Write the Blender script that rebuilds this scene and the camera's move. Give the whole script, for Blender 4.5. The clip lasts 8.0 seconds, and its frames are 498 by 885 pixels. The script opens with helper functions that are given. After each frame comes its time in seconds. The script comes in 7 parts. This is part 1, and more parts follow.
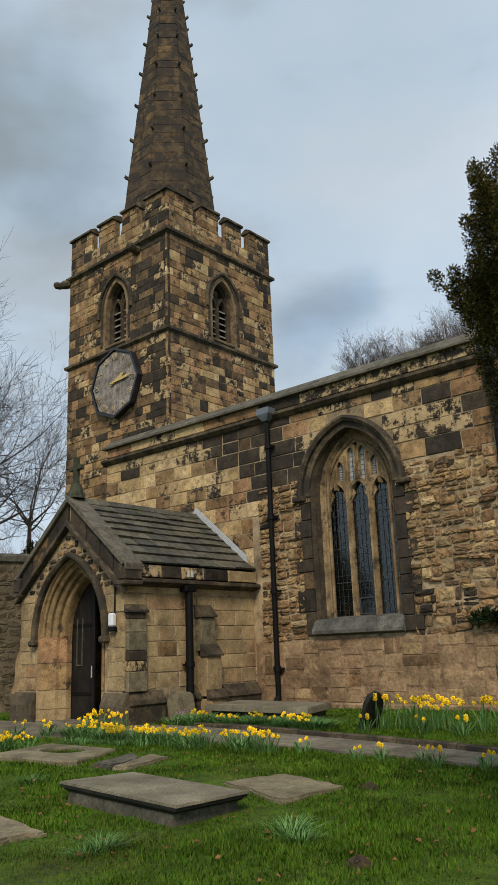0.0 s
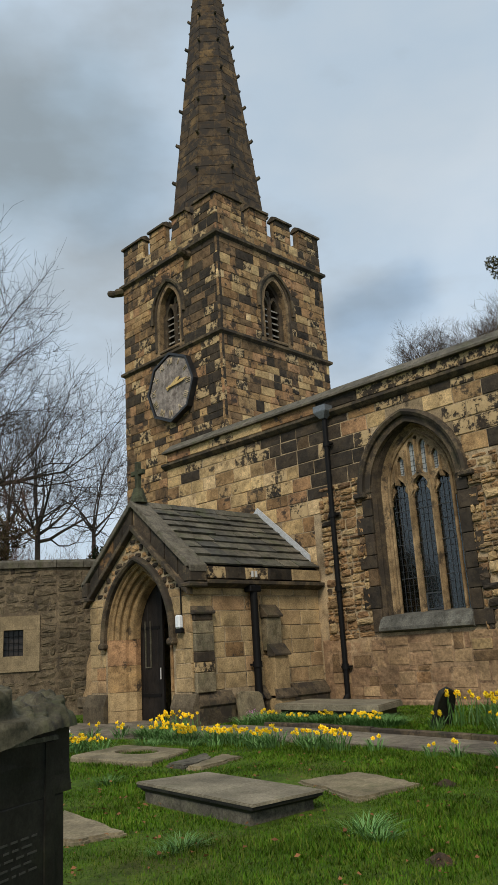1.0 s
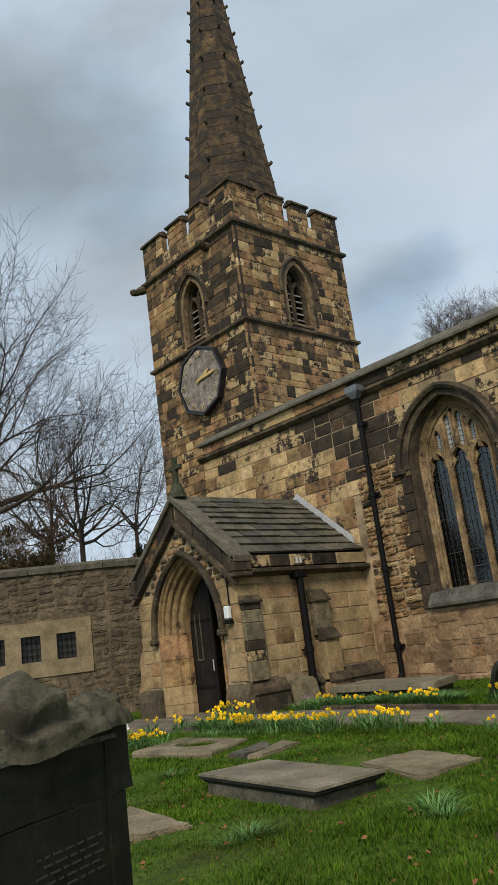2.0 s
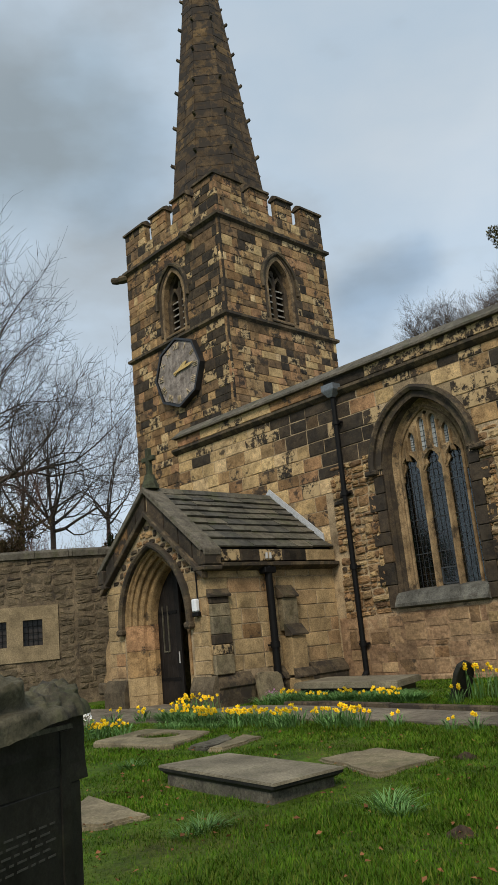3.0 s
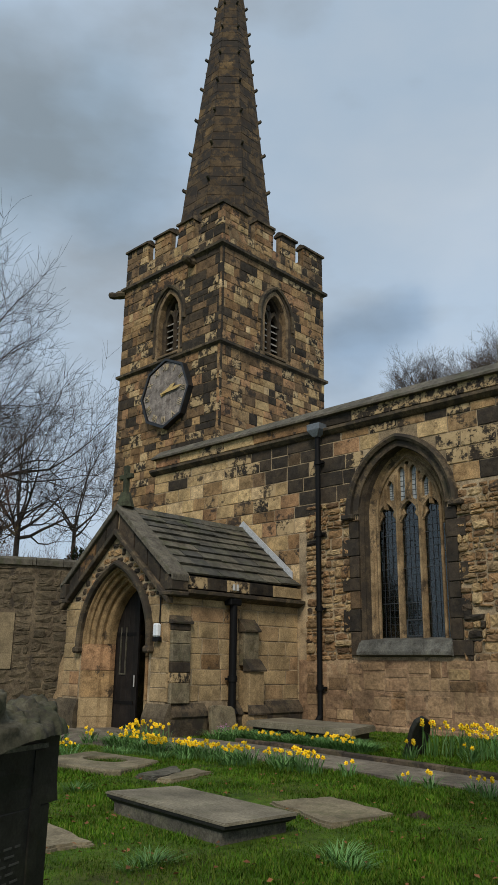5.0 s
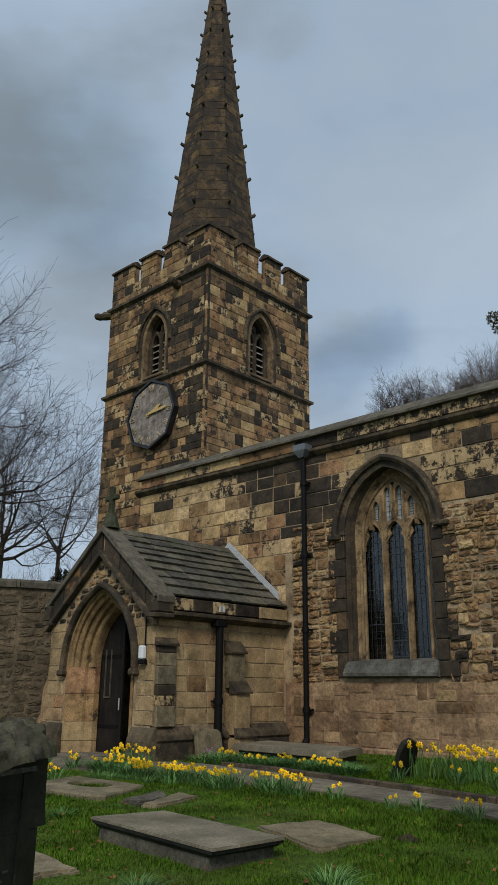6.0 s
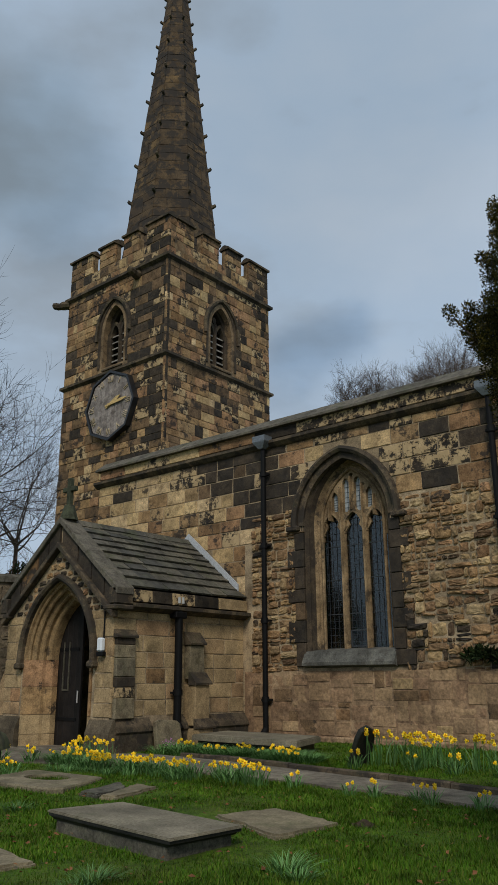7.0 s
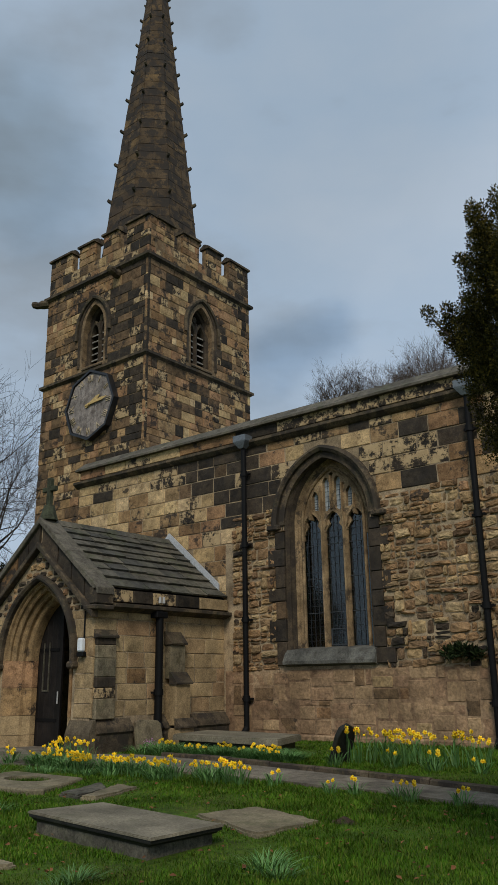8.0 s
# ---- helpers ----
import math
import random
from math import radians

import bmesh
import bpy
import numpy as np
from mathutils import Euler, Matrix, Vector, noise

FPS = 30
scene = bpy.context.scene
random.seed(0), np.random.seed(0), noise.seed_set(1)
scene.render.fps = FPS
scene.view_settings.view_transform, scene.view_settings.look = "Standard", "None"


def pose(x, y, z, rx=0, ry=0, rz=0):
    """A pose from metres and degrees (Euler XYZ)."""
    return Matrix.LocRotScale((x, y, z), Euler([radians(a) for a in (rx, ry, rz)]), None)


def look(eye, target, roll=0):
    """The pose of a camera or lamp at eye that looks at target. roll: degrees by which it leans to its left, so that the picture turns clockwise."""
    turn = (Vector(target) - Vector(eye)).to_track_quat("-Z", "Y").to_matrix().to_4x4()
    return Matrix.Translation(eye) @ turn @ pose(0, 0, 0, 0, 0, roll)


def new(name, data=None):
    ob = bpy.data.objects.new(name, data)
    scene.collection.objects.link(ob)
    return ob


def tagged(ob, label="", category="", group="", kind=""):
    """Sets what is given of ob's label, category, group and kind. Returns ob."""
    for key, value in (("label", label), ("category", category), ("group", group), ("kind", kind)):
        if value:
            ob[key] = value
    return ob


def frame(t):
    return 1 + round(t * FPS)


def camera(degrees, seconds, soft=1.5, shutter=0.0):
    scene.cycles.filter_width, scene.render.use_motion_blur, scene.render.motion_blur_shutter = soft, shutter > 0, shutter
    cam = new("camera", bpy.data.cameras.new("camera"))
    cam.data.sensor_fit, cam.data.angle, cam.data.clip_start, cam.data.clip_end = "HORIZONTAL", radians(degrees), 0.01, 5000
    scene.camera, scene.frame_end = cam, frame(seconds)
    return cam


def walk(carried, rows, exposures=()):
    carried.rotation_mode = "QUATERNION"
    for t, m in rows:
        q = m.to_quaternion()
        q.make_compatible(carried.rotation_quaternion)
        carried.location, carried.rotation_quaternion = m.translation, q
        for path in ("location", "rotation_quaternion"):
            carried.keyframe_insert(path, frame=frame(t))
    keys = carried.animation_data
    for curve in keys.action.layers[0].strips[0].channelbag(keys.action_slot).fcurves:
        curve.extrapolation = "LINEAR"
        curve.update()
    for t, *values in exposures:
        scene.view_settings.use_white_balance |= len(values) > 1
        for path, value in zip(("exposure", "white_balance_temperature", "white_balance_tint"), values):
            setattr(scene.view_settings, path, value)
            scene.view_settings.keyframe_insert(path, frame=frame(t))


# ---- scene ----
cam = camera(35.0, 8.0, soft=1.1)
PATH = [
    (0, (0.072, 0.042, 1.472), (-1.199, 1.5, 1.982), -2.1),
    (0.5, (0.045, 0.017, 1.471), (-1.27, 1.432, 1.989), -1.7),
    (1, (0.051, 0.012, 1.472), (-1.323, 1.371, 1.987), -3.4),
    (1.5, (0.051, 0.018, 1.472), (-1.378, 1.326, 1.971), -6.7),
    (1.7, (0.021, 0.029, 1.468), (-1.42, 1.323, 1.966), -7.3),
    (2.8, (0.043, 0.052, 1.478), (-1.373, 1.383, 1.951), -6.9),
    (3, (0.06, 0.053, 1.476), (-1.344, 1.397, 1.949), -5.5),
    (3.5, (0.056, 0.047, 1.48), (-1.325, 1.415, 1.953), -3.0),
    (4, (0.015, 0.029, 1.484), (-1.354, 1.407, 1.962), -1.0),
    (4.5, (-0.075, -0.004, 1.496), (-1.431, 1.376, 2.003), 0.4),
    (6, (-0.083, -0.056, 1.489), (-1.389, 1.337, 2.085), 0.5),
    (6.5, (-0.075, -0.045, 1.481), (-1.349, 1.381, 2.068), 0.2),
    (7, (-0.067, -0.043, 1.48), (-1.302, 1.42, 2.056), -0.3),
    (7.5, (-0.055, -0.05, 1.482), (-1.263, 1.438, 2.055), -0.6),
    (8, (-0.052, -0.056, 1.478), (-1.25, 1.439, 2.052), -0.8),
]
walk(cam, [(t, look(eye, target, roll)) for t, eye, target, roll in PATH],
     exposures=[(0, 0.14, 6850, 10), (3.5, 0.14, 6850, 10), (4.5, 0.02, 6650, 10), (5.3, -0.15, 6500, 10), (6, -0.29, 6400, 10), (8, -0.33, 6400, 10)])

# ---- light ----
world = bpy.data.worlds.new("overcast_sky")
scene.world = world
world.use_nodes = True
wn, wl = world.node_tree.nodes, world.node_tree.links
SUN_AZ, SUN_EL = radians(143), radians(42)   # azimuth clockwise from north (+y)
sky = wn.new("ShaderNodeTexSky")
sky.sky_type, sky.sun_disc = "NISHITA", False
sky.sun_elevation, sky.sun_rotation = SUN_EL, SUN_AZ
sky.air_density, sky.dust_density, sky.ozone_density = 1.2, 2.0, 1.5
skyamt = wn.new("ShaderNodeVectorMath")
skyamt.operation = "SCALE"
skyamt.inputs["Scale"].default_value = 0.09
wl.new(sky.outputs[0], skyamt.inputs[0])
# cloud layer: soft grey cover with darker and clearer parts
wco = wn.new("ShaderNodeTexCoord")
wmap = wn.new("ShaderNodeMapping")
wmap.inputs["Scale"].default_value = (1.0, 1.0, 2.2)
wmap.inputs["Rotation"].default_value = (0, 0, radians(-33))
wmap.inputs["Location"].default_value = (0.35, 0.2, 0.1)
wl.new(wco.outputs["Generated"], wmap.inputs[0])
wnoise = wn.new("ShaderNodeTexNoise")
wnoise.inputs["Scale"].default_value, wnoise.inputs["Detail"].default_value = 2.6, 6.0
wnoise.inputs["Roughness"].default_value = 0.5
wl.new(wmap.outputs[0], wnoise.inputs["Vector"])
wramp = wn.new("ShaderNodeValToRGB")
els = wramp.color_ramp.elements
els[0].position, els[0].color = 0.32, (0.40, 0.465, 0.53, 1)
els[1].position, els[1].color = 0.64, (0.585, 0.685, 0.80, 1)
mid = els.new(0.47)
mid.color = (0.51, 0.635, 0.78, 1)
wl.new(wnoise.outputs[0], wramp.inputs[0])
wmix = wn.new("ShaderNodeMixRGB")
wmix.inputs[0].default_value = 0.9
wl.new(skyamt.outputs[0], wmix.inputs[1])
wl.new(wramp.outputs[0], wmix.inputs[2])
wbg = wn["Background"]
wbg.inputs["Strength"].default_value = 1.02
# broad cloud masses: direction, half width, darkening, tint
wwarp = wn.new("ShaderNodeTexNoise")
wwarp.inputs["Scale"].default_value, wwarp.inputs["Detail"].default_value = 4.5, 5.0
wl.new(wco.outputs["Generated"], wwarp.inputs["Vector"])
wshift = wn.new("ShaderNodeVectorMath")
wshift.operation = "MULTIPLY_ADD"
wshift.inputs[1].default_value, wshift.inputs[2].default_value = (0.22, 0.22, 0.22), (-0.11, -0.11, -0.11)
wl.new(wwarp.outputs["Color"], wshift.inputs[0])
wdir = wn.new("ShaderNodeVectorMath")
wdir.operation = "ADD"
wl.new(wco.outputs["Generated"], wdir.inputs[0])
wl.new(wshift.outputs[0], wdir.inputs[1])
cloud_col = wmix.outputs[0]
for way, wide, tint in (((-0.71, 0.375, 0.595), 0.17, (0.755, 0.795, 0.81)), ((-0.74, 0.33, 0.58), 0.30, (0.90, 0.91, 0.91)), ((-0.673, 0.504, 0.541), 0.10, (0.82, 0.86, 0.89)), ((-0.535, 0.742, 0.405), 0.092, (0.68, 0.755, 0.83)),
                        ((-0.42, 0.62, 0.66), 0.34, (0.86, 0.87, 0.87)), ((0.5, -0.6, 0.62), 0.45, (0.75, 0.79, 0.83)), ((0.75, 0.35, 0.55), 0.40, (0.78, 0.81, 0.84))):
    far_ = wn.new("ShaderNodeVectorMath")
    far_.operation = "DISTANCE"
    wl.new(wdir.outputs[0], far_.inputs[0])
    far_.inputs[1].default_value = way
    fall = wn.new("ShaderNodeMapRange")
    fall.interpolation_type = "SMOOTHERSTEP"
    fall.inputs["From Min"].default_value, fall.inputs["From Max"].default_value = wide * 0.15, wide * 1.15
    fall.inputs["To Min"].default_value, fall.inputs["To Max"].default_value = 1.0, 0.0
    wl.new(far_.outputs["Value"], fall.inputs["Value"])
    cover = wn.new("ShaderNodeMixRGB")
    cover.blend_type = "MULTIPLY"
    wl.new(fall.outputs[0], cover.inputs[0])
    wl.new(cloud_col, cover.inputs[1])
    cover.inputs[2].default_value = (*tint, 1)
    cloud_col = cover.outputs[0]
wl.new(cloud_col, wbg.inputs[0])

sun = new("sun", bpy.data.lights.new("sun", "SUN"))
sun.data.energy, sun.data.angle, sun.data.color = 2.15, radians(16), (1.0, 0.91, 0.77)
sun_from = Vector((math.sin(SUN_AZ) * math.cos(SUN_EL), math.cos(SUN_AZ) * math.cos(SUN_EL), math.sin(SUN_EL)))
sun.matrix_world = look(sun_from * 60, (0, 0, 0))

# ---- materials ----
def shader(name, rough=0.85):
    m = bpy.data.materials.new(name)
    m.use_nodes = True
    b = m.node_tree.nodes["Principled BSDF"]
    b.inputs["Roughness"].default_value = rough
    return m, m.node_tree.nodes, m.node_tree.links, b


def noise_node(n, l, scale, detail=4.0, rough=0.55, stretch=None):
    pos = n.new("ShaderNodeNewGeometry")
    t = n.new("ShaderNodeTexNoise")
    t.inputs["Scale"].default_value, t.inputs["Detail"].default_value, t.inputs["Roughness"].default_value = scale, detail, rough
    if stretch:
        mp = n.new("ShaderNodeMapping")
        mp.inputs["Scale"].default_value = stretch
        l.new(pos.outputs["Position"], mp.inputs[0])
        l.new(mp.outputs[0], t.inputs["Vector"])
    else:
        l.new(pos.outputs["Position"], t.inputs["Vector"])
    return t.outputs[0]


def ramp(n, l, src, stops):
    r = n.new("ShaderNodeValToRGB")
    e = r.color_ramp.elements
    e[0].position, e[0].color = stops[0][0], (*stops[0][1], 1)
    e[1].position, e[1].color = stops[-1][0], (*stops[-1][1], 1)
    for p, c in stops[1:-1]:
        e.new(p).color = (*c, 1)
    l.new(src, r.inputs[0])
    return r.outputs[0]


def mixc(n, l, fac, a, b, mode="MIX"):
    m = n.new("ShaderNodeMixRGB")
    m.blend_type = mode
    for k, v in enumerate((fac, a, b)):
        if isinstance(v, (int, float)):
            m.inputs[k].default_value = v
        elif isinstance(v, tuple):
            m.inputs[k].default_value = (*v, 1)
        else:
            l.new(v, m.inputs[k])
    return m.outputs[0]


def bump(n, l, b, height, strength, dist):
    k = n.new("ShaderNodeBump")
    k.inputs["Strength"].default_value, k.inputs["Distance"].default_value = strength, dist
    l.new(height, k.inputs["Height"])
    l.new(k.outputs[0], b.inputs["Normal"])


def grey(v):
    return (v, v, v)


def surface(name, tones, source="object", soot=0.0, soot_at=0.56, rough=0.88, coarse=2.2, fine=38.0, relief=0.6, depth=0.012, moss=0.0, grain=(0.52, 1.32), stretch=None, scab=0.0, mottle=1.0):
    """Weathered stone, wood or earth: tones by piece, blotches, grain, soot in patches, relief."""
    m, n, l, b = shader(name, rough)
    if source == "object":
        rnd = n.new("ShaderNodeObjectInfo").outputs["Random"]
    elif source == "island":
        rnd = n.new("ShaderNodeNewGeometry").outputs["Random Per Island"]
    else:
        rnd = ramp(n, l, noise_node(n, l, 0.9, 2.0), [(0.3, grey(0)), (0.7, grey(1))])
    col = ramp(n, l, rnd, [(k / max(1, len(tones) - 1), c) for k, c in enumerate(tones)])
    blot = noise_node(n, l, coarse, 5.0, 0.6)
    col = mixc(n, l, 1.0, col, ramp(n, l, blot, [(0.30, grey(0.58)), (0.70, grey(1.28))]), "MULTIPLY")
    patch = noise_node(n, l, coarse * 3.3, 6.0, 0.68)
    col = mixc(n, l, mottle, col, ramp(n, l, patch, [(0.34, (0.60, 0.56, 0.53)), (0.50, grey(1.0)), (0.68, (1.30, 1.26, 1.18))]), "MULTIPLY")
    fn = noise_node(n, l, fine, 6.0, 0.7, stretch)
    col = mixc(n, l, 1.0, col, ramp(n, l, fn, [(0.3, grey(grain[0])), (0.72, grey(grain[1]))]), "MULTIPLY")
    if scab:
        sc = noise_node(n, l, 5.2, 9.0, 0.74)
        col = mixc(n, l, ramp(n, l, sc, [(0.47, grey(0)), (0.53, grey(scab))]), col, mixc(n, l, patch, (0.30, 0.195, 0.10), (0.62, 0.47, 0.26)))
    if soot:
        sn = noise_node(n, l, 2.4, 9.0, 0.72)
        fac = ramp(n, l, sn, [(soot_at, grey(0)), (soot_at + 0.05, grey(soot))])
        col = mixc(n, l, fac, col, (0.032, 0.027, 0.023))
    if moss:
        mn = noise_node(n, l, 3.1, 7.0, 0.66)
        col = mixc(n, l, ramp(n, l, mn, [(0.52, grey(0)), (0.66, grey(moss))]), col, (0.075, 0.085, 0.035))
    l.new(col, b.inputs["Base Color"])
    b.inputs["Specular IOR Level"].default_value = 0.25
    both = mixc(n, l, 0.55, fn, noise_node(n, l, fine * 0.28, 5.0, 0.6))
    bump(n, l, b, both, relief, depth)
    return m


def plain(name, colour, rough=0.5, metal=0.0, spread=0.25, fine=25.0):
    m, n, l, b = shader(name, rough)
    fn = noise_node(n, l, fine, 5.0, 0.6)
    col = mixc(n, l, 1.0, colour, ramp(n, l, fn, [(0.3, grey(1 - spread)), (0.7, grey(1 + spread))]), "MULTIPLY")
    l.new(col, b.inputs["Base Color"])
    b.inputs["Metallic"].default_value = metal
    bump(n, l, b, fn, 0.25, 0.003)
    return m


BUFF = [(0.36, 0.228, 0.105), (0.45, 0.295, 0.145), (0.28, 0.165, 0.076), (0.40, 0.235, 0.125), (0.23, 0.135, 0.065), (0.37, 0.255, 0.13), (0.33, 0.18, 0.095)]
PALE = [(0.55, 0.40, 0.205), (0.48, 0.335, 0.165), (0.60, 0.44, 0.25)]
BROWN = [(0.16, 0.105, 0.055), (0.21, 0.135, 0.075), (0.12, 0.08, 0.045)]
DARK = [(0.026, 0.022, 0.018), (0.040, 0.033, 0.026), (0.070, 0.052, 0.036)]
RUBBLE = [(0.40, 0.265, 0.13), (0.29, 0.165, 0.085), (0.47, 0.335, 0.17), (0.15, 0.092, 0.052), (0.37, 0.225, 0.11), (0.22, 0.136, 0.072), (0.53, 0.39, 0.21), (0.11, 0.070, 0.043)]
STONE = {}
for src in ("object", "island"):
    STONE["buff", src] = surface("buff_sandstone_" + src, BUFF, src, soot=0.9, soot_at=0.53, relief=1.0, coarse=1.7)
    STONE["pale", src] = surface("pale_sandstone_" + src, PALE, src, soot=0.85, soot_at=0.585, relief=0.8)
    STONE["brown", src] = surface("brown_sandstone_" + src, BROWN, src, soot=0.8, soot_at=0.55)
    STONE["dark", src] = surface("sooty_sandstone_" + src, DARK, src, soot=0.5, soot_at=0.52, scab=0.04)
    STONE["peel", src] = surface("soot_flaking_sandstone_" + src, DARK, src, scab=0.95)
    STONE["rubble", src] = surface("rubble_sandstone_" + src, RUBBLE, src, soot=0.65, soot_at=0.61, relief=1.0, depth=0.05, fine=16.0)
    STONE["porch", src] = surface("tooled_sandstone_" + src, [(0.385, 0.28, 0.15), (0.45, 0.325, 0.175), (0.34, 0.245, 0.132), (0.40, 0.255, 0.138)], src, soot=0.5, soot_at=0.69, relief=0.4, mottle=0.55)
    STONE["olive", src] = surface("stained_olive_stone_" + src, [(0.19, 0.165, 0.11), (0.15, 0.13, 0.09), (0.235, 0.195, 0.125)], src, soot=0.5, soot_at=0.60, moss=0.25, relief=0.5)
    STONE["dress", src] = surface("worn_lower_stone_" + src, [(0.36, 0.24, 0.135), (0.30, 0.185, 0.11), (0.41, 0.28, 0.155), (0.23, 0.15, 0.09)], src, soot=0.6, soot_at=0.60, relief=1.0, depth=0.025, fine=20.0, mottle=0.5)
    STONE["spire", src] = surface("spire_sandstone_" + src, [(0.085, 0.060, 0.038), (0.12, 0.082, 0.044), (0.066, 0.048, 0.034), (0.16, 0.105, 0.05)], src, soot=0.9, soot_at=0.48, coarse=0.9)
    STONE["grime", src] = surface("grimy_wall_stone_" + src, [(0.115, 0.092, 0.060), (0.145, 0.113, 0.073), (0.088, 0.072, 0.048)], src, soot=0.5, soot_at=0.6, relief=0.9)
M_MORTAR = surface("lime_mortar", [(0.33, 0.25, 0.155), (0.42, 0.325, 0.21)], "noise", soot=0.75, soot_at=0.60, coarse=1.5)
M_MORTAR_D = surface("grey_mortar", [(0.13, 0.10, 0.068), (0.18, 0.14, 0.092)], "noise", soot=0.7, soot_at=0.55)
M_TOWERM = surface("tower_mortar", [(0.20, 0.14, 0.08), (0.27, 0.19, 0.11)], "noise", soot=0.7, soot_at=0.55)
M_TRIM = surface("weathered_moulding", [(0.075, 0.06, 0.042), (0.15, 0.112, 0.07)], "noise", soot=0.8, soot_at=0.48, moss=0.2)
M_COPING = surface("grey_coping_stone", [(0.095, 0.088, 0.070), (0.155, 0.138, 0.108)], "noise", soot=0.45, soot_at=0.6, moss=0.4)
M_TRACERY = surface("tracery_stone", [(0.25, 0.17, 0.09), (0.34, 0.245, 0.14), (0.19, 0.13, 0.07)], "noise", soot=0.75, soot_at=0.54)
M_SILL = surface("blue_grey_sill_stone", [(0.09, 0.09, 0.08), (0.14, 0.138, 0.12)], "noise", soot=0.25, soot_at=0.62, relief=0.4)
M_ARCH = surface("arch_stone", [(0.26, 0.175, 0.088), (0.36, 0.25, 0.13)], "noise", soot=0.7, soot_at=0.57)
M_DRESS = surface("patched_lower_wall", [(0.34, 0.225, 0.13), (0.26, 0.165, 0.10), (0.41, 0.285, 0.17)], "noise", soot=0.5, soot_at=0.60, relief=1.0, depth=0.03, fine=14.0, mottle=0.9)
M_SLATE = surface("stone_roof_slate", [(0.095, 0.092, 0.072), (0.14, 0.128, 0.098), (0.075, 0.073, 0.064), (0.175, 0.155, 0.115)], "object", soot=0.3, soot_at=0.6, moss=0.5, rough=0.75)
M_LEDGER = surface("grave_slab_stone", [(0.205, 0.182, 0.130), (0.255, 0.222, 0.158)], "noise", soot=0.2, soot_at=0.62, moss=0.3, relief=0.4, coarse=2.0, mottle=0.3)
M_LEDGER_B = surface("buff_grave_slab_stone", [(0.265, 0.22, 0.138), (0.215, 0.182, 0.118)], "noise", soot=0.25, soot_at=0.62, moss=0.5, coarse=2.5, mottle=0.5)
M_MONU = surface("draped_monument_stone", [(0.085, 0.082, 0.064), (0.15, 0.137, 0.105)], "noise", soot=0.55, soot_at=0.55, moss=0.35, fine=60.0, coarse=7.0)
M_GRANITE = surface("dark_slab_stone", [(0.013, 0.013, 0.011), (0.022, 0.021, 0.018)], "noise", moss=0.12, relief=0.12, rough=0.55, fine=80.0, coarse=5.0)
M_JAMB = surface("sooty_jamb_stone", [(0.036, 0.030, 0.024), (0.085, 0.064, 0.043), (0.05, 0.04, 0.03)], "noise", soot=0.6, soot_at=0.52, scab=0.02)
M_PATH = surface("tarmac_path", [(0.165, 0.143, 0.110), (0.22, 0.19, 0.147)], "noise", relief=0.8, depth=0.01, fine=90.0, moss=0.15)
M_SOIL = surface("turned_soil", [(0.05, 0.035, 0.022), (0.08, 0.055, 0.035)], "noise", relief=1.0, depth=0.03)
M_GROUND = surface("turf_earth", [(0.050, 0.098, 0.006), (0.064, 0.120, 0.008), (0.085, 0.105, 0.014)], "noise", relief=1.0, depth=0.03, fine=30.0)
M_IRON = plain("black_painted_iron", (0.006, 0.006, 0.0065), 0.6)
M_IRON.node_tree.nodes["Principled BSDF"].inputs["Specular IOR Level"].default_value = 0.15
M_LEADGREY = plain("grey_lead", (0.16, 0.18, 0.20), 0.5, 0.3)
M_LEADS = plain("dull_lead_cames", (0.035, 0.042, 0.048), 0.7, 0.0)
M_FLASH = plain("pale_lead_flashing", (0.46, 0.48, 0.50), 0.55, 0.1)
M_DOOR = surface("dark_oak_door", [(0.010, 0.0085, 0.008), (0.018, 0.014, 0.012)], "object", fine=30.0, rough=0.6, stretch=(6, 6, 0.6), relief=0.5)
M_LOUVRE = surface("weathered_louvre", [(0.30, 0.29, 0.26), (0.40, 0.38, 0.34)], "object", soot=0.4)
# near-black that stands in for unlit space behind openings and under the slates
M_VOID = plain("painted_unlit_dark", (0.010, 0.009, 0.008), 0.9)
M_WHITE = plain("white_plastic", (0.72, 0.76, 0.80), 0.35, 0.0, 0.05)
M_PAPER = plain("pale_notice", (0.42, 0.42, 0.41), 0.6, 0.0, 0.1)
M_CLOCKFACE = surface("clock_boards", [(0.20, 0.175, 0.16), (0.27, 0.24, 0.22)], "object", fine=30.0, stretch=(7, 7, 0.5), relief=0.5, soot=0.25, soot_at=0.62, grain=(0.35, 1.9))
M_CLOCKRIM = plain("black_clock_rim", (0.016, 0.017, 0.019), 0.4)
M_NUMERAL = plain("faded_numeral_paint", (0.46, 0.37, 0.24), 0.6, 0.0, 0.6, 9.0)
M_GOLD = plain("worn_gilding", (0.62, 0.43, 0.16), 0.45, 0.25, 0.3)
M_BARK = surface("grey_bark", [(0.062, 0.049, 0.040), (0.090, 0.070, 0.056)], "noise", fine=20.0)
M_BARK_R = surface("reddish_twigs", [(0.12, 0.070, 0.058), (0.15, 0.09, 0.072)], "noise", fine=20.0)
M_BARK_FAR = surface("distant_bark", [(0.10, 0.078, 0.064), (0.13, 0.10, 0.08)], "noise", fine=20.0)


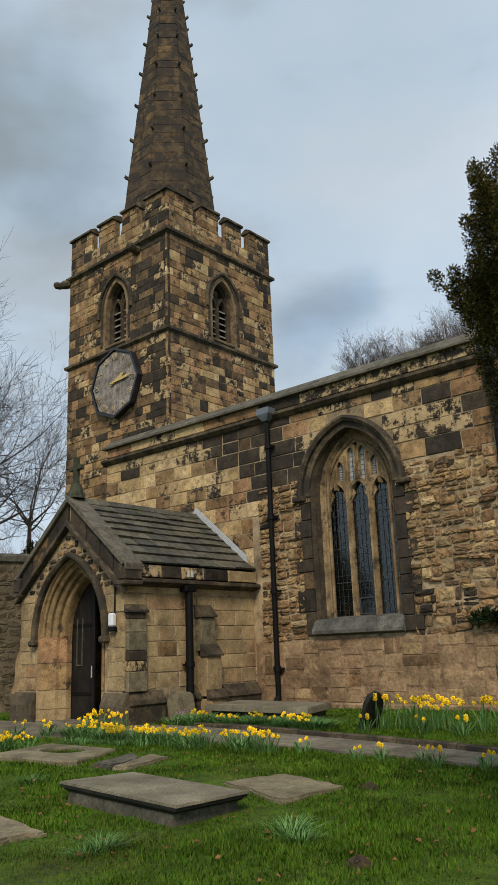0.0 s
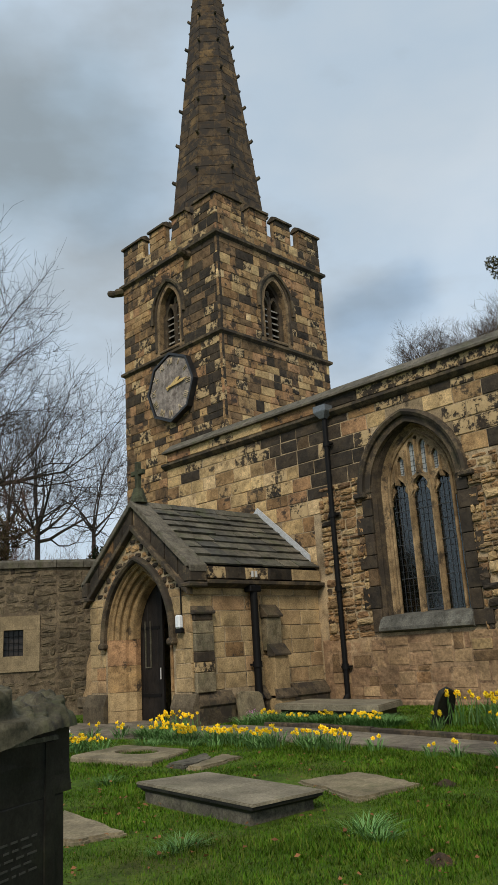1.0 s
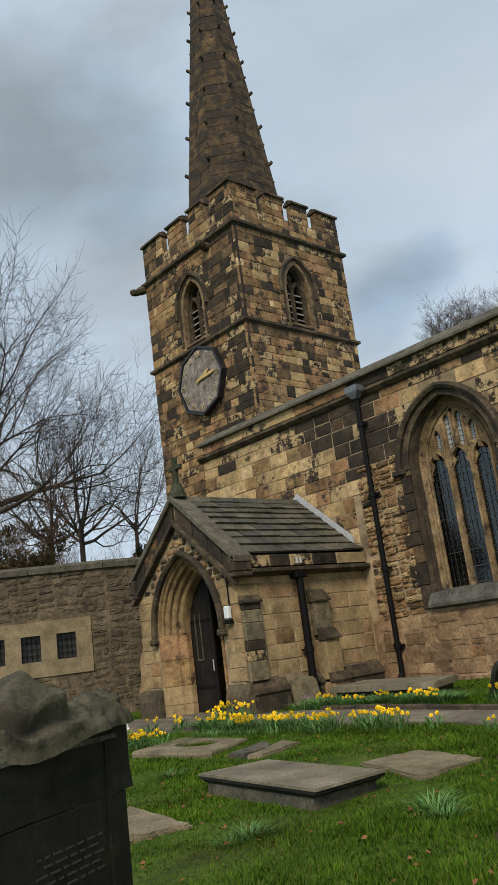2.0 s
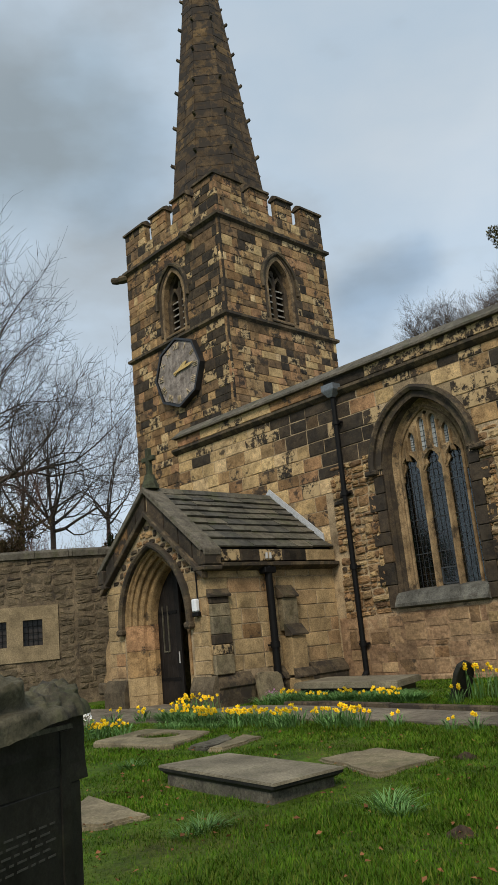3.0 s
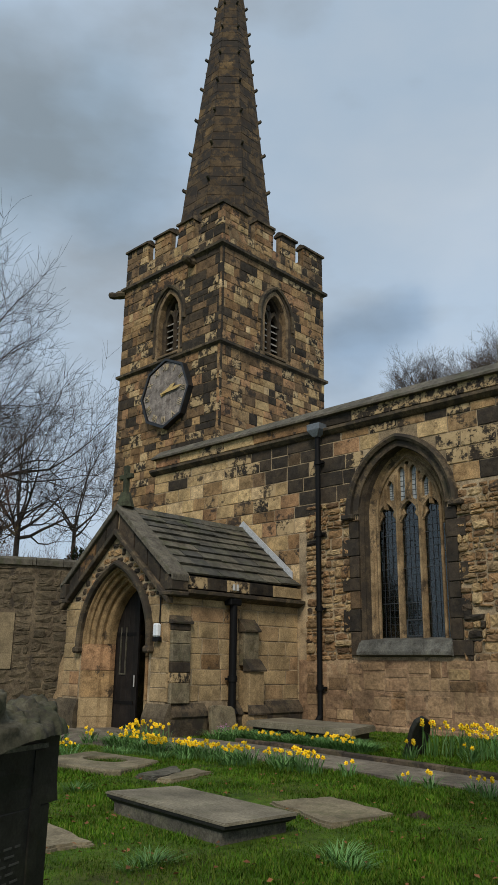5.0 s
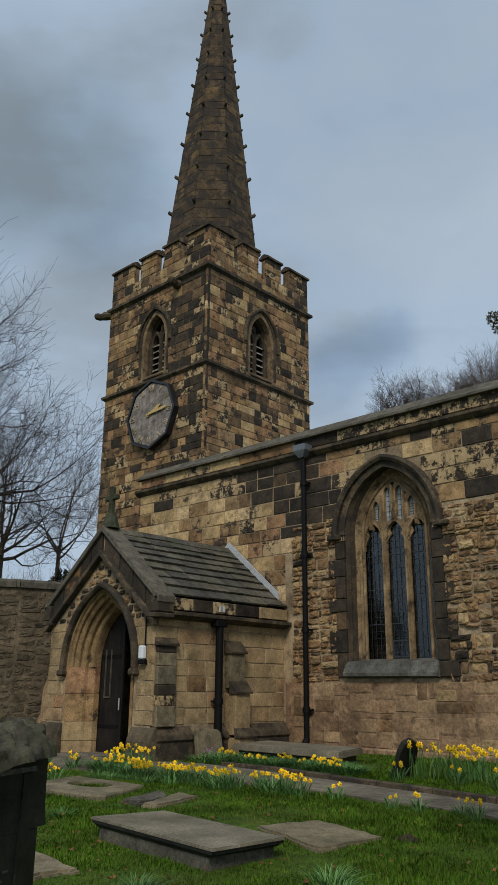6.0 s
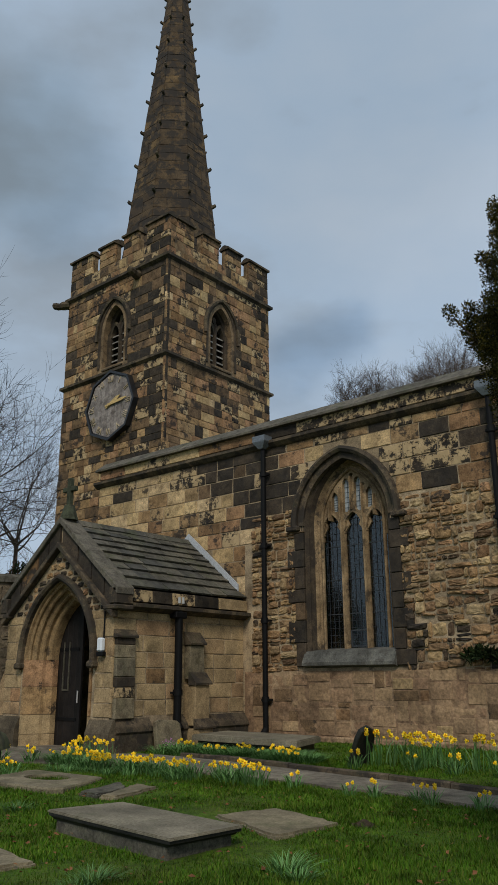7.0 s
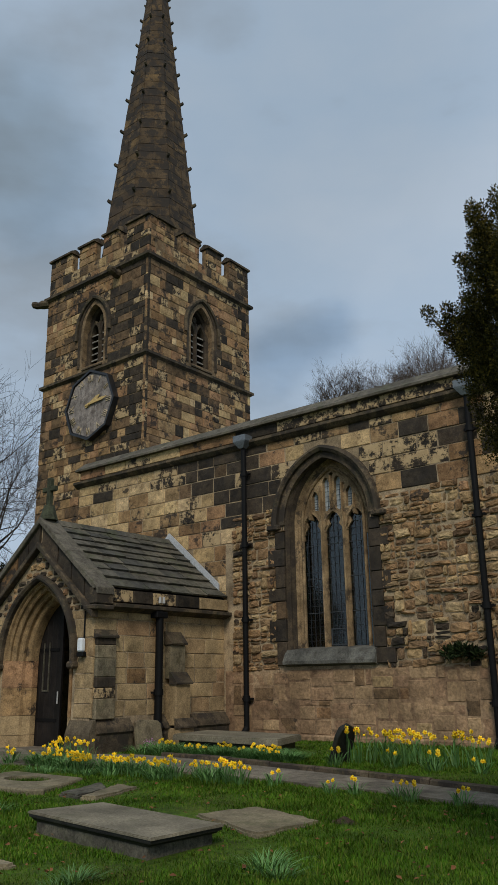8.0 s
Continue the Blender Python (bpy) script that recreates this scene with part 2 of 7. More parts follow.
def leafy(name, tones, rough=0.55, drift=1.6):
    m, n, l, b = shader(name, rough)
    rnd = n.new("ShaderNodeNewGeometry").outputs["Random Per Island"]
    col = ramp(n, l, rnd, [(k / (len(tones) - 1), c) for k, c in enumerate(tones)])
    big = noise_node(n, l, drift, 5.0, 0.65)
    col = mixc(n, l, 1.0, col, ramp(n, l, big, [(0.34, grey(0.50)), (0.66, grey(1.40))]), "MULTIPLY")
    l.new(col, b.inputs["Base Color"])
    b.inputs["Specular IOR Level"].default_value = 0.06
    return m


M_GRASS = leafy("grass_blades", [(0.031, 0.080, 0.004), (0.049, 0.118, 0.007), (0.072, 0.144, 0.010), (0.122, 0.140, 0.024)], 0.55, 2.6)
M_DAFLEAF = leafy("daffodil_leaves", [(0.06, 0.14, 0.035), (0.10, 0.21, 0.06), (0.16, 0.28, 0.11)])
M_PETAL = leafy("yellow_petals", [(0.85, 0.62, 0.03), (0.90, 0.70, 0.06), (0.78, 0.52, 0.02)])
M_CORONA = leafy("orange_yellow_trumpets", [(0.84, 0.52, 0.01), (0.88, 0.60, 0.02)])
M_YEW = leafy("yew_foliage", [(0.018, 0.020, 0.006), (0.036, 0.036, 0.009), (0.072, 0.060, 0.012), (0.15, 0.11, 0.02)], 0.55, 4.0)
M_IVY = leafy("ivy_foliage", [(0.012, 0.020, 0.009), (0.028, 0.042, 0.014)])
M_FALLEN = leafy("fallen_leaves", [(0.16, 0.07, 0.03), (0.24, 0.11, 0.05), (0.10, 0.05, 0.025)])
M_PINK = leafy("pink_blossom", [(0.45, 0.18, 0.38), (0.55, 0.28, 0.48)])
M_WHITEPETAL = plain("white_petals", (0.75, 0.75, 0.72), 0.6)

m, n, l, b = shader("leaded_window_glass", 0.14)
b.inputs["Base Color"].default_value = (0.17, 0.29, 0.30, 1)
b.inputs["Transmission Weight"].default_value = 1.0
b.inputs["IOR"].default_value = 1.65
bump(n, l, b, noise_node(n, l, 5.0, 2.0), 0.12, 0.02)
M_GLASS = m
m, n, l, b = shader("dark_small_glass", 0.25)
b.inputs["Base Color"].default_value = (0.035, 0.030, 0.028, 1)
b.inputs["Specular IOR Level"].default_value = 0.35
bump(n, l, b, noise_node(n, l, 6.0, 2.0), 0.2, 0.02)
M_DARKGLASS = m


# ---- building blocks ----
def mesh_of(name, bm):
    me = bpy.data.meshes.new(name)
    bm.normal_update()
    bm.to_mesh(me)
    bm.free()
    return me


def part(name, bm, material, parent=None, label=""):
    me = mesh_of(name, bm) if isinstance(bm, bmesh.types.BMesh) else bm
    if material and not me.materials:
        me.materials.append(material)
    ob = new(name, me)
    if parent:
        ob.parent = parent
    return tagged(ob, label)


def empty(name, label, category, kind="", group="", at=(0, 0, 0)):
    ob = new(name)
    ob.location = at
    ob.empty_display_size = 0.2
    return tagged(ob, label, category, group, kind)


def box(bm, x0, x1, y0, y1, z0, z1, bevel=0.0):
    vs = [bm.verts.new(p) for p in ((x0, y0, z0), (x1, y0, z0), (x1, y1, z0), (x0, y1, z0), (x0, y0, z1), (x1, y0, z1), (x1, y1, z1), (x0, y1, z1))]
    fs = [bm.faces.new([vs[k] for k in q]) for q in ((3, 2, 1, 0), (4, 5, 6, 7), (0, 1, 5, 4), (1, 2, 6, 5), (2, 3, 7, 6), (3, 0, 4, 7))]
    if bevel:
        bmesh.ops.bevel(bm, geom=list({e for f in fs for e in f.edges}), offset=bevel, segments=1, affect="EDGES")
    return bm


def boxm(*a, bevel=0.0):
    return box(bmesh.new(), *a, bevel=bevel)


def prism(bm, pts, a, b):
    """Solid between two matching rings: pts are places, moved by a and by b."""
    lo = [bm.verts.new(Vector(p) + Vector(a)) for p in pts]
    hi = [bm.verts.new(Vector(p) + Vector(b)) for p in pts]
    bm.faces.new(lo[::-1])
    bm.faces.new(hi)
    for k in range(len(pts)):
        j = (k + 1) % len(pts)
        bm.faces.new((lo[k], lo[j], hi[j], hi[k]))
    bmesh.ops.recalc_face_normals(bm, faces=bm.faces)
    return bm


def tube(bm, a, b, r0, r1=None, sides=10, caps=True):
    a, b = Vector(a), Vector(b)
    r1 = r0 if r1 is None else r1
    w = (b - a).normalized()
    u = w.orthogonal().normalized()
    v = w.cross(u)
    rings = []
    for c, r in ((a, r0), (b, r1)):
        rings.append([bm.verts.new(c + r * (math.cos(t) * u + math.sin(t) * v)) for t in [2 * math.pi * k / sides for k in range(sides)]])
    for k in range(sides):
        j = (k + 1) % sides
        bm.faces.new((rings[0][k], rings[0][j], rings[1][j], rings[1][k]))
    if caps:
        bm.faces.new(rings[0][::-1])
        bm.faces.new(rings[1])
    return bm


def arch_shape(half, rise):
    """Two-centred pointed arch: offset of the centres and radius."""
    c = (rise * rise - half * half) / (2 * half)
    return c, half + c


def arch_half(half, spring, rise, z):
    """Half width of the opening at height z."""
    if z <= spring:
        return half
    c, r = arch_shape(half, rise)
    h = z - spring
    return max(0.0, math.sqrt(max(0.0, r * r - h * h)) - c) if h < rise else 0.0


def arch_band(bm, half, spring, rise, foot, profile, frame_of, steps=14):
    """Sweeps a closed profile of (outset, depth) up the jambs and round a pointed arch. frame_of(u, depth, z) gives the place."""
    c, r = arch_shape(half, rise)
    for side in (1, -1):
        rings = []
        for k in range(-1, steps + 1):
            ring = []
            for o, d in profile:
                if k < 0:
                    u, z = half + o, foot
                else:
                    end = math.acos(max(-1, min(1, c / (r + o))))
                    t = end * k / steps
                    u, z = (r + o) * math.cos(t) - c, spring + (r + o) * math.sin(t)
                ring.append(bm.verts.new(frame_of(side * u, d, z)))
            rings.append(ring)
        if foot >= spring:
            rings = rings[1:]
        for a, b in zip(rings, rings[1:]):
            for k in range(len(profile)):
                j = (k + 1) % len(profile)
                bm.faces.new((a[k], a[j], b[j], b[k]))
        bm.faces.new(rings[0][::-1])
    bmesh.ops.recalc_face_normals(bm, faces=bm.faces)
    return bm


def wall_core(bm, u0, u1, z0, z1, depth, frame_of, openings=(), step=0.09):
    """A wall with depth, built in upright strips, with pointed openings (centre, half, sill, spring, rise) right through it."""
    cuts = {u0, u1}
    for cu, half, sill, spring, rise in openings:
        k = 0
        count = int(2 * half / step)
        cuts |= {cu - half + 2 * half * k / count for k in range(count + 1)}
    cuts = sorted(cuts)

    def column(a, b, lo, hi):
        vs = [bm.verts.new(frame_of(u, d, z)) for d in (0, depth) for u, z in ((a, lo[0]), (b, lo[1]), (b, hi), (a, hi))]
        for q in ((0, 1, 2, 3), (7, 6, 5, 4), (0, 4, 5, 1), (1, 5, 6, 2), (2, 6, 7, 3), (3, 7, 4, 0)):
            bm.faces.new([vs[k] for k in q])

    def head(op, u):
        cu, half, sill, spring, rise = op
        c, r = arch_shape(half, rise)
        x = min(abs(u - cu), half)
        return spring + math.sqrt(max(0.0, r * r - (x + c) ** 2))

    for a, b in zip(cuts, cuts[1:]):
        mid_u = (a + b) / 2
        op = next((o for o in openings if abs(mid_u - o[0]) < o[1]), None)
        if op:
            if op[2] > z0:
                column(a, b, (z0, z0), op[2])
            column(a, b, (head(op, a), head(op, b)), z1)
        else:
            column(a, b, (z0, z0), z1)
    bmesh.ops.remove_doubles(bm, verts=bm.verts, dist=1e-4)
    return bm


def south(y):
    """Place on a face that looks south at y; depth goes into the wall."""
    return lambda u, d, z: Vector((u, y + d, z))


def east(x):
    return lambda u, d, z: Vector((x - d, u, z))


# block shapes: local x along the wall, y into it, z up, one unit in each
def block_verts(rng, round_corner, bulge):
    pts = []
    ring = []
    if round_corner:
        base = [(-.5, -.3), (-.46, -.48), (-.1, -.5), (.3, -.49), (.5, -.36), (.5, .12), (.48, .47), (.1, .5), (-.3, .49), (-.5, .35)]
    else:
        base = [(-.5, -.5), (0, -.5), (.5, -.5), (.5, 0), (.5, .5), (0, .5), (-.5, .5), (-.5, 0)]
    j = 0.075 if round_corner else 0.012
    base = [(x + rng.uniform(-j, j), z + rng.uniform(-j, j)) for x, z in base]
    k = len(base)
    for x, z in base:
        pts.append((x, 0.9, z))
    for x, z in base:
        pts.append((x, 0.22, z))
    for x, z in base:
        f = 0.90 if round_corner else 0.94
        pts.append((x * f, rng.uniform(-.10, .10) * bulge, z * (f - 0.02)))
    if round_corner:
        for x, z in base:
            pts.append((x * 0.5 + rng.uniform(-.05, .05), -0.10 * bulge + rng.uniform(-.16, .12) * bulge, z * 0.5 + rng.uniform(-.05, .05)))
    pts.append((rng.uniform(-.1, .1), (-0.14 + rng.uniform(-.1, .1)) * bulge, rng.uniform(-.1, .1)))
    faces = []
    for a in range(k):
        b = (a + 1) % k
        faces.append((a, b, k + b, k + a))
        faces.append((k + a, k + b, 2 * k + b, 2 * k + a))
        if round_corner:
            faces.append((2 * k + a, 2 * k + b, 3 * k + b, 3 * k + a))
            faces.append((3 * k + a, 3 * k + b, 4 * k))
        else:
            faces.append((2 * k + a, 2 * k + b, 3 * k))
    return np.array(pts), faces


rng = random.Random(5)
BLOCKS = {"ashlar": [block_verts(rng, False, 0.5) for _ in range(6)], "rubble": [block_verts(rng, True, 0.9) for _ in range(10)]}
block_meshes = {}


def block_mesh(shape, k, material):
    key = (shape, k, material.name)
    if key not in block_meshes:
        me = bpy.data.meshes.new("stone")
        v, f = BLOCKS[shape][k]
        me.from_pydata([tuple(p) for p in v], [], f)
        me.materials.append(material)
        if shape == "rubble":
            me.polygons.foreach_set("use_smooth", [False] * len(f))
        block_meshes[key] = me
    return block_meshes[key]


def lay(parent, rects, face, shape, tone_of, rng, near_u, singles=300, proud=(0.02, 0.05), name="stone", fixed=None):
    """Lays blocks (u, z, width, height) on a wall face: the ones about near_u as single parts, the rest joined."""
    across = (face(1, 0, 0) - face(0, 0, 0)), (face(0, 1, 0) - face(0, 0, 0))
    rects = sorted(rects, key=lambda r: abs(r[0] - near_u))
    vs, fs, idx, mats, total = [], [], [], [], 0
    for i, (u, z, w, h) in enumerate(rects):
        tone = tone_of(u, z)
        out = rng.uniform(*proud)
        k = rng.randrange(len(BLOCKS[shape]))
        flip = rng.choice((-1, 1)) if shape == "ashlar" else 1
        deep = 0.10
        o = face(u, -out, z)
        tilt = rng.uniform(-0.15, 0.15) if shape == "rubble" else 0.0
        ax = across[0] * w + Vector((0, 0, w * tilt))
        m = Matrix.Identity(4)
        m.col[0][:3], m.col[1][:3], m.col[2][:3], m.col[3][:3] = ax, across[1] * deep, Vector((0, 0, h)), o
        if i < singles:
            ob = new(name, block_mesh(shape, k, STONE[tone, "object"]))
            ob.parent = parent
            ob.matrix_world = m
        else:
            v, f = BLOCKS[shape][k]
            a = np.array(m)
            vs.append(v @ a[:3, :3].T + a[:3, 3])
            fs += [tuple(q + total for q in g) for g in f]
            total += len(v)
            if tone not in mats:
                mats.append(tone)
            idx += [mats.index(tone)] * len(f)
    if vs:
        me = bpy.data.meshes.new("stonework")
        me.from_pydata(np.concatenate(vs).tolist(), [], fs)
        for t in mats:
            me.materials.append(STONE[t, "island"])
        me.polygons.foreach_set("material_index", idx)
        if shape == "rubble":
            me.polygons.foreach_set("use_smooth", [False] * len(fs))
        ob = new("stonework", me)
        ob.parent = parent
        tagged(ob, kind="stuff")


def courses(rng, u0, u1, z0, z1, heights, widths, gap=0.012, blocked=lambda lo, hi: ()):
    """Rows of blocks between z0 and z1, kept clear of blocked stretches."""
    out, z = [], z0
    while z < z1 - 0.04:
        h = min(rng.uniform(*heights), z1 - z)
        if z1 - z - h < 0.08:
            h = z1 - z
        runs = [(u0, u1)]
        for a, b in blocked(z, z + h):
            runs = [r for p, q in runs for r in ((p, min(q, a)), (max(p, b), q)) if r[1] - r[0] > 0.03]
        for p, q in runs:
            u = p
            while u < q - 0.02:
                w = rng.uniform(*widths)
                if q - u - w < widths[0] * 0.6:
                    w = q - u
                out.append((u + w / 2, z + h / 2, w - gap, h - gap))
                u += w
        z += h
    return out


def patches(rng, u0, u1, z0, z1, heights, widths, gap, blocked=lambda lo, hi: ()):
    """Random rubble: rows that change from patch to patch, so that no bed runs through."""
    out, z = [], z0
    while z < z1 - 0.02:
        tall = min(rng.uniform(0.30, 0.62), z1 - z)
        if z1 - z - tall < 0.2:
            tall = z1 - z
        u = u0
        while u < u1 - 0.01:
            w = min(rng.uniform(0.28, 0.75), u1 - u)
            if u1 - u - w < 0.2:
                w = u1 - u
            dz = rng.uniform(-0.055, 0.055)
            out += courses(rng, u, u + w, z + dz, z + tall + dz, heights, widths, gap, blocked)
            u += w
        z += tall
    return [(u, z, w * rng.uniform(0.92, 1.03), h * rng.uniform(0.9, 1.05)) for u, z, w, h in out]


def ground_z(y):
    return 0.028 * min(max(y, -5.0), 13.0)

# ---- tower ----
TX0, TX1, TY0, TY1 = -20.60, -15.78, 14.80, 19.62
T_STRING, T_CORNICE, T_TOP = 10.72, 13.95, 15.46
rng = random.Random(11)
tower = empty("church_tower", "square sandstone church tower, soot-stained, with battlements", "tower", at=(TX0, TY0, 0))
tower.location = (0, 0, 0)
BEL = (0.50, 10.98, 12.20, 0.86)     # half, sill, spring, rise of a belfry opening
BEL_S, BEL_E = -18.20, 17.21
t_faces = {}
for side, face, u0, u1, cu in (("south", south(TY0), TX0, TX1, BEL_S), ("east", east(TX1), TY0, TY1, BEL_E)):
    lo_u, hi_u = (u0, u1) if side == "south" else (u0 + 0.72, u1)
    t_faces[side] = part("wall_" + side, wall_core(bmesh.new(), lo_u, hi_u, 0.0, 14.6, 0.7, face, [(cu, *BEL)]), M_TOWERM, tower)
bmw = boxm(TX0, TX1 - 0.71, TY1 - 0.7, TY1 - 0.002, 0, 14.6)
part("wall_north", bmw, M_TOWERM, tower)
part("wall_west", boxm(TX0 + 0.002, TX0 + 0.7, TY0 + 0.71, TY1 - 0.71, 0, 14.6), M_TOWERM, tower)
part("roof", boxm(TX0 + 0.3, TX1 - 0.3, TY0 + 0.3, TY1 - 0.3, 14.62, 14.72), M_LEADGREY, tower)


def tower_tone(side):
    def tone(u, z):
        r = rng.random()
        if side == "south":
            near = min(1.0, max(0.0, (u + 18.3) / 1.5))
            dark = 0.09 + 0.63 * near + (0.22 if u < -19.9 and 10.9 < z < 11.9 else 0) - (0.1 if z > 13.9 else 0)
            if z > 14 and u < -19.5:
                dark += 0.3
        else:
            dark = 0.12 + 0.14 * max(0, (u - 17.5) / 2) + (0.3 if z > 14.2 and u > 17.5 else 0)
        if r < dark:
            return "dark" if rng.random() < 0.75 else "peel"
        if r < dark + 0.24:
            return "brown" if rng.random() < 0.7 else "peel"
        return "pale" if rng.random() < (0.20 if side == "east" and z < 13.9 else 0.06) else "buff"
    return tone


def belfry_block(cu):
    def blocked(lo, hi):
        if hi < BEL[1] - 0.02 or lo > BEL[2] + BEL[3] + 0.42:
            return ()
        w = max(arch_half(BEL[0] + 0.20, BEL[2], BEL[3] + 0.22, z) for z in (lo, (lo + hi) / 2, hi))
        return ((cu - w, cu + w),) if w > 0.02 else ()
    return blocked


for side, face, u0, u1, cu in (("south", south(TY0), TX0, TX1, BEL_S), ("east", east(TX1), TY0, TY1, BEL_E)):
    z_low = 0.3 if side == "south" else 6.4
    rects = []
    for za, zb in ((z_low, T_STRING - 0.07), (T_STRING + 0.09, T_CORNICE - 0.08)):
        rects += courses(rng, u0 - 0.03, u1 + 0.03, za, zb, (0.19, 0.36), (0.20, 0.62), 0.007, belfry_block(cu))
    rects = [r for r in rects if r[1] > 6.2 or r[0] < -16.0]
    rects = [r for r in rects if not (side == "south" and r[1] < 6.0 and r[0] > -16.2)]
    high = [r for r in rects if r[1] > 8.2]
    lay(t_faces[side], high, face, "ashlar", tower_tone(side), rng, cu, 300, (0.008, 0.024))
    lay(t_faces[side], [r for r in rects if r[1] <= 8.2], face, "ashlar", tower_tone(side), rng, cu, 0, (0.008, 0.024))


def square_ring(bm, out, z0, z1, lip):
    """A moulded band round the tower: flat below, sloped on top."""
    rings = []
    for o, z in ((0.0, z0 - 0.05), (out * 0.6, z0), (out, z0 + lip), (out, z1 - lip), (0.0, z1 + 0.03)):
        rings.append([bm.verts.new(p) for p in ((TX0 - o, TY0 - o, z), (TX1 + o, TY0 - o, z), (TX1 + o, TY1 + o, z), (TX0 - o, TY1 + o, z))])
    for a, b in zip(rings, rings[1:]):
        for k in range(4):
            bm.faces.new((a[k], a[(k + 1) % 4], b[(k + 1) % 4], b[k]))
    bm.faces.new(rings[0][::-1])
    bm.faces.new(rings[-1])
    return bm


part("string_course", square_ring(bmesh.new(), 0.12, T_STRING - 0.06, T_STRING + 0.08, 0.03), M_TRIM, tower, "weathered moulded stone band")
part("cornice", square_ring(bmesh.new(), 0.13, T_CORNICE - 0.07, T_CORNICE + 0.08, 0.03), M_TRIM, tower, "weathered moulded stone band")

# battlements: low wall, merlons and their caps
PAR = 0.24
for side, face, u0, u1 in (("south", south(TY0 + 0.01), TX0, TX1), ("east", east(TX1 - 0.01), TY0, TY1)):
    lo_u = u0 if side == "south" else u0 + PAR + 0.01
    wall = part("parapet_wall", wall_core(bmesh.new(), lo_u, u1, 14.02, 14.64, PAR, face), M_TOWERM, tower)
    lay(wall, courses(rng, u0 - 0.02, u1 + 0.02, 14.04, 14.64, (0.2, 0.3), (0.25, 0.5), 0.014), face, "ashlar", tower_tone(side), rng, u1, 60, (0.008, 0.024))
    for k, (a, b) in enumerate(((0.0, 1.10), (1.50, 2.27), (2.70, 3.40), (3.82, 4.82))):
        ua = u0 + a + (PAR + 0.012 if side == "east" and k == 0 else 0)
        ub = u0 + b
        mer = part("merlon", wall_core(bmesh.new(), ua, ub, 14.64, T_TOP - 0.10, PAR, face), M_TOWERM, tower)
        lay(mer, courses(rng, u0 + a - 0.015, ub + 0.015, 14.65, T_TOP - 0.10, (0.2, 0.28), (0.25, 0.5), 0.014), face, "ashlar", tower_tone(side), rng, ua, 30, (0.008, 0.022))
        cap = bmesh.new()
        ends = (u0 + a - 0.045 if not (side == "east" and k == 0) else ua + 0.07, ub + 0.045)
        prism(cap, [face(0, -0.09, T_TOP - 0.11), face(0, -0.09, T_TOP - 0.04), face(0, PAR / 2 - 0.04, T_TOP + 0.06), face(0, PAR / 2 + 0.04, T_TOP + 0.06), face(0, PAR + 0.08, T_TOP - 0.04), face(0, PAR + 0.08, T_TOP - 0.11)],
              face(ends[0], 0, 0) - face(0, 0, 0), face(ends[1], 0, 0) - face(0, 0, 0))
        part("merlon_cap", cap, M_TRIM, tower)
for k, (a, b) in enumerate(((0.4, 1.10), (1.42, 2.26), (2.58, 3.42), (3.74, 4.40))):
    part("merlon", boxm(TX0, TX0 + PAR, TY0 + a, TY0 + b, 14.03, T_TOP), M_TOWERM, tower)
    part("merlon", boxm(TX0 + a, TX0 + b, TY1 - PAR, TY1, 14.03, T_TOP), M_TOWERM, tower)
part("parapet_wall", boxm(TX0, TX0 + PAR - 0.01, TY0 + 0.4, TY1 - 0.4, 14.02, 14.64), M_TOWERM, tower)
part("parapet_wall", boxm(TX0 + 0.4, TX1 - 0.4, TY1 - PAR + 0.01, TY1 - 0.01, 14.02, 14.64), M_TOWERM, tower)

